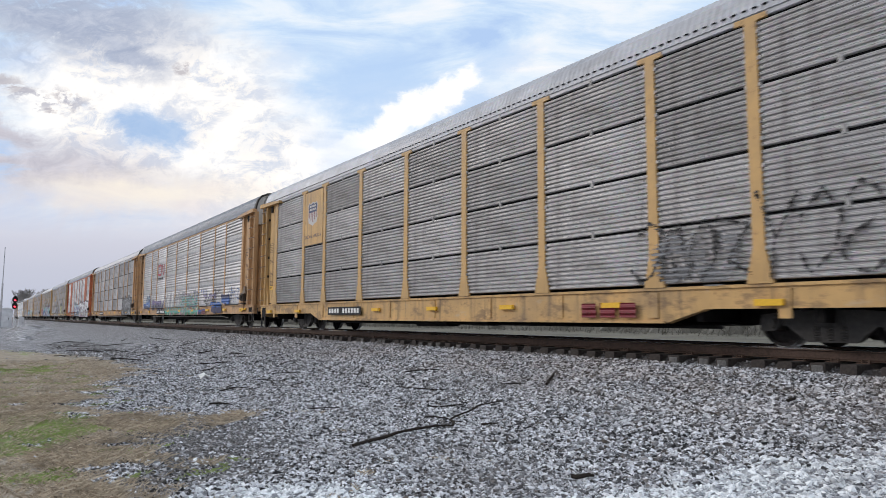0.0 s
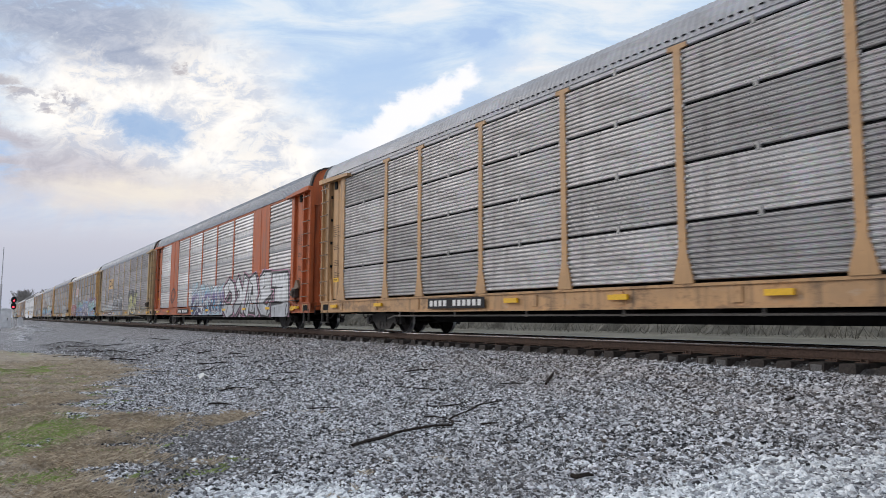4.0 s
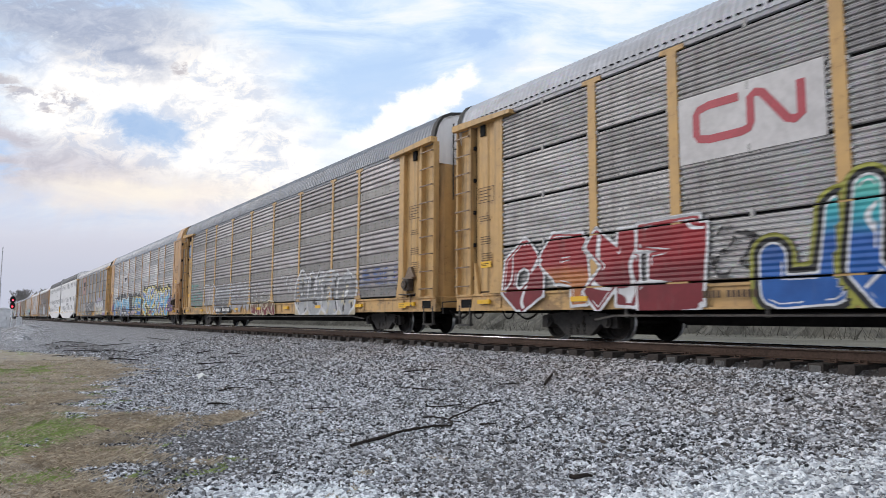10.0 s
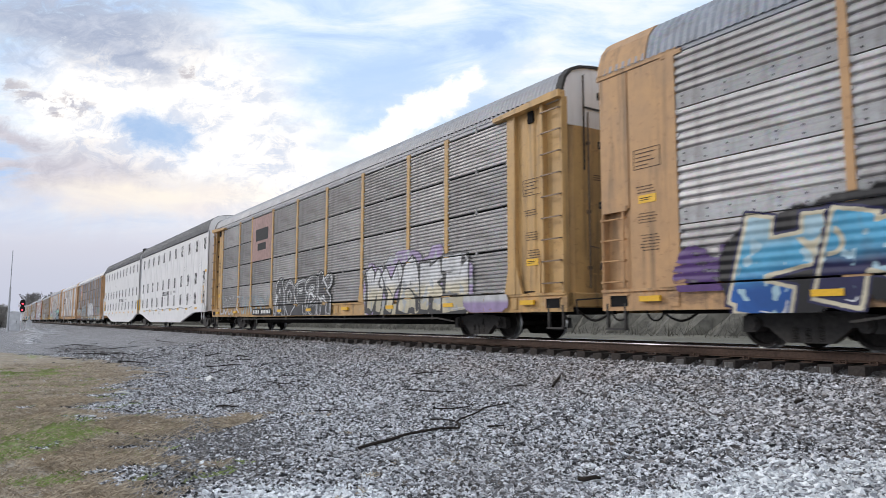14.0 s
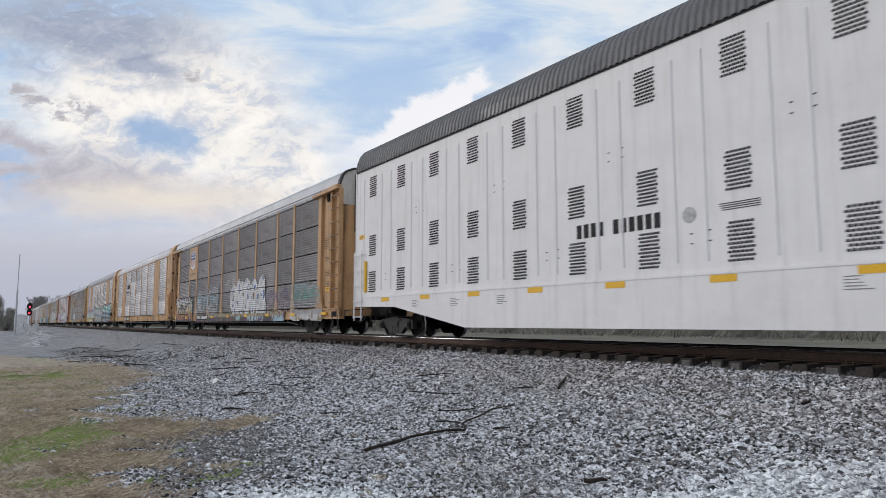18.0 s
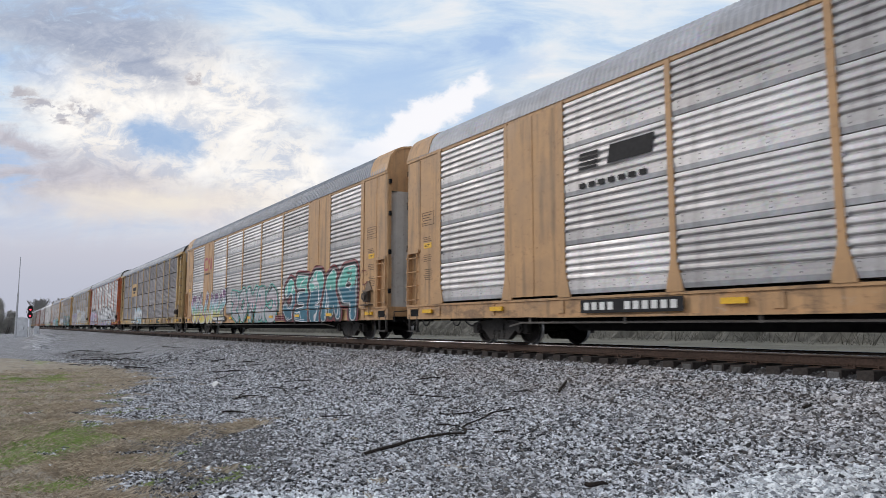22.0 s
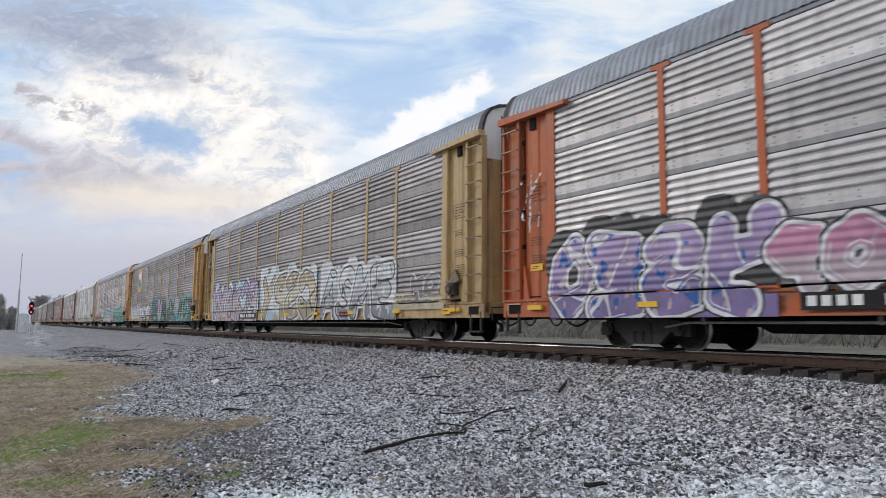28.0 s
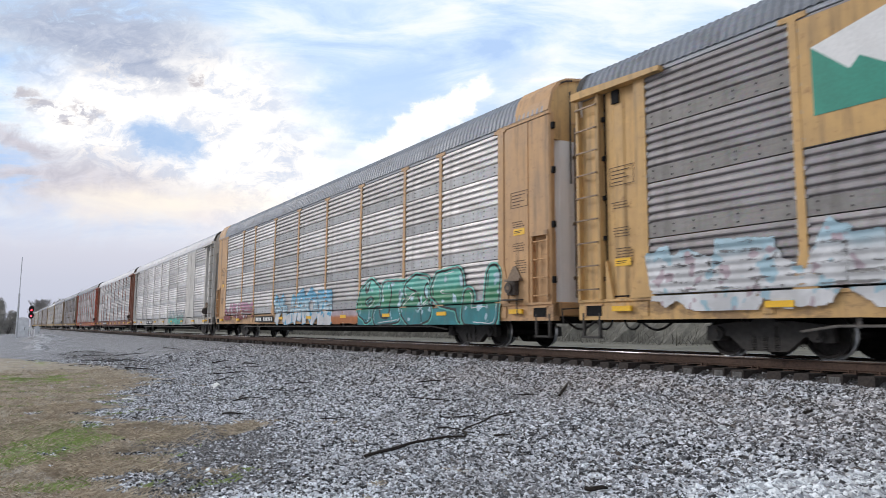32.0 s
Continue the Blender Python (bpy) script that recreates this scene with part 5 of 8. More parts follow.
def ribbon(b, x0, x1, z0, z1, t, y, mat):
    """A plain winding band: a bracket that runs on into a zigzag."""
    way = [(0.44, 1.0), (0.14, 1.0), (0.03, 0.93), (0.0, 0.8), (0.0, 0.2), (0.03, 0.07), (0.14, 0.0), (0.46, 0.0), (0.53, 0.06), (0.55, 0.2), (0.55, 0.9), (0.60, 1.0), (0.66, 0.94), (0.88, 0.06), (0.94, 0.0), (1.0, 0.1), (1.0, 1.0)]
    pts = [Vector((x0 + (x1 - x0) * f, z0 + (z1 - z0) * v)) for f, v in way]
    n = len(pts) - 1
    up, dn = [], []
    for i in range(n + 1):
        d = pts[min(i + 1, n)] - pts[max(i - 1, 0)]
        nrm = Vector((-d.y, d.x)).normalized() * t / 2
        up.append(pts[i] + nrm)
        dn.append(pts[i] - nrm)
    o = [(p.x, y, p.y) for p in up + dn]
    b.add(o, [(i, n + 1 + i, n + 2 + i, i + 1) for i in range(n)], mat)


def ring(b, cx, cz, r, t, y, mat, n=28):
    o = [(cx + k * math.cos(2 * math.pi * i / n), y, cz + k * 0.95 * math.sin(2 * math.pi * i / n)) for k in (r, r - t) for i in range(n)]
    b.add(o, [(i, (i + 1) % n, n + (i + 1) % n, n + i) for i in range(n)], mat)


def words(text, width):
    """Flat lettering of a given width, its middle at the origin."""
    cu = bpy.data.curves.new("lettering", "FONT")
    cu.body, cu.align_x, cu.size = text, "CENTER", 1.0
    ob = bpy.data.objects.new("lettering_source", cu)
    me = bpy.data.meshes.new_from_object(ob)
    bpy.data.objects.remove(ob)
    bpy.data.curves.remove(cu)
    xs = [v.co.x for v in me.vertices]
    k = width / (max(xs) - min(xs))
    me.transform(Matrix.Diagonal((k, k, 1, 1)))
    me.materials.clear()
    me.materials.append(M_navy)
    me.name = "lettering"
    return me


def board(car, x0, x1, z0, z1, base, design, label):
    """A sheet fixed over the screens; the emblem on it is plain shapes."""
    y = -SIDE - 0.045
    b = MB().box(x0, x1, y, y + 0.02, z0, z1)
    mats = [base]
    w, h, cx = x1 - x0, z1 - z0, (x0 + x1) / 2
    rows = []
    if design in ("shield", "shield_small"):
        small = design == "shield_small"
        tints = ((0.5, 0.48, 0.46), (0.03, 0.04, 0.10), (0.26, 0.12, 0.12)) if small else ((0.66, 0.66, 0.66), (0.035, 0.07, 0.22), (0.40, 0.06, 0.07))
        mats += [m_plain(design + "_" + n, c, 0.5, 0, 20, 0.15) for n, c in zip(("pale", "blue", "red"), tints)]
        s, t, bt = (w * 0.245, z1 - h * 0.2, z0 + h * 0.36) if small else (w * 0.34, z1 - h * 0.12, z0 + h * 0.3)
        half = [(0.0, 1.0), (0.45, 0.94), (0.82, 1.0), (1.0, 0.84), (0.90, 0.62), (0.97, 0.32), (0.84, 0.12), (0.40, 0.06), (0.0, -0.02)]

        def crest(k, lo=-1.0):
            side = [(f * k, max(lo, 0.5 + (v - 0.5) * k)) for f, v in half]
            full = side + [(-f, v) for f, v in side[-2:0:-1]]
            return [(cx + s * f, bt + (t - bt) * v) for f, v in full]
        b.add([(x, y - 0.004, z) for x, z in crest(1.0)], [tuple(range(16))], 1)
        mid = bt + (t - bt) * 0.56
        b.add([(x, y - 0.008, z) for x, z in crest(0.90, 0.56)], [tuple(range(16))], 2)
        for i in range(5):
            x = cx - s * 0.72 + i * s * 0.36
            b.box(x - s * 0.075, x + s * 0.075, y - 0.008, y - 0.004, bt + 0.12 + 0.1 * abs(i - 2) * 0.8, mid, 0, 3)
        for k in (0.68, 0.82):
            z = bt + (t - bt) * k
            for q in (-0.5, -0.17, 0.17, 0.5):
                b.box(cx + s * (q - 0.13), cx + s * (q + 0.13), y - 0.011, y - 0.008, z - 0.035, z + 0.035, 0, 1)
    elif design in ("band_red", "band_dark"):
        mats += [m_plain("emblem_red", (0.36, 0.05, 0.06), 0.5, 0, 20, 0.2) if design == "band_red" else M_plate]
        ribbon(b, x0 + w * 0.14, x1 - w * 0.14, z0 + h * 0.30, z0 + h * 0.80, h * 0.12, y - 0.004, 1)
    elif design == "bars_dark":
        mats += [M_plate]
        for k, (a, c) in enumerate(((0.2, 0.8), (0.3, 0.7))):
            b.box(x0 + w * a, x0 + w * c, y - 0.004, y, z0 + h * (0.45 - 0.22 * k), z0 + h * (0.72 - 0.33 * k), 0, 1)
    elif design == "triangle":
        mats += [m_plain("emblem_white", (0.72, 0.72, 0.72), 0.5, 0, 20, 0.1), m_plain("emblem_teal", (0.02, 0.25, 0.18), 0.5, 0, 20, 0.15)]
        q = [(x0 + w * 0.12, z1 - h * 0.25), (x0 + w * 0.12, z0 + h * 0.22), (x1 - w * 0.1, z0 + h * 0.22), (x1 - w * 0.1, z1 - h * 0.08)]
        b.add([(x, y - 0.004, z) for x, z in q], [(3, 2, 1, 0)], 1)
        b.add([(x, y - 0.007, z) for x, z in (q[1], q[2], (q[2][0], q[2][1] + h * 0.12), (x0 + w * 0.5, z0 + h * 0.58))], [(3, 2, 1, 0)], 2)
        b.add([(x, y - 0.007, z) for x, z in (q[1], (x0 + w * 0.42, z0 + h * 0.5), q[0])], [(2, 1, 0)], 2)
    ob = part("emblem_board", b.mesh("emblem_board", *mats), car, label)
    if design in ("shield", "shield_small"):
        part("lettering", words("BUILDING AMERICA", w * 0.86), ob, "dark lettering under the shield", at=pose(cx, y - 0.003, z0 + h * 0.13, 90, 0, 0))


def decal_band(car, x0, x1, z0, z1, color, label, shape="wave"):
    """A plain wavy band or slanting block and a line of marks painted straight on the screens."""
    b = MB()
    y = -SIDE - 0.056
    w, h = x1 - x0, z1 - z0
    if shape == "wave":
        ribbon(b, x0, x1, z0 + h * 0.36, z0 + h * 0.98, h * 0.13, y, 0)
    else:
        for i in range(4):   # striped slanting block, then one long slanting bar
            b.add([(x0 + w * (a + 0.05 * q), y, z0 + h * q) for a, q in ((0.02, 0.46 + 0.1 * i), (0.26, 0.46 + 0.1 * i), (0.26, 0.52 + 0.1 * i), (0.02, 0.52 + 0.1 * i))], [(0, 1, 2, 3)], 0)
        b.add([(x0 + w * (a + 0.1 * q), y, z0 + h * q) for a, q in ((0.36, 0.46), (0.86, 0.46), (0.86, 0.84), (0.36, 0.84))], [(0, 1, 2, 3)], 0)
    for i in range(7):
        x = x0 + w * (0.05 + i * 0.12)
        b.box(x, x + w * 0.08, y - 0.002, y, z0 + h * 0.06, z0 + h * 0.17, 0, 1)
    part("emblem", b.mesh("emblem", color, M_plate), car, label)


def number_plate_bars(car, x0, z0, w=2.5, h=0.26, plate=True):
    b = MB()
    y = -SIDE - 0.080
    if plate:
        b.box(x0, x0 + w, y, y + 0.008, z0, z0 + h)
    for i in range(11):
        if i == 4:
            continue
        x = x0 + w * (0.04 + 0.085 * i)
        b.box(x, x + w * 0.055, y - 0.003, y, z0 + h * 0.22, z0 + h * 0.8, 0, 1)
    part("number_plate", b.mesh("number_plate", M_plate, M_mark if plate else M_stencil), car, "black plate with a row of white bars" if plate else "row of dark painted bars")


POSTS = (-12.0, -9.05, -7.12, -4.3, -1.42, 1.46, 4.35, 7.32, 9.32, 12.0)


def autorack(spec, pieces=()):
    """A covered car for motor vehicles: sill, ribbed screens between posts, arched roof, ends, running gear."""
    steel = paint(spec["paint"])
    metal = galv(spec["metal"])
    roof = roof_metal(spec["roof"])
    kind = spec.get("kind", "wide")
    rise = spec.get("rise", 0.88 if spec["roof"] == "light" else 1.0)
    sb, st = spec.get("sill", (0.60, 1.02))
    car = thing("autorack_car", spec["label"], "rail car", "cars of the train")
    part("underframe", underframe_mesh(sb, st), car)
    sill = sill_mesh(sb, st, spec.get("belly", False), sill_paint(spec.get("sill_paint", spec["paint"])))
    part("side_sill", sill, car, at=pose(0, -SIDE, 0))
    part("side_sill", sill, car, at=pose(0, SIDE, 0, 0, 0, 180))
    posts = spec.get("posts", POSTS)
    edges = sorted(set([-PANEL_END] + [p for p in posts if abs(p) < PANEL_END - 0.2] + [PANEL_END]))
    solid = spec.get("solid", ())
    z0, z1 = st + 0.05, EAVE - 0.10
    rows = 4
    h = (z1 - z0) / rows
    near = spec.get("near", True)
    pm = paint(spec.get("post_paint", spec["paint"]))
    for a, c in zip(edges, edges[1:]):
        mid = (a + c) / 2
        if any(s0 <= mid <= s1 for s0, s1 in solid):
            def make_solid(w=c - a):
                b = MB().box(0, w, -0.05, 0.0, z0, z1)
                b.box(w / 2 - 0.02, w / 2 + 0.02, -0.065, -0.05, z0, z1)
                for i in range(5):
                    for x in (0.12, w / 2 - 0.12, w / 2 + 0.12, w - 0.12):
                        b.box(x - 0.015, x + 0.015, -0.06, -0.05, z0 + 0.3 + i * 0.75, z0 + 0.33 + i * 0.75)
                return b.mesh("solid_panel", steel)
            part("solid_panel", shared(("solid", round(c - a, 2), z0, steel.name), make_solid), car, "plain painted panel with a centre seam", at=pose(a, -SIDE, 0))
        else:
            for r in range(rows):
                gap = 0.03 if kind == "fine" else 0.004
                part("screen_panel", panel_mesh(kind, c - a, h - gap, metal), car, at=pose(a, -SIDE, z0 + r * h))
        part("far_screen", panel_mesh(kind, c - a, z1 - z0, metal), car, at=pose(c, SIDE, z0, 0, 0, 180))
    if kind == "fine":   # a near-black sheet puts shade into the slots between the rows of screens
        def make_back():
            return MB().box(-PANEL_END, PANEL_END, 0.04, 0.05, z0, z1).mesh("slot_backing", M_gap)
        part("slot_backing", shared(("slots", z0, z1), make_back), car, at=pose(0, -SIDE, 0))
    width, flare, cap = spec.get("post", (0.13, 0.38, 0.44))
    for p in edges:
        part("post", post_mesh(st, z1 + 0.06, width, flare, cap, pm), car, at=pose(p, -SIDE, 0))
    for side, rz in ((-1, 0), (1, 180)):
        def make_chord():
            b = MB().box(-HALF + 0.1, HALF - 0.1, -0.03, 0.08, z1 + 0.0, EAVE + 0.02, 0.01)
            return b.mesh("top_chord", pm if spec.get("chord_paint") else roof)
        part("top_chord", shared(("chord", z1, pm.name if spec.get("chord_paint") else roof.name), make_chord), car, at=pose(0, side * SIDE, 0, 0, 0, rz))
    part("roof", roof_mesh(2 * HALF - 0.3, roof, 0.16 if spec["roof"] != "light" else 0.14, roof_section(rise), amp=0.02 if spec["roof"] != "light" else 0.01), car, "arched corrugated steel roof")
    if spec["roof"] == "light" and kind == "fine":   # black dashes draw the shadow of the corrugations along the roof's edge
        def make_edge_shade():
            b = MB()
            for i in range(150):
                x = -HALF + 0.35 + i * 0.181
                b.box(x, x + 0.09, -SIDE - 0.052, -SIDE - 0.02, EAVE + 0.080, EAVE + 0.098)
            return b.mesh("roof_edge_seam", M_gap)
        tagged(part("roof_edge_seam", shared("seam_slots", make_edge_shade), car, "row of small dark gaps under the roof"), kind="stuff")
    endc = paint(spec.get("end_paint", spec["paint"]))
    low = spec.get("ladder") == "low"
    capm = {"white": paint("white"), "pale": paint("pale"), "yellow": paint("yellow")}.get(spec.get("cap"), endc)
    for sx, rz in ((1, 0), (-1, 180)):
        # the near side of each end
        ep = end_panel_mesh(st, endc, low)
        if sx == 1:
            panel = part("end_panel", ep, car, at=pose(PANEL_END, -SIDE, 0))
            lx = HALF - 0.355
        else:
            def make_mirror():
                me = ep.copy()
                me.transform(Matrix.Diagonal((-1, 1, 1, 1)))
                me.flip_normals()
                return me
            panel = part("end_panel", shared(("endp_m", st, endc.name, low), make_mirror), car, at=pose(-PANEL_END, -SIDE, 0))
            lx = -HALF + 0.355
        if low:
            part("ladder", ladder_mesh(st + 0.02, st + 1.45, endc, 0.52, 4), car, at=pose(lx, -SIDE + 0.0, 0))
            part("hood", hood_mesh(endc, rise), car, "plain painted hood over the roof's end", at=pose(sx * (HALF - 0.08), 0, 0, 0, 0, rz))
        else:
            rung = shared("rung", lambda: MB().prism([(-0.31, 0.0), (-0.29, -0.075), (0.29, -0.075), (0.31, 0.0), (0.285, 0.0), (0.265, -0.05), (-0.265, -0.05), (-0.285, 0.0)], -0.014, 0.014, "z").mesh("rung", M_rung))
            for i in range(9):
                part("rung", rung, panel, at=pose(lx - sx * PANEL_END, -0.045, st + 0.2 + i * (EAVE - st - 0.5) / 8))
        if sx == -1 and spec.get("end_ring"):
            def make_disc():
                b = MB()
                ring(b, 0.0, 0.0, 0.42, 0.13, -0.034, 0)
                ring(b, 0.0, 0.0, 0.28, 0.27, -0.034, 1)
                b.box(-0.05, 0.05, -0.036, -0.0345, -0.2, 0.2, 0, 0)
                return b.mesh("emblem", m_plain("emblem_blue", (0.05, 0.09, 0.2), 0.6, 0, 20, 0.3), m_plain("emblem_pale_blue", (0.30, 0.40, 0.50), 0.6, 0, 20, 0.3))
            part("emblem", shared("disc", make_disc), panel, "faded blue ring emblem", at=pose(-0.62, 0.055, st + 3.25))
        if sx == 1 and spec.get("cap"):
            def make_cable():
                b, last = MB(), None
                for k in range(9):
                    f = k / 8
                    p = (HALF - 0.42 + 0.5 * f, -SIDE + 0.02 + 0.55 * f * f, EAVE + 0.04 + 0.70 * rise * math.sin(math.pi * 0.5 * f))
                    if last:
                        b.rod(last, p, 0.022, 5)
                    last = p
                b.rod((HALF + 0.02, -1.0, EAVE + 0.5), (HALF + 0.02, -1.0, EAVE - 1.6), 0.02, 5)
                return b.mesh("cable", M_black)
            part("cable", shared(("cable", rise), make_cable), car, "black cable over the roof's end")
        side_x = PANEL_END + 0.40 if sx == 1 else -PANEL_END - 0.92
        face = -0.032 if low else 0.022
        if sx == 1 and not low and spec.get("brake", True):
            part("notice_plate", notice_mesh("yellow"), panel, "yellow notice plate on the sill", at=pose(0.02, -0.079, sb + 0.12))
        else:
            part("notice_plate", notice_mesh("yellow"), panel, "yellow notice plate", at=pose((side_x + 0.1) - sx * PANEL_END, face, st + (1.55 if low else 0.62)))
        for kind2, dx, dz in (("dark", 0.05, 1.35), ("boxed", 0.0, 2.55), ("dense", 0.1, 0.95), ("small", 0.02, 1.85)):
            tagged(part("stencil_block", notice_mesh(kind2), panel, at=pose((side_x + dx) - sx * PANEL_END, face, st + dz)), kind="stuff")
        # far side and the end itself
        part("end_panel", shared(("endp_f", st, endc.name), lambda: MB().box(-HALF, -PANEL_END, 0.0, 0.05, st, EAVE).mesh("end_panel", endc)), car, at=pose(0, SIDE, 0, 0, 0, 0 if sx == -1 else 180) if sx == -1 else pose(0, SIDE, 0, 0, 0, 180))
        for sy in (1, -1):
            doorc = paint(spec.get("door", spec.get("end_paint", spec["paint"])))
            d = end_door_mesh(st, doorc)
            if sy == -1:
                def make_dm(d=d):
                    me = d.copy()
                    me.transform(Matrix.Diagonal((1, -1, 1, 1)))
                    me.flip_normals()
                    return me
                d = shared(("door_m", st, doorc.name), make_dm)
            door = part("end_door", d, car, "tall folding end door with latch rods", at=pose(sx * (HALF - 0.12), 0, 0, 0, 0, rz))
            for z in (0.4, 1.9, 3.1):
                part("batten", shared(("batten", doorc.name), lambda: MB().box(0.0, 0.014, -0.475, 0.475, 0.0, 0.028).mesh("batten", doorc)), door, at=pose(0.06, sy * 0.525, st + z))
            part("door_notice", shared("door_notice", lambda: MB().box(0.0, 0.004, -0.16, 0.16, 0.0, 0.02).box(0.0, 0.004, -0.16, 0.12, 0.05, 0.07).box(0.0, 0.004, -0.16, 0.16, 0.10, 0.12).mesh("door_notice", M_stencil)), door, "small dark stencilled lines", at=pose(0.06, sy * 0.5, st + 2.45))
            for dy in (0.22, 0.85):
                part("latch_rod", latch_rod_mesh(st), door, "upright steel latch rod", at=pose(0.11, sy * dy, 0))
        part("end_cap", end_cap_mesh(capm, endc if low else M_black, rise), car, "arched end plate under the roof", at=pose(sx * (HALF - 0.08), 0, 0, 0, 0, rz))
        part("coupler", coupler_mesh(), car, at=pose(sx * (HALF + 0.0), 0, 0, 0, 0, rz))
        part("end_sill", shared(("esill", sb, st, steel.name), lambda: MB().box(-0.35, 0.0, -SIDE + 0.05, SIDE - 0.05, sb + 0.12, st, 0.02).mesh("end_sill", steel)), car, at=pose(sx * HALF, 0, 0, 0, 0, rz))
        step = shared(("stirrup", sb), lambda: MB().box(-0.24, -0.20, -0.03, 0.03, sb - 0.30, sb + 0.16).box(0.20, 0.24, -0.03, 0.03, sb - 0.30, sb + 0.16).box(-0.24, 0.24, -0.06, 0.06, sb - 0.34, sb - 0.30).mesh("stirrup", M_black))
        part("stirrup", step, car, "black hanging foot step", at=pose(sx * (HALF - 0.34), -SIDE + 0.02, 0))
        # flat black patch in a frame: the pocket's shade as colour
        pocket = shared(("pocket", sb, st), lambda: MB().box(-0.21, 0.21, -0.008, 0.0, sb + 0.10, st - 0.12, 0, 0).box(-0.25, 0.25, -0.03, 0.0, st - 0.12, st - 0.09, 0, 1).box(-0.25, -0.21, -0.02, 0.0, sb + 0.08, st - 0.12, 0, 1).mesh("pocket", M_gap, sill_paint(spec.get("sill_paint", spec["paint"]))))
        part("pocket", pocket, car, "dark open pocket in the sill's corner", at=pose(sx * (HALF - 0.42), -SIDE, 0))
        if sx == 1 and spec.get("brake", True):
            part("brake_gear", shared("brake", brake_gear_mesh), car, "grimy hand brake on a pointed bracket", at=pose(PANEL_END + 0.55, -SIDE, st + 0.08))
    add_truck(car, -10.06)
    add_truck(car, 10.06)
    if not spec.get("belly"):
        part("brake_pipe", brake_pipe_mesh(sb), car, "thin grey pipe under the sill", at=pose(0, -SIDE + 0.10, 0))
    # reflector strips along the sill
    strip = shared("strip", lambda: MB().box(-0.23, 0.23, -0.006, 0.055, -0.05, 0.05).mesh("reflector_strip", M_yellow))
    if spec.get("strips", True):
        plate_x, plate_z, *plate_w = spec.get("plate", (-6.6, 0.0))
        for i in range(9):
            if plate_x - 0.25 < -12.6 + i * 3.15 < plate_x + (plate_w[0] if plate_w else 2.5) + 0.25:
                continue
            part("reflector_strip", strip, car, at=pose(-12.6 + i * 3.15, -SIDE - 0.078, (sb + st) / 2 + 0.02))
    if kind == "fine":   # clips that tie the rows together halfway between the posts
        clip_metal = M_rung if spec["metal"] in ("worn", "brownish") else galv("grey")
        clip = shared(("clip", clip_metal.name), lambda: MB().box(-0.035, 0.035, -0.045, 0.0, -0.07, 0.07, 0.012).mesh("clip", clip_metal))
        for a, c in zip(edges, edges[1:]):
            if c - a > 2.5:
                for r in range(1, rows + 1):
                    part("clip", clip, car, at=pose((a + c) / 2, -SIDE, z0 + r * h))
    for x0, x1, z in spec.get("bright_lines", ()):   # daylight through slots painted white: a line between rows of dashes
        b = MB().box(x0, x1, -0.003, 0.0, z - 0.006, z + 0.006)
        for k in range(int((x1 - x0 + 0.3) / 0.075)):
            x = x0 - 0.15 + k * 0.075
            b.box(x, x + 0.045, -0.003, 0.0, z + 0.095, z + 0.107)
            if k % 7 < 5:
                b.box(x + 0.02, x + 0.065, -0.003, 0.0, z - 0.105, z - 0.093)
        tagged(part("bright_line", b.mesh("bright_line", M_mark), car, "line and dashes of bright bare metal"), kind="stuff").matrix_basis = pose(0, -SIDE - 0.034, 0)
    if spec.get("patches"):   # repainted and bare places on the sill, a bracket that sticks out of it
        for x0, x1, key in ((3.2, 3.5, "brown"), (4.4, 5.3, "tan"), (5.42, 6.56, "forest"), (6.6, 7.2, "yellow"), (7.9, 8.9, "brown"), (9.9, 10.25, "rust"), (11.0, 11.3, "pale"), (1.6, 2.4, "faded"), (-0.2, 0.5, "pale")):
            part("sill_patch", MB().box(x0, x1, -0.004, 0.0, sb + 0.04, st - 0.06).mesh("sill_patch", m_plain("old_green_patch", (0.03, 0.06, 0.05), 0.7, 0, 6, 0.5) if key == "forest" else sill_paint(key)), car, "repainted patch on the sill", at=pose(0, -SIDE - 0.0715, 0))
        foot = MB().prism([(-0.22, 0.0), (0.22, 0.0), (0.2, 0.12), (0.1, 0.45), (0.06, 0.6), (-0.06, 0.6), (-0.1, 0.45), (-0.2, 0.12)], -0.004, 0.0, "y").mesh("primer_patch", m_paint("bare_primer", (0.26, 0.24, 0.22), 0.6, 0.5))
        for x in (4.35, 7.32, 9.32):
            part("primer_patch", foot, car, "grey primer on the foot of a post", at=pose(x, -SIDE - 0.0555, st + 0.004))
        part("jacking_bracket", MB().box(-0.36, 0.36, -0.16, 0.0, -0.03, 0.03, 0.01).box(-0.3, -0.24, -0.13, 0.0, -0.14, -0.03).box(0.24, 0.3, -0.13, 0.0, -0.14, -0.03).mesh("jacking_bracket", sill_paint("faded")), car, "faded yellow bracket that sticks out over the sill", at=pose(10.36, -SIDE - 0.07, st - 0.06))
    if "sill_mark" in spec:
        x0, x1, lo, hi, color = spec["sill_mark"]
        b = MB()
        for f in (0.0, 0.36, 0.72):
            b.box(x0 + (x1 - x0) * f, x0 + (x1 - x0) * (f + 0.28), -0.006, 0.0, lo, hi)
        part("painted_mark", b.mesh("painted_mark", spray(color)), car, "row of dark red painted blocks", at=pose(0, -SIDE - 0.072, 0))
    number_plate_bars(car, *spec.get("plate", (-6.6, (sb + st) / 2 - 0.13)))
    if "board" in spec:
        board(car, *spec["board"])
    if "decal" in spec:
        decal_band(car, *spec["decal"])
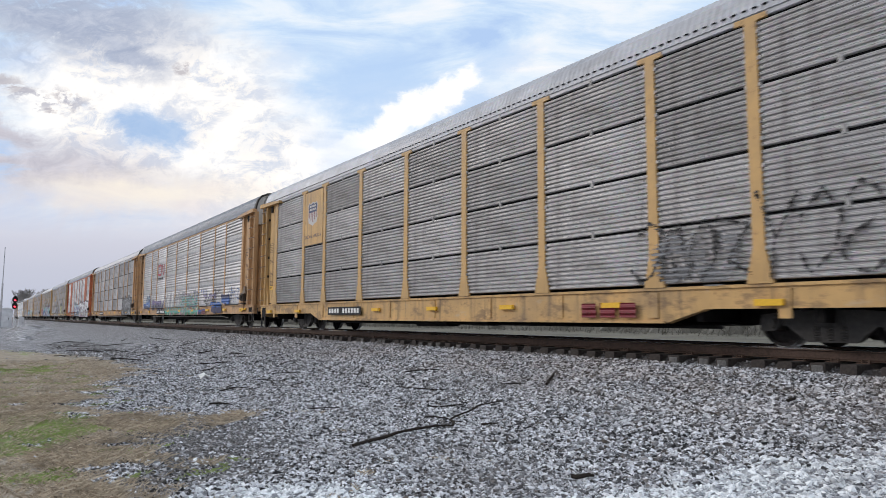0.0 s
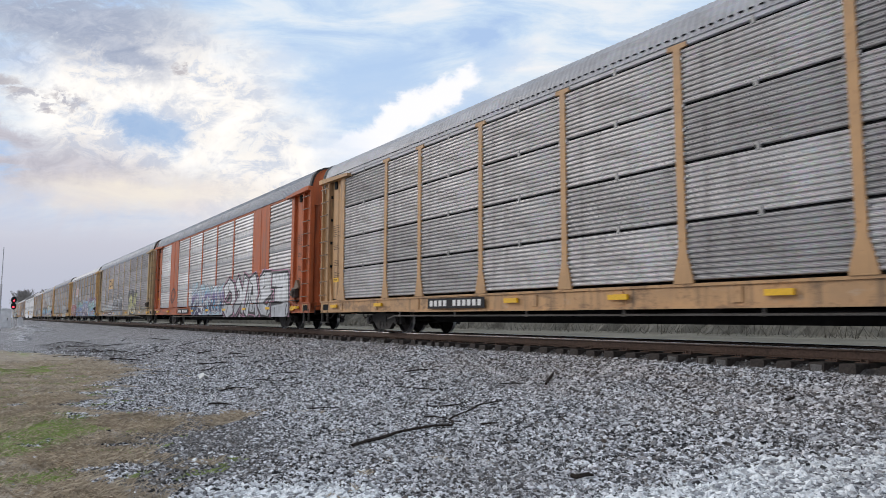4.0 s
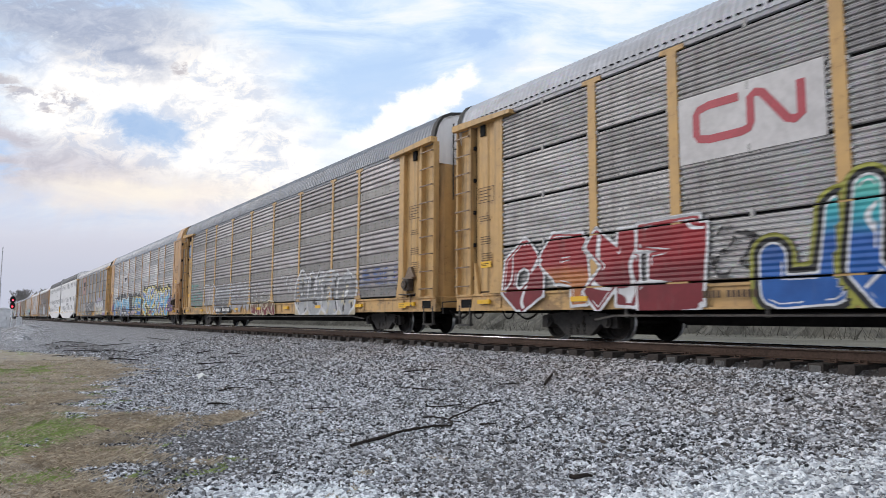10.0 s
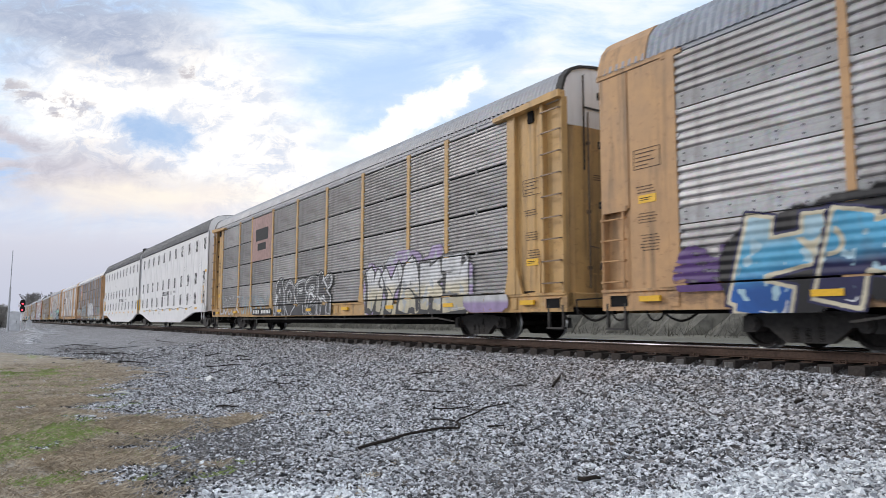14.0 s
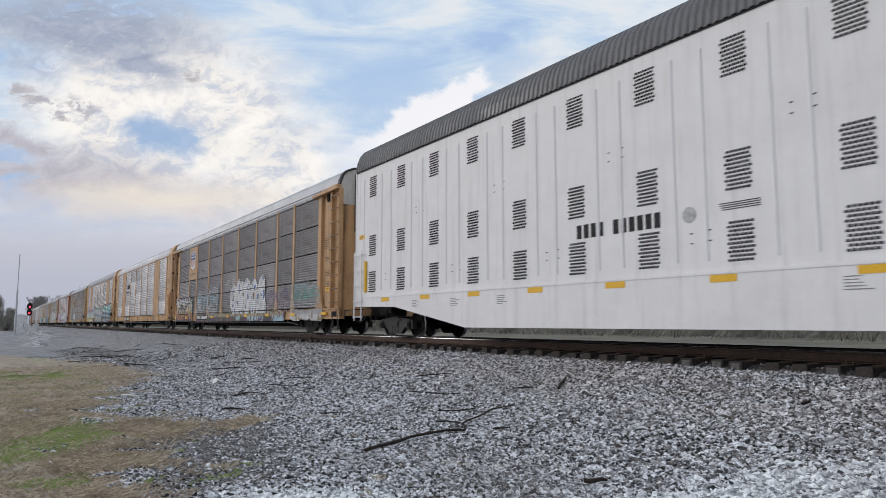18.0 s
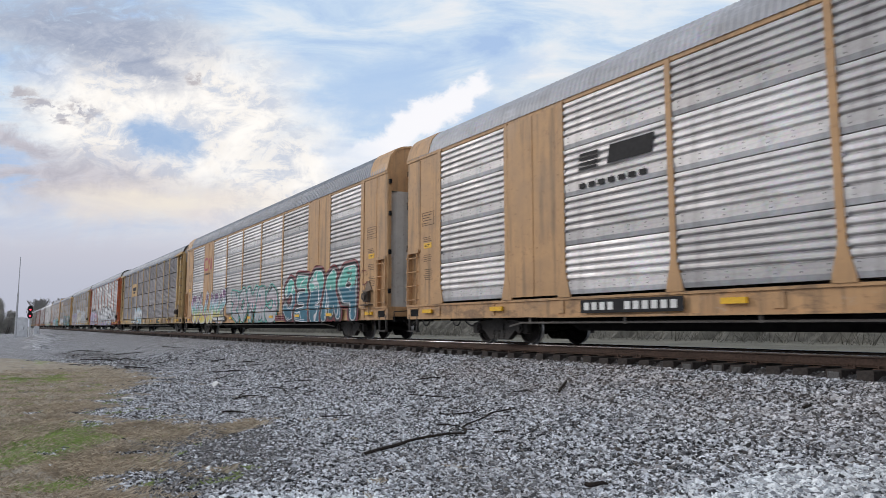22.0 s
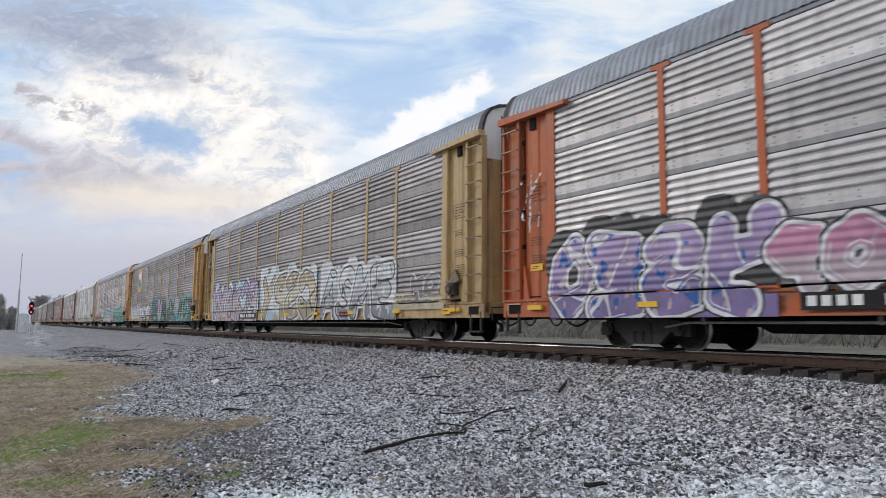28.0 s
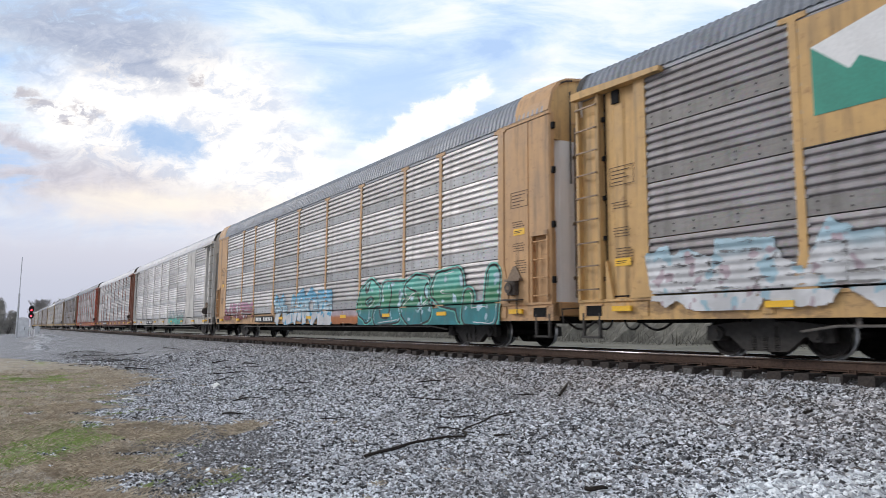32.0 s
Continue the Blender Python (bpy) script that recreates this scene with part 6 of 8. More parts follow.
    for k, g in enumerate(pieces):
        graffiti(car, *g[:-1], rows=(z0, h, 0.03 if kind == "fine" else 0.008, 11 if kind == "fine" else 7), depth=0.063 + 0.0015 * k, **g[-1])
    return car


def white_unit(front):
    """One half of the white two-unit car; the halves share a black bellows between them."""
    L, ea, cr = 20.9, 5.44, 6.42
    w = paint("white")
    car = thing("white_autorack_unit", "white smooth-sided covered car unit with louvred vents", "rail car", "cars of the train")
    zs = 1.25
    side = MB().prism([(-L / 2, zs), (-L / 2, ea), (L / 2, ea), (L / 2, zs)], 0.0, 0.06, "y")
    part("side_wall", side.mesh("side_wall", w), car, "smooth white painted side", at=pose(0, -SIDE, 0))
    part("side_wall", side.mesh("side_wall", w), car, at=pose(0, SIDE - 0.06, 0))
    skirt = MB().prism([(-L / 2, zs - 0.004), (-L / 2, 0.96)] + ([(-L / 2 + 1.2, 0.88), (-L / 2 + 4.9, 0.31), (L / 2 - 6.2, 0.31), (L / 2 - 2.9, 0.90)] if front > 0 else [(-L / 2 + 2.8, 0.90), (-L / 2 + 6.5, 0.31), (L / 2 - 4.05, 0.31), (L / 2 - 2.0, 0.58), (L / 2 - 1.0, 0.93)]) + [(L / 2, 0.92), (L / 2, zs - 0.004)], -0.04, 0.08, "y")
    part("skirt", skirt.mesh("skirt", w), car, "deep white side skirt that drops between the trucks", at=pose(0, -SIDE, 0))
    part("skirt", skirt.mesh("skirt", w), car, at=pose(0, SIDE, 0, 0, 0, 180))
    part("floor_pan", MB().box(-L / 2 + 0.1, L / 2 - 0.1, -SIDE + 0.1, SIDE - 0.1, 0.95, 1.2).box(-L / 2 + 6.3, L / 2 - 6.3, -SIDE + 0.1, SIDE - 0.1, 0.36, 0.95).mesh("floor_pan", M_under), car)
    sec = [(SIDE + 0.03, ea), (1.54, ea + 0.28), (1.46, ea + 0.52), (1.30, ea + 0.72), (1.05, ea + 0.86), (0.6, cr - 0.04), (0.0, cr)]
    part("roof", roof_mesh(L, roof_metal("slate"), 0.16, sec, 0.03), car, "dark corrugated arched roof")
    part("eave_strip", MB().box(-L / 2, L / 2, -0.02, 0.0, ea - 0.03, ea + 0.015).mesh("eave_strip", M_plate), car, at=pose(0, -SIDE, 0))
    # louvred vents in three rows
    vent = MB()
    for i in range(10):   # staggered rows of short slots with pressed lips
        for j in range(6):
            x, z = -0.235 + j * 0.078 + 0.036 * (i % 2), i * 0.068
            vent.prism([(0.0, z), (-0.02, z + 0.014), (0.0, z + 0.042)], x, x + 0.05, "x")
    vent = vent.mesh("vent", M_plate)
    n = 11
    for i in range(n):
        x = -L / 2 + 1.24 + i * (1.862 if front < 0 else 1.89)
        for z in (4.47, 2.56, 1.40):
            tagged(part("vent", vent, car, "black louvred vent", at=pose(x, -SIDE - 0.004, z)), kind="stuff")
        for dx in (-0.62, 0.62):
            part("side_seam", shared("seam", lambda: MB().prism([(-0.035, 0.0), (0.0, -0.022), (0.035, 0.0)], 1.45, 5.1, "z").mesh("side_seam", paint("white"))), car, at=pose(x + dx, -SIDE - 0.001, 0))
    ledge = MB().box(-L / 2, L / 2, -0.05, -0.04, zs - 0.04, zs + 0.01)
    part("ledge", ledge.mesh("ledge", w), car, at=pose(0, -SIDE, 0))
    strip = shared("strip_w", lambda: MB().box(-0.25, 0.25, -0.006, 0.0, -0.06, 0.06).mesh("reflector_strip", M_yellow))
    for i in range(8):
        part("reflector_strip", strip, car, at=pose(-L / 2 + 2.2 + i * 2.35, -SIDE - 0.041, zs - 0.11))
    # lettering as bars, small stencils
    y = -SIDE - 0.003
    b = MB()
    for i in range(11):
        if i != 4:
            b.box(0.1 + i * 0.2, 0.24 + i * 0.2, y - 0.002, y, 2.12, 2.40)
    for i in range(4):
        b.box(3.45 + 0.02 * i, 4.2, y - 0.002, y, 2.35 - i * 0.035, 2.365 - i * 0.035)
    b.rod((2.86, y, 2.26), (2.86, y - 0.004, 2.26), 0.14, 16, 1)
    part("stencil_bars", b.mesh("stencil_bars", M_plate, m_plain("faded_disc", (0.5, 0.5, 0.5))), car, "rows of black painted bars", at=pose(-1.75 if front > 0 else 0.0, 0, 0))
    if front > 0:   # a thin dark rod draws the wavy crack line along the ledge
        b, last = MB(), None
        for i in range(60):
            x = -8.0 + i * 0.26
            q = (x, -0.055, 1.20 + 0.05 * math.sin(x * 1.9) + 0.03 * math.sin(x * 4.3 + 1))
            if last:
                b.rod(last, q, 0.011, 4)
            last = q
        part("loose_cable", b.mesh("loose_cable", M_plate), car, "thin dark cable that sags along the ledge", at=pose(0, -SIDE, 0))
    b = MB()
    for i in range(10):   # small dark dots in groups between the vents
        x, z = -L / 2 + 2.1 + i * 1.87, (1.75, 3.55)[i % 2]
        for dx, dz in ((0, 0), (0, 0.17), (0.36, 0.02), (0.36, 0.2)):
            b.box(x + dx, x + dx + 0.055, -0.004, 0.0, z + dz, z + dz + 0.022)
    tagged(part("vent_hole", b.mesh("vent_hole", M_plate), car, at=pose(0, -SIDE, 0)), kind="stuff")
    b = MB()
    rng = random.Random(8)
    for x in (-6.6, -4.6, -2.6, 5.4):
        for i in range(5):
            b.box(x, x + rng.uniform(0.2, 0.42), -0.044, -0.04, 1.05 - i * 0.045, 1.066 - i * 0.045)
    part("stencil_block", b.mesh("stencil_block", m_plain("stencil_grey", (0.25, 0.25, 0.25))), car, at=pose(0, -SIDE, 0))
    for sx, rz in ((1, 0), (-1, 180)):
        out = [(-y2, z) for y2, z in sec] + [(y2, z) for y2, z in reversed(sec[:-1])]
        e = MB().prism([(-SIDE, 0.95)] + out + [(SIDE, 0.95)], -0.06, 0.0, "x")
        part("end_wall", e.mesh("end_wall", w), car, at=pose(sx * (L / 2), 0, 0, 0, 0, rz))
        outer = sx == front
        if outer:
            part("ladder", ladder_mesh(0.5, 2.75, w, 0.52, 5), car, "white step ladder", at=pose(sx * (L / 2 - 0.36), -SIDE - 0.03, 0))
            part("notice_plate", notice_mesh("yellow"), car, "yellow notice plate", at=pose(sx * (L / 2 - 0.45) - 0.17, -SIDE - 0.002, 3.15))
        part("grab_strip", MB().box(-0.05, 0.05, -0.07, 0.0, 1.4 if outer else 1.0, 2.4 if outer else 2.1, 0.01).mesh("grab_strip", M_yellow), car, "yellow edge strip", at=pose(sx * (L / 2 - (0.82 if outer else 0.06)), -SIDE, 0))
    if front > 0:
        add_truck(car, L / 2 - 1.9)
        part("coupler", coupler_mesh(), car, at=pose(L / 2 + 0.0, 0, 0))
        folds = []
        for i in range(5):
            x = -L / 2 - 0.02 - i * 0.16
            folds += [(x, -SIDE + 0.12), (x - 0.07, -SIDE + 0.12), (x - 0.10, -SIDE + 0.2), (x - 0.14, -SIDE + 0.2)]
        bel = MB().prism(folds + [(p, SIDE - 0.12) for p, _ in folds[::-1]], 0.95, cr - 0.14, "z")
        part("bellows", bel.mesh("bellows", M_black), car, "black rubber bellows between the two units")
        add_truck(car, -L / 2 - 0.45)
    else:
        add_truck(car, -L / 2 + 1.9)
        part("coupler", coupler_mesh(), car, at=pose(-L / 2, 0, 0, 0, 0, 180))
    return car


FAR = {"paint": "brown", "metal": "grey", "roof": "dark", "label": "weathered brown autorack car with grey ribbed screens"}
DOORS = ((-9.2, -7.2), (7.2, 9.2))
M_emblem_red = m_plain("emblem_red", (0.40, 0.05, 0.07), 0.5, 0, 20, 0.2)
M_board_white = m_plain("board_white", (0.55, 0.53, 0.53), 0.5, 0, 6, 0.15)
def scrawl(x0, x1, z0, z1, glyphs, seed, color, label, bold=0.05, worn=0.5):
    """Thin writing of one stroke's width, as a piece for the list below."""
    return (x0, x1, z0, z1, glyphs, seed, label, {"fill": (color,), "bold": 0.015 + 0.9 * bold, "worn": 0.15 + 0.7 * worn, "lean": 0.3, "step": 0.035})


# what is sprayed on each car of the train: extent on the side, shapes, seed, label, colours
PIECES = {
    0: [scrawl(6.9, 9.2, 1.05, 2.2, "oaqz", 5, "black", "thin black sprayed loops", 0.07, 0.3), scrawl(9.3, 11.8, 1.05, 2.4, "yqwk", 19, "black", "thin black sprayed loops", 0.05, 0.4), (7.3, 9.0, 1.0, 1.9, "qc", 6, "faded grey sprayed patch", {"fill": ("grey",), "worn": 0.75})],
    1: [(-4.5, 4.4, 0.62, 2.0, "yhcqzafkn", 11, "faded pastel sprayed piece", {"fill": ("mint", "silver", "silver"), "flecks": ("pink", "cream", "grey"), "bands": ((0.03, "charcoal"),), "worn": 0.55, "bold": 0.17}),
        (-4.3, 4.4, 0.60, 0.99, "zkwyakzhzkw", 15, "green, pink and cream sprayed strokes on the sill", {"fill": ("green", "mint", "sand"), "flecks": ("pink", "cream", "dusty"), "worn": 0.35, "bold": 0.2, "lean": 0.4}), (0.2, 4.3, 1.05, 1.9, "nkac", 14, "mint and pink sprayed shapes", {"fill": ("mint", "mint", "silver"), "flecks": ("pink", "lime"), "bands": ((0.04, "violet"),), "worn": 0.6, "bold": 0.2, "lean": 0.3}),
        (4.5, 6.0, 0.62, 0.9, "wz", 16, "navy sprayed wave on the sill", {"fill": ("navy", "blue"), "bold": 0.11, "lean": 0.4}), (5.5, 8.0, 1.1, 1.75, "zaw", 17, "dark grey sprayed wave", {"fill": ("charcoal", "violet"), "worn": 0.5, "bold": 0.12, "lean": 0.4}),
        (7.0, 9.0, 0.66, 1.3, "zw", 18, "blue sprayed wave over the post", {"fill": ("navy", "cobalt"), "bold": 0.15}), (8.9, 10.4, 1.1, 1.66, "zw", 19, "blue sprayed wave over the post", {"fill": ("blue", "navy")}),
        scrawl(10.2, 11.9, 1.2, 1.95, "ctkz", 20, "blue", "thin blue scrawl", 0.09), scrawl(4.7, 6.5, 1.65, 1.98, "hyazt", 21, "blue", "thin blue scrawl", 0.06), scrawl(7.5, 8.6, 1.5, 2.0, "zkt", 22, "navy", "thin dark scrawl", 0.08),
        (-11.4, -8.9, 1.0, 1.5, "zc", 23, "dark blue sprayed wave", {"fill": ("navy", "blue"), "worn": 0.3, "bold": 0.16}), (-10.4, -8.95, 1.2, 2.05, "ow", 29, "dark blue sprayed wave crest", {"fill": ("blue", "navy"), "bands": ((0.03, "ice"),), "worn": 0.25, "bold": 0.26}), (-8.3, -4.5, 0.95, 1.68, "wzwc", 24, "dark purple sprayed waves", {"fill": ("navy", "violet"), "worn": 0.35})],
    2: [(7.1, 11.5, 0.66, 2.05, "zqpwoy", 21, "dark grey sprayed piece with fine silver lines", {"fill": ("charcoal",), "bands": ((0.035, "silver"), (0.12, "charcoal")), "cloud": ("charcoal",), "base": ("charcoal", 1.0), "bold": 0.16, "worn": 0.05}), scrawl(10.3, 11.4, 0.68, 0.9, "zkwo", 25, "white", "small white scrawl on the sill", 0.1)],
    3: [(-3.3, 3.3, 0.60, 2.15, "qcoay", 32, "navy, lilac and white sprayed piece", {"fill": ("navy", "navy", "violet", "ice"), "flecks": ("white", "sky"), "bands": ((0.05, "white"), (0.08, "navy")), "cloud": ("ice", "silver"), "base": ("navy", 1.1), "worn": 0.15, "bold": 0.24, "lean": 0.35, "block": True}),
        (3.1, 11.7, 0.50, 2.50, "ofawe", 31, "large white sprayed shapes with black shadow and pink tops", {"fill": ("silver", "white", "white"), "flecks": ("silver",), "bands": ((0.11, "black"), (0.15, "pink")), "shadow": (0.14, -0.12, "black"), "base": ("silver", 0.95), "bold": 0.21, "worn": 0.0, "block": True}),
        scrawl(-8.7, -7.5, 1.3, 2.4, "q", 9, "black", "thin black scrawled ring", 0.04, 0.1), scrawl(-8.55, -7.65, 1.5, 2.2, "wo", 8, "black", "thin black scribble inside the ring", 0.06, 0.1)],
    4: [(4.4, 7.7, 0.68, 2.4, "qnhc", 41, "lime yellow sprayed shapes outlined in black", {"fill": ("cream", "lime", "lime"), "flecks": ("cream", "olive"), "bands": ((0.10, "black"),), "cloud": ("charcoal",), "bold": 0.25, "worn": 0.05, "lean": 0.35}),
        (7.8, 11.9, 0.70, 1.95, "ezhf", 42, "washed out brown and cream sprayed patch", {"fill": ("sand", "dusty"), "flecks": ("brown", "silver"), "bands": ((0.04, "cream"),), "base": ("dusty", 0.95), "worn": 0.7, "block": True}),
(-4.1, 1.4, 0.66, 2.15, "qow", 43, "worn grey and white outlined sprayed rings", {"fill": ("grey", "charcoal", "grey"), "flecks": ("silver",), "bands": ((0.10, "white"), (0.16, "grey")), "worn": 0.42, "bold": 0.22}),
        scrawl(1.8, 4.3, 1.15, 2.0, "zkawo", 45, "silver", "faint pale scrawl", 0.07, 0.7), (-7.0, -4.2, 0.98, 1.66, "ena", 46, "washed white sprayed shapes", {"fill": ("silver", "white"), "flecks": ("ice",), "bands": ((0.05, "white"),), "worn": 0.5, "bold": 0.22, "block": True}),
        (-10.7, -7.1, 0.98, 1.70, "zcna", 47, "washed white sprayed shapes", {"fill": ("white", "silver"), "flecks": ("cream",), "worn": 0.5, "bold": 0.22}), (-10.7, -4.1, 0.62, 0.96, "zozczo", 48, "pink and brown sprayed sill", {"fill": ("dusty", "brown"), "flecks": ("white", "sand"), "worn": 0.8, "bold": 0.24})],
    5: [(-11.85, -6.65, 0.62, 2.2, "qpfe", 51, "red and orange sprayed shapes edged in white", {"fill": ("maroon", "red"), "alt": ("orange", "red"), "alts": (1,), "bands": ((0.06, "white"),), "bold": 0.25, "worn": 0.0, "block": True}), scrawl(-6.4, -5.6, 1.1, 1.95, "wz", 55, "black", "small black and silver scrawl", 0.09, 0.2),
        (0.85, 5.95, 0.62, 2.55, "afyej", 53, "dark blue sprayed shapes with white sides", {"fill": ("navy", "navy", "cobalt", "sky"), "bands": ((0.045, "white"), (0.11, "plum")), "shadow": (0.16, -0.05, "white"), "base": ("navy", 1.1), "bold": 0.21, "worn": 0.0, "block": True}),
        (-5.55, 0.9, 0.62, 2.42, "hcfaw", 52, "blue and aqua sprayed shapes with white and black edges", {"fill": ("cobalt", "cobalt", "blue", "aqua", "mint"), "bands": ((0.035, "white"), (0.12, "black"), (0.18, "olive")), "bold": 0.20, "worn": 0.0}),
        (5.8, 6.85, 0.66, 1.6, "z", 56, "white sprayed arrow", {"fill": ("white",), "bands": ((0.08, "navy"),), "base": ("plum", 0.98), "bold": 0.12, "worn": 0.0, "block": True}),
        (6.75, 12.7, 0.62, 2.4, "oywpc", 54, "pale blue and mint sprayed shapes on purple", {"fill": ("sky", "sky", "mint", "ice"), "flecks": ("lime", "maroon", "aqua"), "bands": ((0.035, "white"), (0.13, "navy")), "cloud": ("purple", "pink"), "base": ("sky", 0.98), "bold": 0.22, "worn": 0.0})],
    6: [(-11.8, -9.4, 1.0, 2.0, "nqe", 64, "faint mint green sprayed patch", {"fill": ("mint",), "flecks": ("silver",), "worn": 0.85}), scrawl(-11.8, -10.0, 1.95, 2.3, "zwkz", 60, "mint", "thin mint scrawl", 0.09), (-9.05, -6.7, 0.64, 2.25, "pq", 63, "white outlined bubble shapes", {"fill": None, "bands": ((0.055, "white"),), "bold": 0.30, "worn": 0.1}),
        (-6.85, -4.2, 0.64, 2.15, "qy", 65, "white outlined washed shapes", {"fill": ("grey", "silver"), "bands": ((0.07, "white"),), "worn": 0.55, "bold": 0.28}), (-4.2, -1.3, 0.72, 2.2, "aqn", 66, "white washed sprayed patch", {"fill": ("silver", "white"), "flecks": ("grey", "dusty"), "worn": 0.65, "bold": 0.26}),
        scrawl(-1.1, 1.7, 1.1, 2.0, "zawy", 67, "white", "faint white scrawl", 0.06, 0.65), (-1.1, 1.85, 0.58, 1.15, "zcoz", 62, "red-brown and cream sprayed sill", {"fill": ("maroon", "brown"), "bands": ((0.05, "cream"),), "flecks": ("cream",), "bold": 0.24, "worn": 0.2}), scrawl(2.2, 3.8, 1.45, 2.15, "hqkz", 68, "white", "white looping scrawl", 0.06, 0.3),
        (4.2, 9.2, 0.58, 2.15, "qcoq", 61, "pale blue-grey sprayed shapes with a white edge", {"fill": ("silver", "grey", "silver"), "flecks": ("cream", "charcoal"), "bands": ((0.10, "white"),), "base": ("cream", 0.95), "worn": 0.42, "bold": 0.30}), (9.5, 11.9, 1.15, 2.1, "apc", 69, "faint blue sprayed shapes", {"fill": ("grey", "cobalt", "blue"), "flecks": ("lilac",), "worn": 0.9, "bold": 0.24})],
    7: [(-12.0, -10.7, 0.95, 1.7, "c", 75, "purple sprayed patch", {"fill": ("purple",), "worn": 0.4, "bold": 0.34}), (-3.9, -1.6, 0.60, 2.1, "qw", 76, "black sprayed cloud", {"fill": ("black",), "flecks": ("charcoal",), "bold": 0.36, "worn": 0.05, "cloud": ("black",)}),
        (-11.0, -3.1, 0.58, 2.2, "tkyna", 71, "blue sprayed shapes edged in pale yellow", {"fill": ("cobalt", "sky", "ice"), "alt": ("navy", "sky"), "alts": (1, 3), "bands": ((0.06, "cream"), (0.10, "navy")), "cloud": ("black",), "flecks": ("ice",), "bold": 0.21, "worn": 0.0, "block": True}),
        (-1.7, 1.7, 0.62, 2.1, "cwe", 72, "blue sprayed shapes with yellow insides", {"fill": ("cobalt", "sky"), "bands": ((0.07, "yellow"), (0.16, "black")), "cloud": ("black",), "bold": 0.22, "worn": 0.0}), scrawl(-3.2, -0.6, 0.64, 1.0, "yhkew", 77, "dusty", "pale pink scrawl on the sill", 0.13, 0.2),
        (2.4, 11.3, 0.60, 2.5, "zpwnkt", 73, "large blue and yellow interlocking sprayed shapes", {"fill": ("sky", "sky", "cobalt"), "alt": ("cobalt", "sky", "ice"), "alts": (1, 3, 4), "flecks": ("ice", "navy", "pink"), "bands": ((0.035, "white"), (0.13, "yellow"), (0.20, "black")), "cloud": ("black", "yellow"), "bold": 0.2, "worn": 0.0, "lean": 0.3, "block": True}),
        (10.9, 12.2, 0.85, 1.85, "q", 74, "purple sprayed patch", {"fill": ("purple",), "flecks": ("cream",), "worn": 0.4, "bold": 0.4})],
    8: [(-3.75, 2.0, 0.66, 2.2, "aqpwk", 81, "black sprayed shapes with white lines", {"fill": ("charcoal",), "bands": ((0.045, "white"), (0.1, "charcoal")), "base": ("charcoal", 0.98), "bold": 0.2, "worn": 0.15}), (4.7, 10.3, 0.64, 2.2, "nyake", 82, "cream and white sprayed shapes with black edges", {"fill": ("cream", "white"), "flecks": ("silver",), "bands": ((0.06, "charcoal"),), "shadow": (-0.10, -0.10, "charcoal"), "cloud": ("lilac", "silver"), "base": ("cream", 0.92), "bold": 0.25, "worn": 0.12, "block": True}),
        (10.2, 11.9, 0.66, 1.12, "zo", 83, "lilac and white sprayed sill", {"fill": ("lilac", "white"), "worn": 0.4, "bold": 0.3}), scrawl(-12.0, -8.6, 0.7, 1.7, "hqwoz", 84, "white", "faint white scrawl", 0.06, 0.4), scrawl(-8.4, -4.6, 0.7, 1.6, "caqky", 85, "ice", "faint pale scrawl", 0.07, 0.65)],
    10: [(-6.7, 8.2, 0.54, 0.95, "ozcozwqzcozwc", 94, "dark and cream sprayed sill", {"fill": ("charcoal", "sand"), "alt": ("ice", "sand"), "alts": (7, 9, 10, 12), "flecks": ("brown", "plum"), "bands": ((0.05, "charcoal"), (0.09, "sand")), "bold": 0.2, "worn": 0.35, "lean": 0.4}), (0.45, 5.9, 0.90, 2.55, "qkwqa", 91, "white sprayed shapes", {"fill": ("white",), "flecks": ("cream", "cobalt"), "bands": ((0.06, "white"),), "worn": 0.2, "bold": 0.27}),
         (-6.75, -2.1, 0.90, 2.5, "ayqe", 95, "grey and mint sprayed shapes", {"fill": ("silver", "ice", "silver"), "flecks": ("cream",), "bands": ((0.05, "charcoal"), (0.09, "silver")), "worn": 0.45, "bold": 0.22}), (-12.5, -8.0, 0.56, 2.15, "zkywn", 93, "cream and dark sprayed shapes", {"fill": ("orange", "cream", "white"), "flecks": ("yellow", "navy", "charcoal"), "bands": ((0.05, "navy"),), "base": ("charcoal", 0.8), "bold": 0.21, "worn": 0.3, "block": True}), scrawl(-9.1, -7.6, 1.6, 2.0, "woq", 96, "black", "thin black scrawl", 0.07),
         (6.1, 8.9, 0.90, 1.95, "qza", 97, "faded purple and pink sprayed patch", {"fill": ("dusty", "violet"), "flecks": ("navy", "cream"), "worn": 0.75, "bold": 0.26}), (9.3, 12.2, 0.98, 2.1, "eaq", 92, "pale green sprayed patch", {"fill": ("silver", "mint", "ice"), "flecks": ("white",), "bands": ((0.05, "white"),), "worn": 0.75, "bold": 0.26}), (9.2, 12.4, 0.54, 0.98, "wcz", 98, "white sprayed sill", {"fill": ("white", "silver"), "flecks": ("sand",), "worn": 0.65, "bold": 0.26})],
    12: [(-3.1, 3.8, 0.62, 2.3, "zqyao", 102, "grey sprayed shapes with teal edges", {"fill": ("silver", "dusty", "silver"), "flecks": ("teal",), "bands": ((0.05, "black"), (0.11, "mint")), "bold": 0.25, "worn": 0.15}), (-12.0, -4.3, 0.61, 2.42, "pqhjaw", 103, "yellow, aqua and plum sprayed shapes edged in white", {"fill": ("yellow", "yellow", "mint", "ice", "plum", "plum"), "bands": ((0.06, "white"), (0.09, "charcoal")), "flecks": ("pink",), "bold": 0.22, "worn": 0.08, "lean": 0.45, "block": True}),
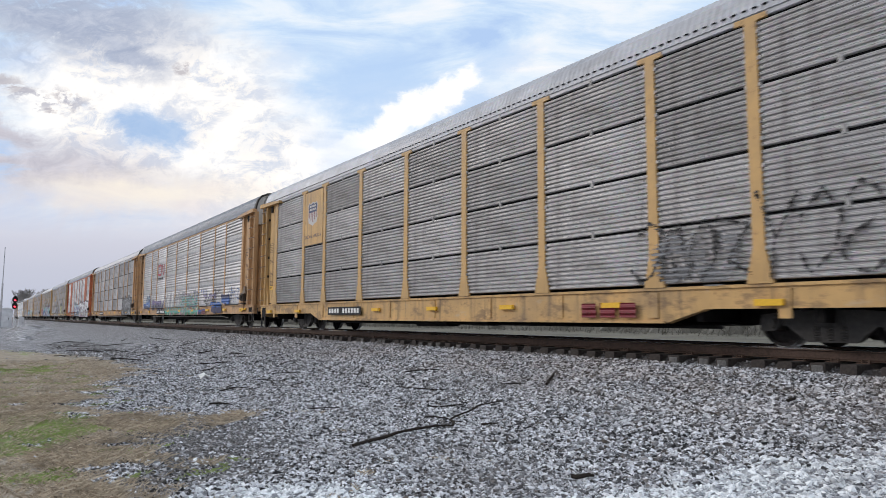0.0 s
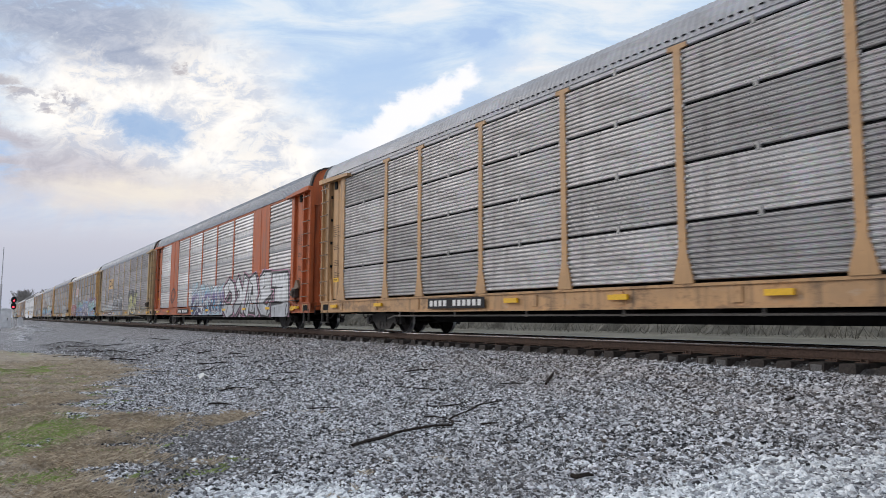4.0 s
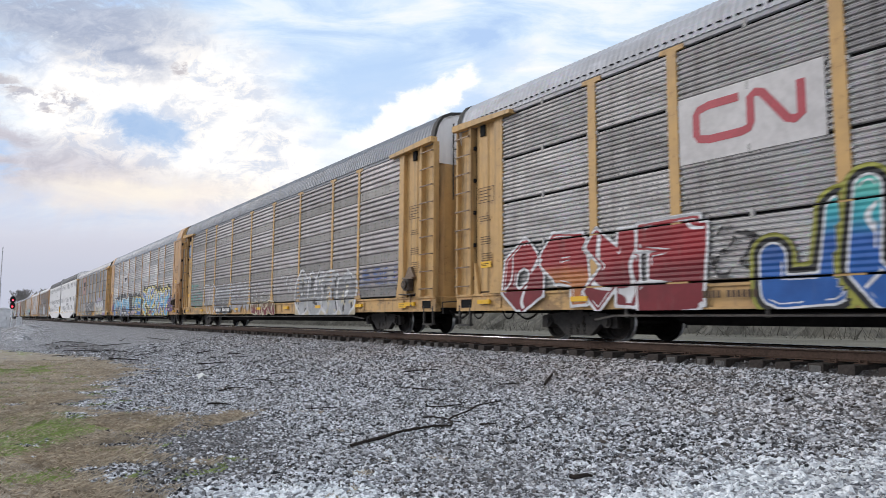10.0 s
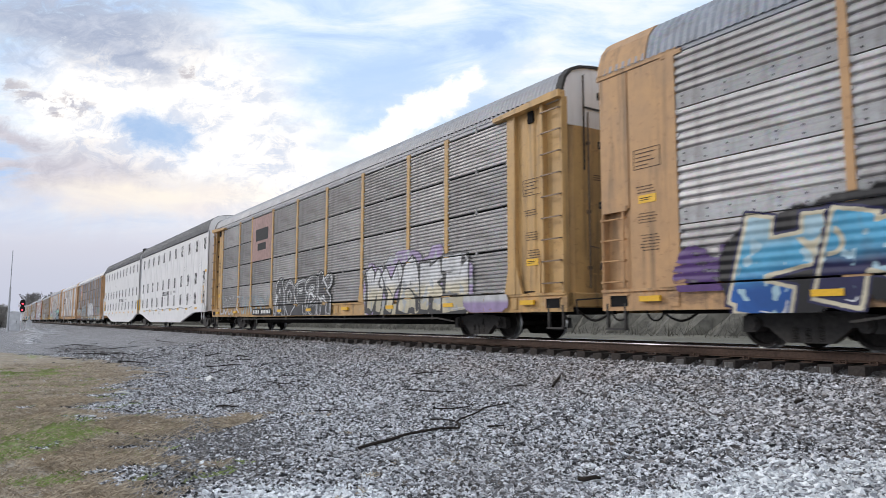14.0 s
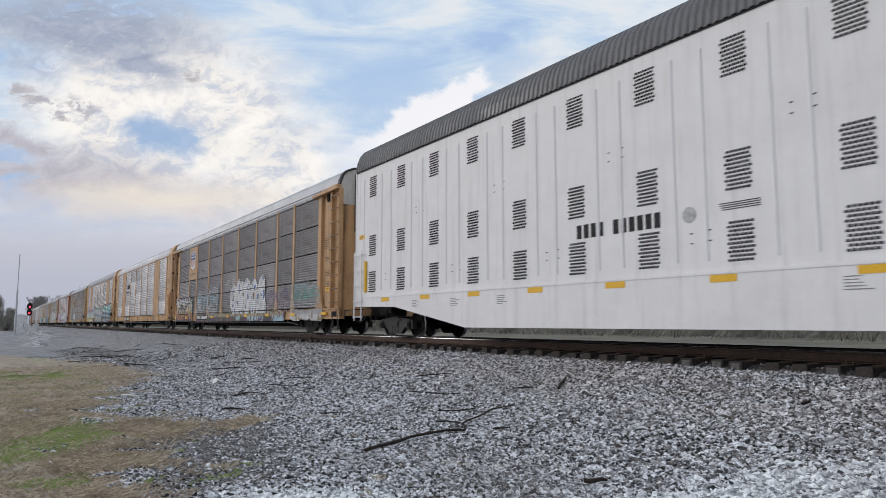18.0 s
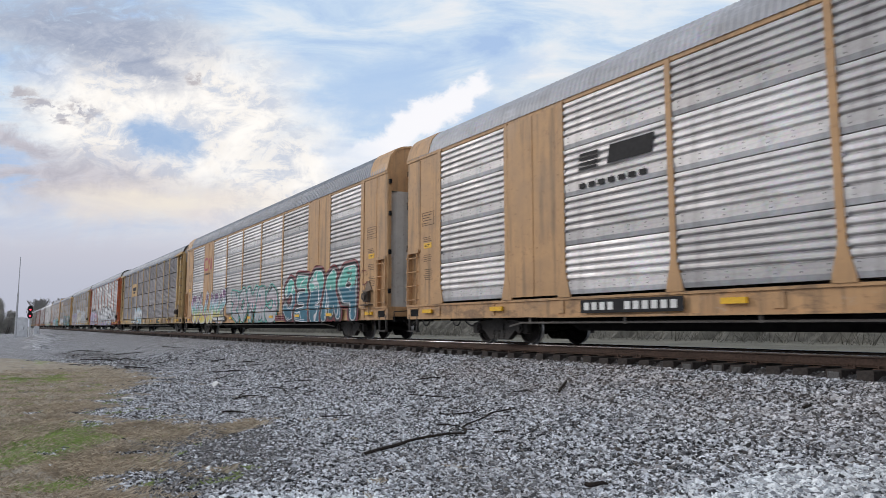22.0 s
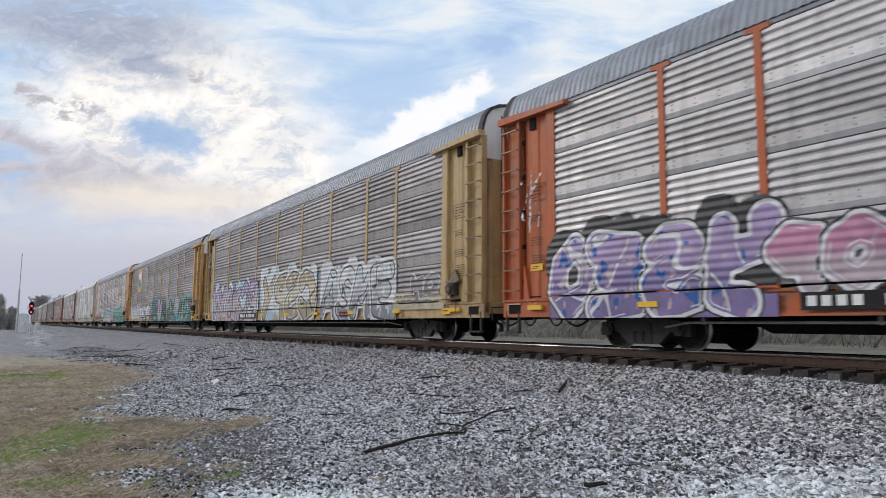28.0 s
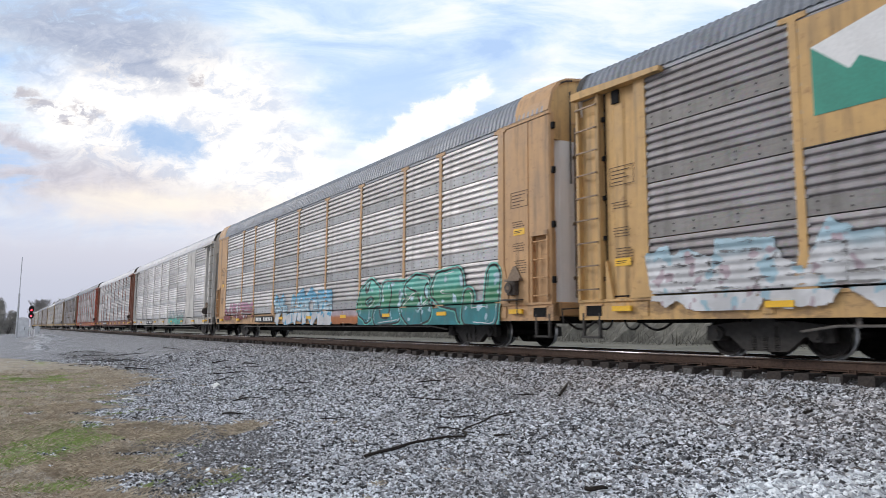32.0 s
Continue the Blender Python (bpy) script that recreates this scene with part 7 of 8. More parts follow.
         (4.8, 11.65, 0.62, 2.52, "oewap", 101, "bold teal and mint sprayed shapes edged white, black and red", {"fill": ("deep_teal", "deep_teal", "deep_teal", "mint", "mint"), "hard": True, "bands": ((0.035, "white"), (0.14, "black"), (0.22, "maroon")), "bold": 0.24, "worn": 0.0}), scrawl(10.9, 12.5, 1.75, 2.3, "zhyw", 104, "maroon", "thin red scrawl", 0.07, 0.4)],
    13: [(-5.0, -1.25, 0.64, 2.15, "apeq", 111, "pale blue and white sprayed shapes with black drips", {"fill": ("ice", "white", "ice"), "flecks": ("white",), "shadow": (-0.08, -0.16, "black"), "base": ("silver", 0.9), "bold": 0.27, "worn": 0.12, "block": True}), (1.8, 4.4, 0.95, 1.85, "ocn", 112, "thin white outlined shapes", {"fill": None, "bands": ((0.04, "white"),), "bold": 0.2, "worn": 0.45}), (4.8, 7.1, 1.0, 1.9, "aq", 113, "thin white outlined shapes", {"fill": None, "bands": ((0.04, "white"),), "bold": 0.2, "worn": 0.55}), scrawl(-0.8, 1.6, 1.0, 1.7, "wzq", 114, "silver", "faint pale scrawl", 0.05, 0.75)],
    14: [(-12.05, -7.0, 0.62, 2.35, "qewt", 121, "lilac and violet sprayed shapes edged in white", {"fill": ("violet", "violet", "lilac", "lilac"), "flecks": ("cobalt", "dusty"), "bands": ((0.075, "white"), (0.11, "black")), "cloud": ("charcoal",), "base": ("violet", 0.95), "bold": 0.27, "worn": 0.0}), (-7.1, -5.3, 0.95, 2.0, "pq", 124, "small pink and white sprayed shapes", {"fill": ("dusty", "pink"), "bands": ((0.06, "white"), (0.1, "charcoal")), "bold": 0.27, "worn": 0.05}),
         (-3.7, 8.4, 0.58, 2.68, "WARo", 122, "huge white sprayed letters outlined in black", {"fill": ("silver", "white", "white"), "bands": ((0.12, "black"),), "base": ("lilac", 0.95), "bold": 0.26, "worn": 0.05, "lean": 0.05}), (8.9, 11.6, 0.85, 2.0, "akq", 123, "white sprayed shapes", {"fill": ("white", "silver"), "bands": ((0.05, "charcoal"),), "worn": 0.2}), scrawl(-13.1, -12.4, 2.5, 3.9, "zk", 30, "white", "thin white scrawl on the end panel", 0.06, 0.3)],
    15: [(-11.85, -4.0, 0.60, 2.45, "nyakop", 131, "dusty pink sprayed shapes with black lines", {"fill": ("dusty", "dusty", "lilac"), "flecks": ("silver",), "bands": ((0.08, "charcoal"),), "cloud": ("ice", "white"), "base": ("dusty", 0.95), "bold": 0.2, "worn": 0.1, "lean": 0.3}), (-3.25, 3.0, 0.62, 2.65, "ypwo", 132, "sand and white sprayed shapes with black lines", {"fill": ("sand", "cream", "sand"), "flecks": ("white",), "bands": ((0.06, "charcoal"), (0.17, "white")), "cloud": ("white", "ice"), "base": ("sand", 0.9), "bold": 0.2, "worn": 0.08, "lean": 0.3}),
         (3.85, 9.2, 0.62, 2.45, "ASME", 133, "white sprayed letters with black and grey edges", {"fill": ("grey", "silver", "white"), "flecks": ("white", "ice"), "bands": ((0.06, "charcoal"), (0.17, "white")), "cloud": ("white",), "bold": 0.19, "worn": 0.15, "lean": 0.25}), (10.3, 11.8, 1.15, 1.95, "kq", 134, "thin white outlined shapes", {"fill": None, "bands": ((0.045, "white"),), "bold": 0.2, "worn": 0.35}), (9.4, 12.0, 0.9, 1.12, "cz", 136, "cream sprayed streak", {"fill": ("cream",), "worn": 0.5, "bold": 0.3}), scrawl(-13.1, -12.3, 3.6, 4.5, "wk", 31, "white", "thin white scrawl on the end panel", 0.09, 0.3)],
    16: [(-12.0, -7.2, 0.78, 2.0, "nehc", 140, "white and pale blue sprayed shapes", {"fill": ("white", "white", "white", "ice"), "flecks": ("ice", "dusty"), "worn": 0.3, "bold": 0.3, "block": True, "lean": 0.3}), (-7.25, -2.4, 0.70, 1.98, "zaqpk", 141, "white sprayed shapes with black edges", {"fill": ("silver", "white", "white"), "flecks": ("ice",), "bands": ((0.06, "black"),), "bold": 0.23, "worn": 0.0, "lean": 0.35}),
         (-1.7, 3.7, 0.62, 2.32, "wnca", 142, "black and pink sprayed shapes with pale blue lines", {"fill": ("black", "black", "forest"), "alt": ("dusty", "pink"), "alts": (2,), "bands": ((0.05, "aqua"), (0.10, "black")), "base": ("forest", 0.98), "bold": 0.26, "worn": 0.05, "block": True}), (4.35, 12.05, 0.60, 2.25, "hypkqe", 143, "black and pink sprayed shapes edged in mint", {"fill": ("forest", "black", "black"), "alt": ("plum", "dusty", "pink"), "alts": (2,), "bands": ((0.07, "mint"), (0.09, "ice")), "flecks": ("forest",), "base": ("deep_teal", 1.0), "bold": 0.23, "worn": 0.0, "lean": 0.3, "block": True})],
    17: [(4.35, 11.95, 0.57, 1.98, "qewph", 151, "green sprayed shapes with dark edges", {"fill": ("teal", "green", "mint"), "flecks": ("ice",), "bands": ((0.06, "black"), (0.10, "mint")), "base": ("teal", 0.98), "bold": 0.2, "worn": 0.05, "lean": 0.25}), (-4.1, 2.1, 0.58, 1.95, "yhaqe", 152, "pale blue sprayed shapes", {"fill": ("white", "ice", "sky"), "flecks": ("white", "sky"), "bands": ((0.03, "sky"),), "worn": 0.35, "bold": 0.22, "block": True}), (-11.9, -7.0, 0.85, 1.75, "hzek", 153, "red sprayed shapes", {"fill": ("maroon", "pink"), "flecks": ("white",), "worn": 0.45, "bold": 0.2}), (2.2, 4.2, 0.6, 1.1, "wz", 154, "rust and pink sprayed sill", {"fill": ("orange", "dusty"), "worn": 0.4, "bold": 0.3})],
    18: [(2.0, 7.0, 0.62, 1.7, "aqwey", 161, "pale teal sprayed shapes", {"fill": ("mint", "silver"), "flecks": ("teal",), "worn": 0.5})],
}


CARS = [
    {"paint": "yellow", "metal": "grey", "roof": "light", "kind": "fine", "sill": (0.36, 0.98), "belly": True, "post": (0.2, 0.44, 0.55), "cap": "pale", "sill_mark": (5.54, 6.9, 0.46, 0.73, "maroon"), "label": "yellow autorack car with grey ribbed screens and a shield board",
     "board": (-9.1, -7.3, 3.1, 5.08, paint("yellow"), "shield_small", "yellow board with a faded dark blue shield")},
    {"paint": "tan", "metal": "shiny", "roof": "dark", "chord_paint": True, "cap": "pale", "sill_mark": (5.26, 5.98, 0.64, 0.82, "maroon"), "label": "tan autorack car with bright silver screens and low pastel graffiti",
     "decal": (-6.8, -4.9, 2.95, 4.0, M_emblem_red, "red winding band emblem and a line of dark marks", "wave")},
    {"paint": "tan", "metal": "silver", "roof": "light", "kind": "fine", "post": (0.15, 0.4, 0.4), "cap": "white", "sill_mark": (5.33, 6.27, 0.74, 0.94, "brown"), "label": "tan autorack car with dull silver slotted screens"},
    {"paint": "orange", "metal": "bright", "roof": "dark", "chord_paint": True, "solid": DOORS, "post": (0.15, 0.36, 0.15), "label": "orange autorack car with bright silver screens and large graffiti"},
    {"paint": "faded", "metal": "dull", "roof": "dark", "cap": "pale", "plate": (-6.6, 0.70, 2.1, 0.22), "label": "faded yellow autorack car with dull grey screens and an emblem board",
     "board": (-6.9, -4.25, 3.1, 4.02, paint("yellow"), "band_dark", "yellow board with a dark wavy emblem")},
    {"paint": "yellow", "metal": "grey", "roof": "light", "kind": "fine", "post": (0.2, 0.44, 0.5), "cap": "white", "plate": (-6.65, 0.74, 1.05, 0.2, False), "label": "yellow autorack car with grey slotted screens under a long graffiti frieze",
     "board": (-7.0, -4.5, 3.05, 4.2, M_board_white, "band_red", "white board with a red wavy emblem")},
    {"paint": "yellow", "metal": "dull", "roof": "dark", "cap": "white", "end_ring": True, "label": "yellow autorack car with dull grey screens and white graffiti"},
    {"paint": "tan", "metal": "silver", "roof": "dark", "cap": "yellow", "door": "pale", "ladder": "low", "sill_mark": (5.1, 5.9, 0.72, 0.93, "maroon"), "label": "tan autorack car with silver screens and blue and yellow graffiti",
     "board": (-6.5, -4.9, 3.3, 3.9, M_board_white, "bars_dark", "small pale board with dark bars")},
    {"paint": "yellow", "metal": "grey", "roof": "light", "kind": "fine", "post": (0.16, 0.4, 0.2), "cap": "white", "brake": False, "label": "yellow autorack car with grey slotted screens and pale graffiti",
     "board": (-7.1, -4.3, 3.1, 5.08, m_plain("board_faded_red", (0.33, 0.20, 0.18), 0.6, 0, 5, 0.3), "bars_dark", "faded red board with dark bars")},
    "white",
    {"paint": "tan", "metal": "brownish", "roof": "light", "kind": "fine", "post": (0.18, 0.44, 0.18), "cap": "pale", "brake": False, "bright_lines": ((-0.43, 1.0, 2.52),), "sill": (0.55, 0.95), "label": "tan autorack car with brown-grey slotted screens and a shield board",
     "board": (-9.15, -7.3, 3.1, 5.08, paint("tan"), "shield", "tan board with a red, white and blue shield")},
    {"paint": "tan", "metal": "bright", "roof": "light", "chord_paint": True, "solid": DOORS, "post": (0.12, 0.36, 0.12), "end_paint": "tan", "door": "pale", "brake": False, "ladder": "low", "label": "tan autorack car with bright silver screens and tan door panels",
     "decal": (-6.7, -4.5, 3.15, 4.1, M_plate, "dark slanting block emblem and a line of marks", "slant")},
    {"paint": "tan", "metal": "bright", "roof": "dark", "chord_paint": True, "solid": DOORS, "post": (0.14, 0.36, 0.14), "door": "pale", "ladder": "low", "sill_mark": (3.7, 4.86, 0.66, 0.88, "maroon"), "label": "tan autorack car with bright silver screens and bold teal graffiti",
     "decal": (-9.0, -7.45, 3.3, 4.3, M_emblem_red, "red wavy emblem and a line of dark marks", "wave")},
    {"paint": "mustard", "metal": "worn", "roof": "dark", "rise": 0.76, "kind": "fine", "post": (0.16, 0.45, 0.56), "cap": "pale", "patches": True, "bright_lines": ((6.5, 7.1, 2.5), (7.6, 8.1, 2.46), (8.6, 9.1, 2.48), (9.75, 10.1, 2.46), (1.7, 2.5, 2.46)), "label": "weathered yellow autorack car with dull slotted screens",
     "board": (-7.0, -4.4, 3.05, 4.15, paint("yellow"), "bars_dark", "yellow board with dark bars")},
    {"paint": "orange", "metal": "bright", "roof": "dark", "cap": "pale", "label": "orange autorack car with bright silver screens and purple and white graffiti"},
    {"paint": "mustard", "metal": "dull", "roof": "dark", "cap": "white", "sill_mark": (5.37, 6.12, 0.7, 0.9, "maroon"), "label": "tan autorack car with grey screens and white outlined graffiti"},
    {"paint": "yellow", "metal": "dull", "roof": "dark", "rise": 0.78, "cap": "white", "sill_mark": (5.46, 6.2, 0.68, 0.88, "maroon"), "label": "yellow autorack car with dull screens and dark teal graffiti",
     "board": (-9.0, -7.2, 3.12, 5.08, paint("yellow"), "triangle", "yellow board with a white and green flag shape")},
    {"paint": "tan", "metal": "silver", "roof": "dark", "cap": "yellow", "door": "white", "ladder": "low", "label": "tan autorack car with silver screens and green graffiti"},
    {"paint": "pale", "metal": "bright", "roof": "light", "solid": ((7.2, 9.2),), "label": "pale silver autorack car with bright screens"},
    {"paint": "rust", "metal": "silver", "roof": "light", "label": "rust red autorack car with silver screens"},
    {"paint": "red", "metal": "dull", "roof": "dark", "label": "red autorack car with dull grey screens"},
    {"paint": "brown", "metal": "dull", "roof": "dark", "kind": "fine", "label": "brown autorack car with dull slotted screens"},
    FAR, {"paint": "faded", "metal": "grey", "roof": "light", "label": "tan autorack car with grey screens"},
    {"paint": "brown", "metal": "dull", "roof": "dark", "label": "brown autorack car with dull screens"}, FAR,
    {"paint": "faded", "metal": "silver", "roof": "light", "label": "tan autorack car with silver screens"}, FAR, FAR,
]


WHITE_LEN = 44.3
TRAIN = []     # (thing, distance of its middle behind the first gap)
SLACK = {11: -0.2, 15: -0.2, 16: 0.2}   # drawn or pushed couplers: metres behind the even spacing


def build_train():
    back = 0.0
    for i, spec in enumerate(CARS):
        if spec == "white":
            for k, f in ((0, 1), (1, -1)):
                mid = back + 0.8 + 10.45 if k == 0 else back + WHITE_LEN - 0.8 - 10.45
                TRAIN.append((white_unit(f), mid))
            back += WHITE_LEN
        else:
            start = -PITCH if i == 0 else back
            TRAIN.append((autorack(spec, PIECES.get(i, ())), start + PITCH / 2 + SLACK.get(i, 0.0)))
            if i:
                back += PITCH


build_train()
for car, mid in TRAIN:
    x, y, rz = along(START_GAP - mid)
    car.matrix_basis = pose(x, y, RAIL_TOP, 0, 0, rz)

# ---- line side ----
def stones(name, label, mat, count, area, size, seed, keep, sink=0.25, coarser=0.0):
    """Broken stones: eight-sided chips with uneven corners."""
    rng = np.random.default_rng(seed)
    x = rng.uniform(area[0], area[1], count * 3)
    y = rng.uniform(area[2], area[3], count * 3)
    ok = keep(x, y, rng.uniform(0, 1, count * 3))
    x, y = x[ok][:count], y[ok][:count]
    n = len(x)
    z = np.array([ground_z(a, b) for a, b in zip(x, y)])
    corner = np.array([(1, 0, 0), (-1, 0, 0), (0, 1, 0), (0, -1, 0), (0, 0, 1), (0, 0, -1)], float)
    s = (size[0] + (size[1] - size[0]) * rng.uniform(0, 1, (n, 1, 1)) ** 1.7) * rng.uniform(0.65, 1.35, (n, 1, 3)) * np.array([1.25, 1.0, 0.62])
    s = s * (1 + coarser * np.clip((y - 2.8) / 3.5, 0, 1))[:, None, None]
    s = s * (1 + 0.30 * np.clip((np.hypot(x, y) - 9.0) / 14.0, 0, 1.3))[:, None, None]
    p = corner[None] * s + rng.uniform(-0.5, 0.5, (n, 6, 3)) * s
    a, b = rng.uniform(0, 6.28, n), rng.uniform(-1.1, 1.1, n)
    ca, sa, cb, sb = np.cos(a)[:, None], np.sin(a)[:, None], np.cos(b)[:, None], np.sin(b)[:, None]
    px, py, pz = p[..., 0], p[..., 1], p[..., 2]
    py, pz = py * cb - pz * sb, py * sb + pz * cb
    px, py = px * ca - py * sa, px * sa + py * ca
    v = np.stack([px + x[:, None], py + y[:, None], pz + z[:, None] + s[:, 0, 2][:, None] * sink], -1).reshape(-1, 3)
    tri = np.array([(0, 2, 4), (2, 1, 4), (1, 3, 4), (3, 0, 4), (2, 0, 5), (1, 2, 5), (3, 1, 5), (0, 3, 5)])
    f = (tri[None] + 6 * np.arange(n)[:, None, None]).reshape(-1, 3)
    me = bpy.data.meshes.new(name)
    me.vertices.add(len(v))
    me.vertices.foreach_set("co", v.ravel())
    me.loops.add(f.size)
    me.loops.foreach_set("vertex_index", f.ravel())
    me.polygons.add(len(f))
    me.polygons.foreach_set("loop_start", np.arange(0, f.size, 3))
    me.polygons.foreach_set("loop_total", np.full(len(f), 3))
    me.materials.append(mat)
    me.update(calc_edges=True)
    me.shade_flat()
    tagged(new(name, me), label, "gravel", kind="stuff")


def in_view(x, y):
    """The wedge of ground that lies ahead of the standing place."""
    ang = np.degrees(np.arctan2(y, -x))
    return (ang > -3) & (ang < 70)


def ragged(x, y):
    return 0.24 * np.sin(x * 3.1 + 1.7 * np.sin(y * 2.3)) + 0.20 * np.sin(y * 5.3 + 2.1 * np.sin(x * 4.7)) + 0.16 * np.sin(x * 11.0 + 3.0 * np.sin(y * 9.0))


def grey_keep(x, y, r):
    dist = np.hypot(x, y)
    soil = np.clip(turf_at(x, y) + ragged(x, y), 0, 1)
    thin = np.where(soil > 0.5, 0.006, 1.0) * (1 - 0.85 * cinder_at(x, y))
    return in_view(x, y) & (dist > 3.6) & (y < TRACK_Y - 1.32) & (pale_at(x, y) + 0.7 * ragged(x, y) + 0.4 * (r - 0.5) < 0.62) & (r < np.clip(1.3 - dist / 17.0, 0.04, 1.0) * thin)


def pale_keep(x, y, r):
    return in_view(x, y) & (np.hypot(x, y) > 3.3) & (pale_at(x, y) + 0.7 * ragged(x, y) + 0.4 * (r - 0.5) > 0.42) & (turf_at(x, y) < 0.4 + 0.3 * r) & (x < 3)


stones("ballast_stones", "grey crushed track ballast", M_stone, 245000, (-34, 3, 0.2, 10.2), (0.008, 0.0255), 3, grey_keep, coarser=0.3)
stones("pale_stones", "pale coarse crushed stone", M_pale, 24000, (-7.5, 2.5, -0.2, 8.0), (0.010, 0.033), 4, pale_keep)
# the dark colour of these stones stands in for shade between the ties
stones("tie_stones", "grey stones lying between the ties", M_cinder_and_shade, 8000, (-30, 4, TRACK_Y - 1.5, TRACK_Y + 1.6), (0.014, 0.030), 6, lambda x, y, r: (np.abs(((x - 6.0) / 0.5) - np.round((x - 6.0) / 0.5)) > 0.29) & (r < 1.3 - np.abs(x) / 40))
stones("strewn_stones", "dark grit and stones strewn on bare soil", M_cinder_and_shade, 9000, (-12, -5, 0.0, 3.4), (0.006, 0.018), 8, lambda x, y, r: (cinder_at(x, y) > r) & (np.hypot(x, y) > 3.6))


stones("dark_rubble", "dark rubble and clods strewn along the ballast foot", M_cinder_and_shade, 4200, (-46, -20, 2.2, 6.0), (0.010, 0.028), 9, lambda x, y, r: (inside(LITTERED, x, y, 1.2) > r) & (np.sin(x * 1.3 + 2 * np.sin(y * 2.1)) + np.sin(y * 4.3 + x) > 0.35), 0.5)


def grass_patch(name, label, mat, count, keep, size, seed, area):
    rng = np.random.default_rng(seed)
    b = MB()
    xs, ys = rng.uniform(area[0], area[1], count * 8), rng.uniform(area[2], area[3], count * 8)
    ok = keep(xs, ys, rng.uniform(0, 1, count * 8))
    for x, y in zip(xs[ok][:count], ys[ok][:count]):
        z = ground_z(x, y)
        for _ in range(3):
            a, h, w = rng.uniform(0, 6.28), rng.uniform(*size), rng.uniform(0.003, 0.007)
            lean = rng.uniform(1.0, 4.0) * h
            dx, dy = math.cos(a), math.sin(a)
            ox, oy = x + rng.uniform(-0.03, 0.03), y + rng.uniform(-0.03, 0.03)
            b.add([(ox - dy * w, oy + dx * w, z - 0.01), (ox + dy * w, oy - dx * w, z - 0.01), (ox + dx * lean * 0.5, oy + dy * lean * 0.5, z + h * 0.75), (ox + dx * lean, oy + dy * lean, z + h)], [(0, 1, 2), (2, 1, 3)])
    tagged(new(name, b.mesh(name, mat)), label, "grass", kind="stuff")


def turf_keep(x, y, r):
    d = np.hypot(x, y)
    return (d > 3.5) & (r < 1.15 - d / 30) & (turf_at(x, y) + ragged(x, y) > 0.5)


def green_keep(x, y, r):
    return (np.hypot(x, y) > 3.5) & (green_at(x, y) + 1.3 * ragged(x * 1.4, y * 1.4) > 0.5)


grass_patch("dry_grass", "short dry straw-coloured grass", M_grass, 22000, turf_keep, (0.010, 0.032), 11, (-26, -3.5, -2.5, 4.4))
grass_patch("straw_tufts", "longer bleached straw lying in tufts", M_grass, 5200, lambda x, y, r: turf_keep(x, y, 0 * r) & (np.sin(x * 2.3 + 2.0 * np.sin(y * 1.9)) + np.sin(y * 3.7 + x * 1.1) > 0.2), (0.022, 0.055), 14, (-14, -4.2, -1.5, 3.2))
grass_patch("green_grass", "fresh green grass in patches", M_grass_green, 2600, green_keep, (0.012, 0.034), 12, (-24, -6, -1.0, 2.2))


def stick(label, pts, r, mat=None):
    """One bent tapering twig."""
    b = MB()
    pts = [Vector((x, y, ground_z(x, y) + dz)) for x, y, dz in pts]
    k, m = len(pts) - 1, 6
    vs = []
    for i, p in enumerate(pts):
        d = (pts[min(i + 1, k)] - pts[max(i - 1, 0)]).normalized()
        u = d.cross(Vector((0, 0, 1))).normalized()
        w = u.cross(d)
        rr = r * (1 - 0.55 * i / k) * (0.85 + 0.3 * ((i * 7) % 5) / 4)
        vs += [p + (u * math.cos(2 * math.pi * q / m) + w * math.sin(2 * math.pi * q / m)) * rr for q in range(m)]
    fs = [(i * m + q, i * m + (q + 1) % m, (i + 1) * m + (q + 1) % m, (i + 1) * m + q) for i in range(k) for q in range(m)]
    fs += [tuple(range(m - 1, -1, -1)), tuple(range(k * m, k * m + m))]
    b.add(vs, fs)
    thing("fallen_stick", label, "stick", "sticks on the ballast", data=b.mesh("fallen_stick", mat or M_grease))


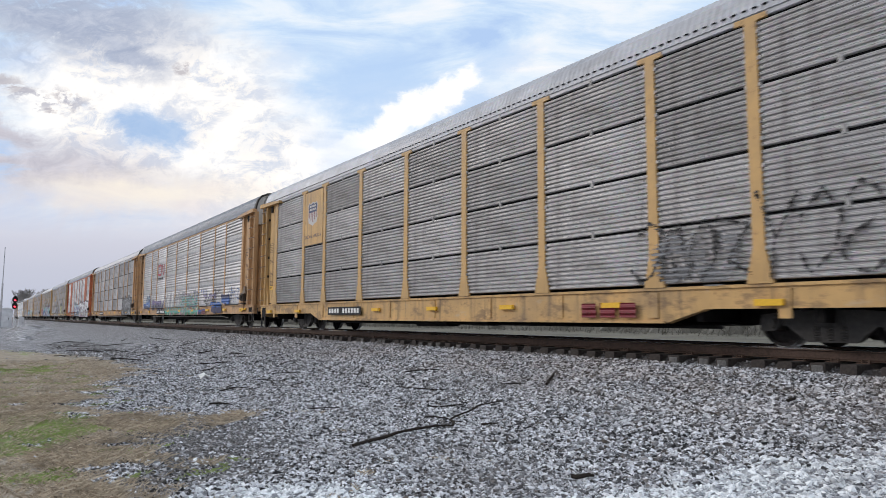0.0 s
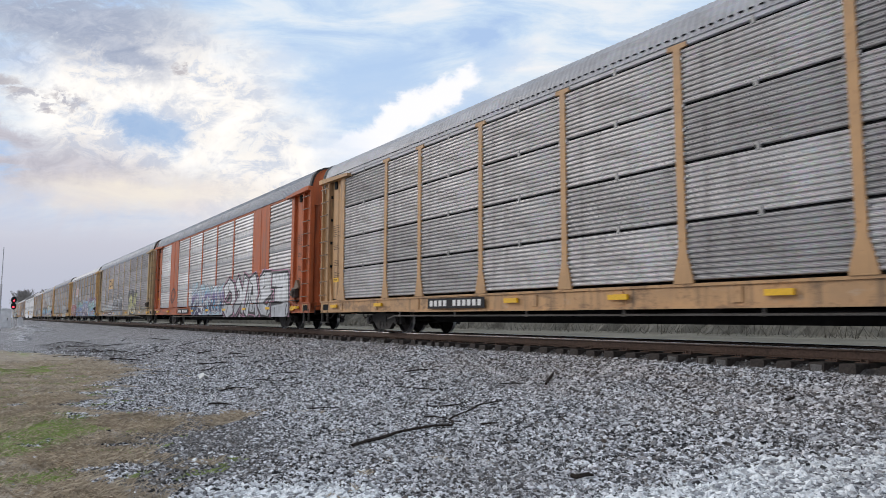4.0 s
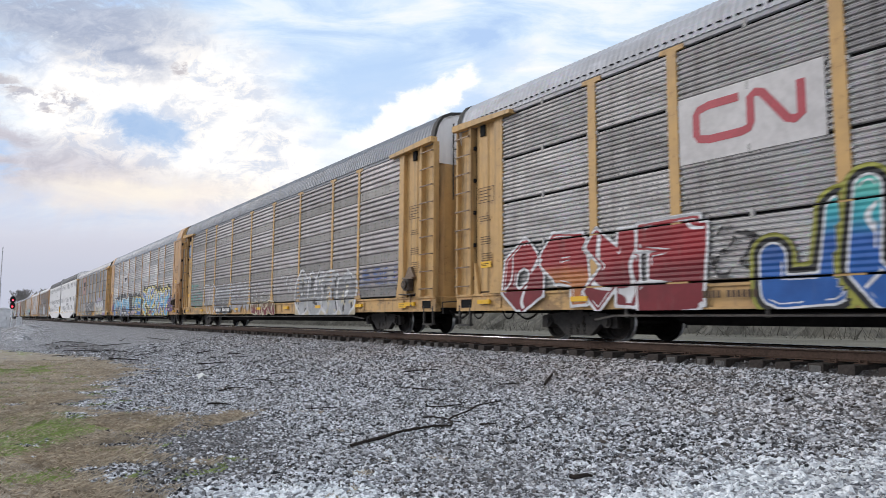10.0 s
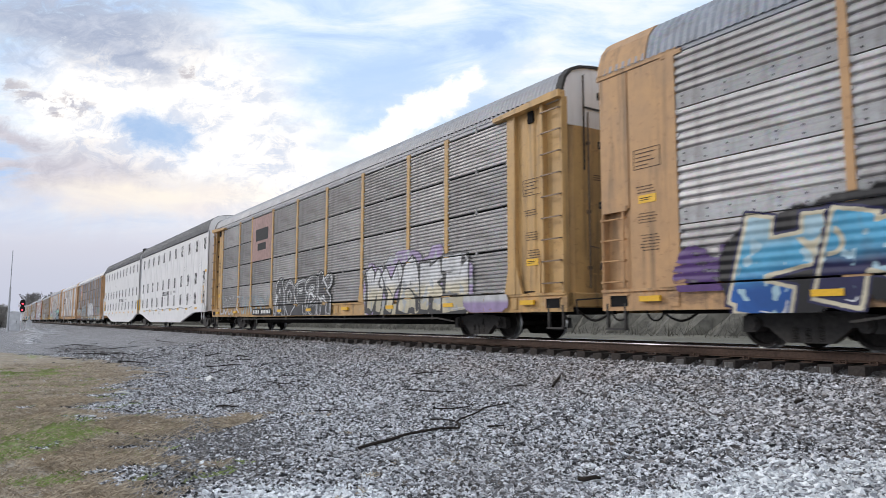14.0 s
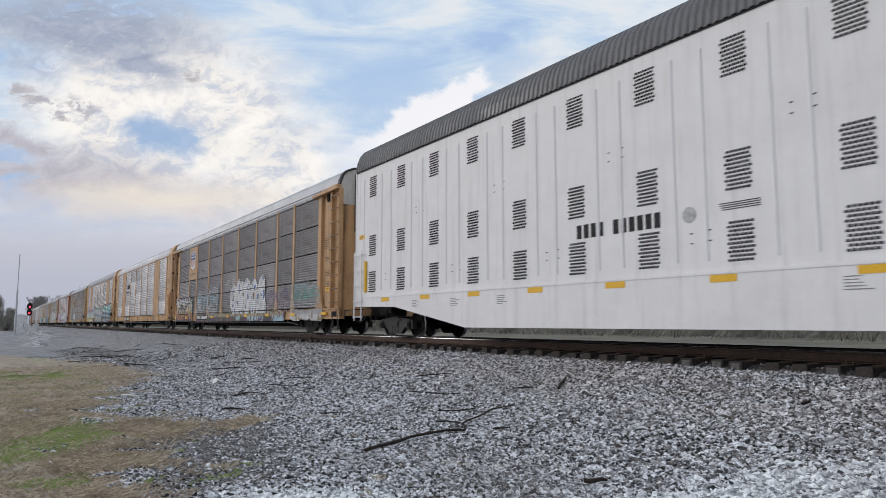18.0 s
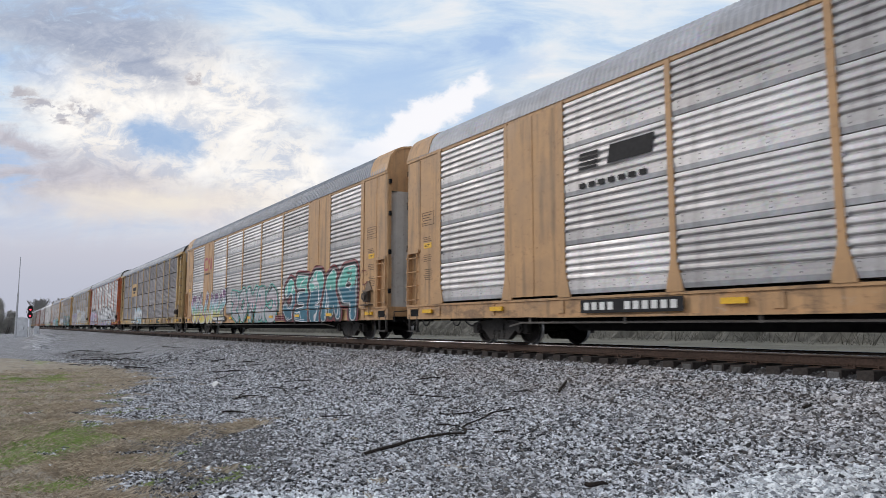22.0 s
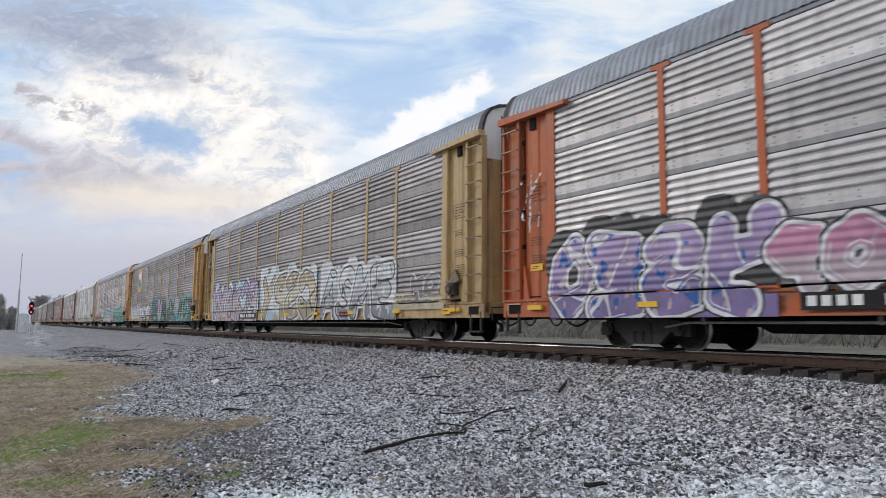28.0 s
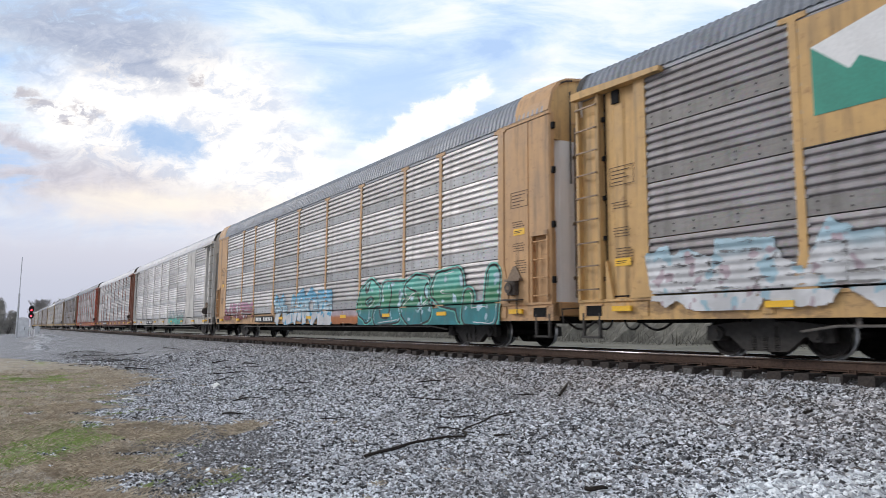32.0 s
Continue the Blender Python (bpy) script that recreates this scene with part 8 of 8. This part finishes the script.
STICKS = (
    ("long thin dark dry stick on the gravel", 0.022, ((-7.02, 3.41), (-7.3, 4.15), (-7.19, 4.84), (-7.62, 5.17), (-8.11, 5.94), (-8.1, 6.37))),
    ("short dark side twig on the gravel", 0.014, ((-8.02, 4.99), (-7.62, 5.17))), ("thick broken piece of dark wood", 0.035, ((-8.54, 7.57), (-9.12, 8.32))),
    ("bent dark twig on the gravel", 0.022, ((-13.41, 3.79), (-13.75, 4.18), (-13.34, 4.36))), ("bent dark twig on the gravel", 0.022, ((-13.75, 4.0), (-14.3, 4.25))), ("bent dark twig on the gravel", 0.022, ((-13.55, 4.85), (-14.1, 5.05), (-14.0, 5.3))),
    ("short dark twig on the gravel", 0.02, ((-13.1, 5.1), (-13.5, 5.5))), ("short dark twig on the gravel", 0.018, ((-14.3, 5.35), (-14.5, 5.75))), ("short dark twig on the gravel", 0.018, ((-14.9, 5.0), (-14.6, 5.2))), ("short dark twig on the gravel", 0.02, ((-15.6, 5.6), (-15.2, 6.1))), ("thin dark twig on the gravel", 0.014, ((-8.9, 5.6), (-8.6, 6.0), (-8.75, 6.3))), ("thin dark twig on the gravel", 0.014, ((-9.3, 7.3), (-9.0, 7.55))),
    ("short dark twig on the gravel", 0.02, ((-18.2, 4.7), (-18.6, 5.2))), ("short dark twig on the gravel", 0.02, ((-17.4, 6.4), (-17.9, 6.9))), ("short dark twig on the gravel", 0.02, ((-21.5, 6.3), (-21.0, 6.8))), ("dark twig on the gravel", 0.02, ((-12.3, 7.2), (-12.0, 7.9))), ("dark twig on the gravel", 0.02, ((-11.6, 3.1), (-11.3, 3.4))),
    ("thin dark twig on the gravel", 0.014, ((-10.06, 4.21), (-9.85, 4.6))), ("small dark chunk of wood", 0.028, ((-4.75, 8.12), (-4.85, 8.35))), ("short dark twig on the gravel", 0.018, ((-6.94, 5.13), (-6.82, 5.3))),
    ("thin dark twig on the gravel", 0.02, ((-14.15, 7.15), (-13.19, 6.56))), ("dark broken branch on the gravel", 0.028, ((-42.7, 3.31), (-44.4, 4.2), (-38.6, 4.73))),
    ("dark broken branch on the gravel", 0.03, ((-30.59, 3.66), (-31.4, 4.49), (-28.34, 4.79))), ("dark broken branch on the gravel", 0.03, ((-35.63, 4.6), (-36.26, 6.03))), ("dark twig on the gravel", 0.025, ((-27.74, 2.09), (-28.68, 2.79))),
    ("dark twig on the gravel", 0.03, ((-39.79, 6.07), (-42.51, 6.76))), ("dark twig on the gravel", 0.035, ((-24.58, 6.17), (-24.72, 6.74))), ("dark broken branch on the gravel", 0.03, ((-39.68, 7.34), (-35.51, 7.55))),
    ("dark broken branch on the gravel", 0.028, ((-26.54, 4.53), (-27.28, 5.07), (-28.31, 5.83))), ("dark twig on the gravel", 0.028, ((-30.61, 6.97), (-31.3, 7.71))), ("dark twig on the gravel", 0.035, ((-23.02, 6.86), (-22.29, 6.97))),
    ("thin dark twig on the gravel", 0.014, ((-10.87, 6.17), (-9.95, 6.41), (-9.86, 6.63))), ("small dark chunk of wood", 0.03, ((-4.57, 4.29), (-4.48, 4.54))),
    ("dark broken branch on the gravel", 0.03, ((-33.0, 2.9), (-31.5, 3.8), (-32.5, 4.6))), ("dark twig on the gravel", 0.025, ((-37.5, 3.4), (-36.0, 4.1))), ("dark twig on the gravel", 0.035, ((-25.5, 3.6), (-24.4, 4.3))), ("dark twig on the gravel", 0.03, ((-20.5, 5.2), (-19.6, 5.9))),
)
for label, r, pts in STICKS:
    r *= 0.85 if pts[0][0] > -13 else 0.7
    k = len(pts) - 1
    fine_pts = []
    for i in range(k):
        for f in (0.0, 0.35, 0.7):
            q = Vector(pts[i]).lerp(Vector(pts[i + 1]), f)
            fine_pts.append((q.x + random.uniform(-2, 2) * r, q.y + random.uniform(-2, 2) * r, 0.014 + r + random.uniform(0, 0.7) * r))
    fine_pts.append((*pts[-1], r + 0.008))
    stick(label, fine_pts, r)
stick("pale bleached twig on the turf edge", [(-14.73, 2.04, 0.03), (-14.55, 2.15, 0.05), (-14.39, 2.29, 0.03)], 0.02, M_mark)


def paper_scrap():
    b = MB()
    for i in range(3):
        for j in range(3):
            b.v.append((-0.14 + 0.14 * i, -0.1 + 0.1 * j, (0.02, 0.09, 0.05, 0.1, 0.16, 0.03, 0.02, 0.11, 0.06)[i * 3 + j]))
    top = list(b.v)
    b.v += [(x, y, z - 0.006) for x, y, z in top]
    for i in range(2):
        for j in range(2):
            q = (i * 3 + j, (i + 1) * 3 + j, (i + 1) * 3 + j + 1, i * 3 + j + 1)
            b.f += [q, tuple(9 + a for a in q[::-1])]
            b.m += [0, 0]
    thing("paper_scrap", "crumpled white paper scrap on the gravel", "litter", at=(-16.2, 4.19, ground_z(-16.2, 4.19)), data=b.mesh("paper_scrap", M_mark))


paper_scrap()


def heap(x, y, length, width, height, seed, label):
    """A long heap of loose stone."""
    rng = np.random.default_rng(seed)
    nx, ny = 60, 26
    vs, fs = [], []
    for i in range(nx):
        for j in range(ny):
            u, v = 2 * i / (nx - 1) - 1, 2 * j / (ny - 1) - 1
            px, py = x + u * length / 2, y + v * width / 2
            d = max(0.0, 1 - (u * u + v * v))
            lump = 0.75 + 0.4 * noise.noise(Vector((px * 0.3, py * 0.7, seed))) + 0.12 * noise.noise(Vector((px * 1.4, py * 2.6, seed + 3)))
            vs.append((px, py, ground_z(px, py) - 0.03 + height * d ** 1.2 * lump + rng.uniform(-0.02, 0.02) * d))
    for i in range(nx - 1):
        for j in range(ny - 1):
            fs.append((i * ny + j, (i + 1) * ny + j, (i + 1) * ny + j + 1, i * ny + j + 1))
    tagged(new("gravel_heap", MB().add(vs, fs).mesh("gravel_heap", M_heap)), label, "gravel heap", kind="stuff")


def m_heap():
    n = Nodes("heaped_gravel")
    c = n.mix(n.math("POWER", n.xyz(n.voronoi(9.0, "Color"))[0], 1.2), (0.10, 0.10, 0.105), (0.62, 0.62, 0.65))
    c = n.mix(n.math("MULTIPLY", n.ramp(n.noise(0.7, 7, 0.7), 0.48, 0.62), 0.7), c, (0.12, 0.11, 0.10))
    n.bump(n.voronoi(9.0), 0.8, 0.08)
    return n.done(c, 0.9)


M_heap = m_heap()


def signal():
    s = thing("railway_signal", "black two-head railway signal showing two red lights", "signal", at=(SIG[0], SIG[1], ground_z(SIG[0], SIG[1])))
    part("mast", MB().rod((0, 0, 0), (0, 0, SIG[2]), 0.07, 8).mesh("mast", M_cabinet), s)
    for z in (SIG[2] - 0.1, SIG[2] - 1.0):
        hd = MB()
        n = 16
        hd.prism([(0.36 * math.sin(2 * math.pi * i / n), z + 0.5 * math.cos(2 * math.pi * i / n)) for i in range(n)], 0.10, 0.14, "x")
        hd.box(-0.12, 0.1, -0.13, 0.13, z - 0.3, z + 0.3)
        head = part("signal_head", hd.mesh("signal_head", M_signal), s, "black round target plate")
        part("lens", MB().rod((0.14, 0, z - 0.12), (0.17, 0, z - 0.12), 0.105, 14).mesh("lens", M_red), head, "lit red lens")
        part("visor", MB().prism([(0.19 * math.cos(a), z - 0.12 + 0.19 * math.sin(a)) for a in [math.pi * i / 8 for i in range(9)]] + [(0.17 * math.cos(a), z - 0.12 + 0.17 * math.sin(a)) for a in [math.pi * i / 8 for i in range(8, -1, -1)]], 0.14, 0.4, "x").mesh("visor", M_signal), head)
    part("ladder", MB().box(-0.35, -0.31, -0.2, -0.16, 0, SIG[2]).box(-0.35, -0.31, 0.16, 0.2, 0, SIG[2]).mesh("ladder", M_cabinet), s)


def cabinet(x, y, w, d, h, name="equipment_cabinet"):
    c = thing(name, "grey aluminium signal equipment cabinet", "cabinet", at=(x, y, ground_z(x, y) - 0.05))
    part("body", MB().box(-w / 2, w / 2, -d / 2, d / 2, 0, h, 0.04).mesh("body", M_cabinet), c)
    part("roof", MB().prism([(-d / 2 - 0.1, h), (d / 2 + 0.1, h), (0, h + 0.25)], -w / 2 - 0.1, w / 2 + 0.1, "x").mesh("roof", M_cabinet), c)
    dr = part("door", MB().box(w / 2, w / 2 + 0.04, -d * 0.3, d * 0.3, 0.15, h - 0.2, 0.01).mesh("door", M_cabinet), c)
    part("handle", MB().box(w / 2 + 0.04, w / 2 + 0.08, d * 0.18, d * 0.22, h * 0.4, h * 0.55).mesh("handle", M_black), dr)


def pole(x, y, h, r, name, label):
    p = thing(name, label, "pole", at=(x, y, ground_z(x, y) - 0.05))
    part("shaft", MB().rod((0, 0, 0), (0, 0, h), r * 0.7, 8, 0, r * 0.5).mesh("shaft", M_mast), p)
    part("sleeve", MB().rod((0, 0, 0), (0, 0, h * 0.55), r * 1.35, 8, 0, r * 1.1).mesh("sleeve", M_mast), p, "thicker lower tube")
    return p


def bare_tree(x, y, h, seed, leaf=None, name="bare_tree", label="bare winter tree with a fine twiggy crown"):
    rng = random.Random(seed)
    t = thing(name, label, "tree", "trees in the distance", at=(x, y, ground_z(x, y) - 0.1))
    trunk, crown = MB(), MB()

    def grow(p, d, length, r, level):
        q = p + d * length
        r = max(r, 0.10)
        (trunk if level < 3 else crown).rod(p, q, r, 5 if level < 2 else 3, 0, r * 0.68)
        if level >= 5:
            return
        for _ in range(3 if level else 5):
            nd = (d * rng.uniform(0.6, 1.0) + Vector((rng.uniform(-1, 1), rng.uniform(-1, 1), rng.uniform(-0.15, 0.8))) * 0.75).normalized()
            grow(p.lerp(q, rng.uniform(0.55, 1.0)), nd, length * rng.uniform(0.55, 0.82), r * 0.58, level + 1)
    grow(Vector((0, 0, 0)), Vector((rng.uniform(-0.1, 0.1), rng.uniform(-0.1, 0.1), 1)).normalized(), h * 0.33, h * 0.022, 0)
    if leaf:
        tips = [Vector(v) for v in crown.v[::6]]
        lv = MB()
        for p in tips:
            for _ in range(4):
                o = p + Vector((rng.uniform(-1, 1), rng.uniform(-1, 1), rng.uniform(-1, 1))) * h * 0.03
                s = h * rng.uniform(0.02, 0.05)
                a = Vector((rng.uniform(-1, 1), rng.uniform(-1, 1), rng.uniform(-1, 1))).normalized() * s
                c = a.orthogonal().normalized() * s
                lv.add([o - a, o + c, o + a, o - c], [(0, 1, 2, 3)])
        part("crown", lv.mesh("crown", leaf), t)
    part("trunk", trunk.mesh("trunk", M_pole), t)
    part("crown", crown.mesh("crown", M_leaf), t, "fine bare crown")


def bush(x, y, w, h, seed):
    """A dense leafless thicket: stems and a lumpy crown of small twig tufts."""
    rng = random.Random(seed)
    t = thing("tall_bush", "dense grey-green winter bush", "bush", "bushes in the distance", at=(x, y, ground_z(x, y) - 0.1))
    stems, crown = MB(), MB()
    lumps = []
    for _ in range(9):
        a, k = rng.uniform(0, 6.28), rng.uniform(0.1, 0.62)
        z = h * rng.uniform(0.10, 0.82)
        p = Vector((w * k * math.cos(a), w * k * math.sin(a), z))
        lumps.append((p, w * rng.uniform(0.28, 0.45) * (1.15 - 0.5 * z / h), h * rng.uniform(0.13, 0.2)))
        stems.rod((p.x * 0.15, p.y * 0.15, 0), tuple(p), 0.07, 5, 0, 0.03)
    for p, rx, rz in lumps:
        for _ in range(480):
            d = Vector((rng.gauss(0, 1), rng.gauss(0, 1), rng.gauss(0, 1))).normalized() * rng.uniform(0.3, 1.12)
            o = p + Vector((d.x * rx, d.y * rx, d.z * rz))
            s = rng.uniform(0.04, 0.13)
            a = Vector((rng.uniform(-1, 1), rng.uniform(-1, 1), rng.uniform(-0.4, 1))).normalized() * s * 1.6
            c = a.orthogonal().normalized() * s * 0.6
            crown.add([o - a, o + c, o + a, o - c], [(0, 1, 2, 3)])
    part("crown", crown.mesh("crown", M_ever), t)
    part("stem", stems.mesh("stem", M_pole), t)


def brush_bank():
    """A thicket of bare scrub along the far side of the line."""
    rng = np.random.default_rng(21)
    xs, rows = np.arange(-330, 90, 0.9), 5
    vs, fs = [], []
    for x in xs:
        for j in range(rows):
            y = 44 + j * 2.2
            h = (0.0, 1.9, 3.2, 3.8, 3.4)[j]
            vs.append((x, y + rng.uniform(-0.8, 0.8), ground_z(x, y) + h * rng.uniform(0.75, 1.2)))
    for i in range(len(xs) - 1):
        for j in range(rows - 1):
            fs.append((i * rows + j, (i + 1) * rows + j, (i + 1) * rows + j + 1, i * rows + j + 1))
    b = MB().add(vs, fs)
    for i in range(26000):
        x = rng.uniform(-320, 80)
        y = rng.uniform(40, 52)
        z = ground_z(x, y)
        h = rng.uniform(0.3, 1.3) + max(0.0, y - 43) * 0.4
        a, w = rng.uniform(0, 3.14), rng.uniform(0.01, 0.035)
        lx, ly = rng.uniform(-1.0, 1.0), rng.uniform(-1.0, 1.0)
        b.add([(x - w * math.cos(a), y - w * math.sin(a), z), (x + w * math.cos(a), y + w * math.sin(a), z), (x + lx, y + ly, z + h)], [(0, 1, 2)])
    tagged(new("scrub_bank", b.mesh("scrub_bank", M_brush)), "grey-brown winter scrub thicket", "scrub", kind="stuff")


SIG = (-118.0, 3.42, 4.0)
signal()
cabinet(-112.0, 2.3, 2.0, 1.5, 2.5)
pole(-100.0, 1.5, 10.0, 0.09, "radio_mast", "slim pale grey steel mast")
pole(-200.0, 16.5, 11.0, 0.10, "radio_mast", "slim grey mast beyond the line")
cabinet(-116.5, 4.3, 0.8, 0.7, 1.3)
heap(-76, 3.6, 18, 4.6, 0.95, 3, "long heap of pale grey gravel beside the track")
heap(-52, 1.9, 8, 1.6, 0.5, 5, "low heap of grey gravel and dirt")
brush_bank()
for i, (x, y, w, h) in enumerate(((-150, 0.9, 1.9, 5.0), (-151, -0.6, 2.2, 6.6), (-152, -2.0, 2.4, 7.6), (-155, -3.9, 2.8, 8.0), (-158, -6.8, 3.0, 8.4), (-150, -9.5, 3.0, 7.6), (-163, -12.5, 3.4, 8.8), (-158, 2.6, 1.2, 2.6), (-149, 2.0, 1.0, 2.2))):
    bush(x, y, w, h, 70 + i)
for i, (x, y, h) in enumerate([(-445, 15.5, 19), (-450, 17.0, 22), (-455, 18.6, 21), (-345, 18.0, 15), (-350, 19.5, 16), (-342, 20.8, 15), (-348, 22.5, 16), (-355, 24, 15), (-340, 17.0, 13), (-360, 21.5, 17), (-338, 24.5, 13)]):
    bare_tree(x, y, h, 40 + i)


# ---- what moves ----
def motions():
    step = 0.5
    times = [i * step for i in range(int(32 / step) + 1)]
    for car, mid in TRAIN:
        rows = []
        for t in times:
            x, y, rz = along(START_GAP - mid + run(t))
            rows.append((t, pose(x, y, RAIL_TOP, 0, 0, rz)))
        walk(car, rows)
    first = WHEELSETS[0]
    rows = []
    for i in range(32 * FPS + 1):
        t = i / FPS
        rows.append((t, pose(0, 0, 0, 0, math.degrees(run(t) / WHEEL_R) % 360.0, 0)))
    walk(first, rows)
    act, slot = first.animation_data.action, first.animation_data.action_slot
    for ws in WHEELSETS[1:]:   # all wheels turn alike
        ws.rotation_mode = "QUATERNION"
        data = ws.animation_data_create()
        data.action, data.action_slot = act, slot


motions()
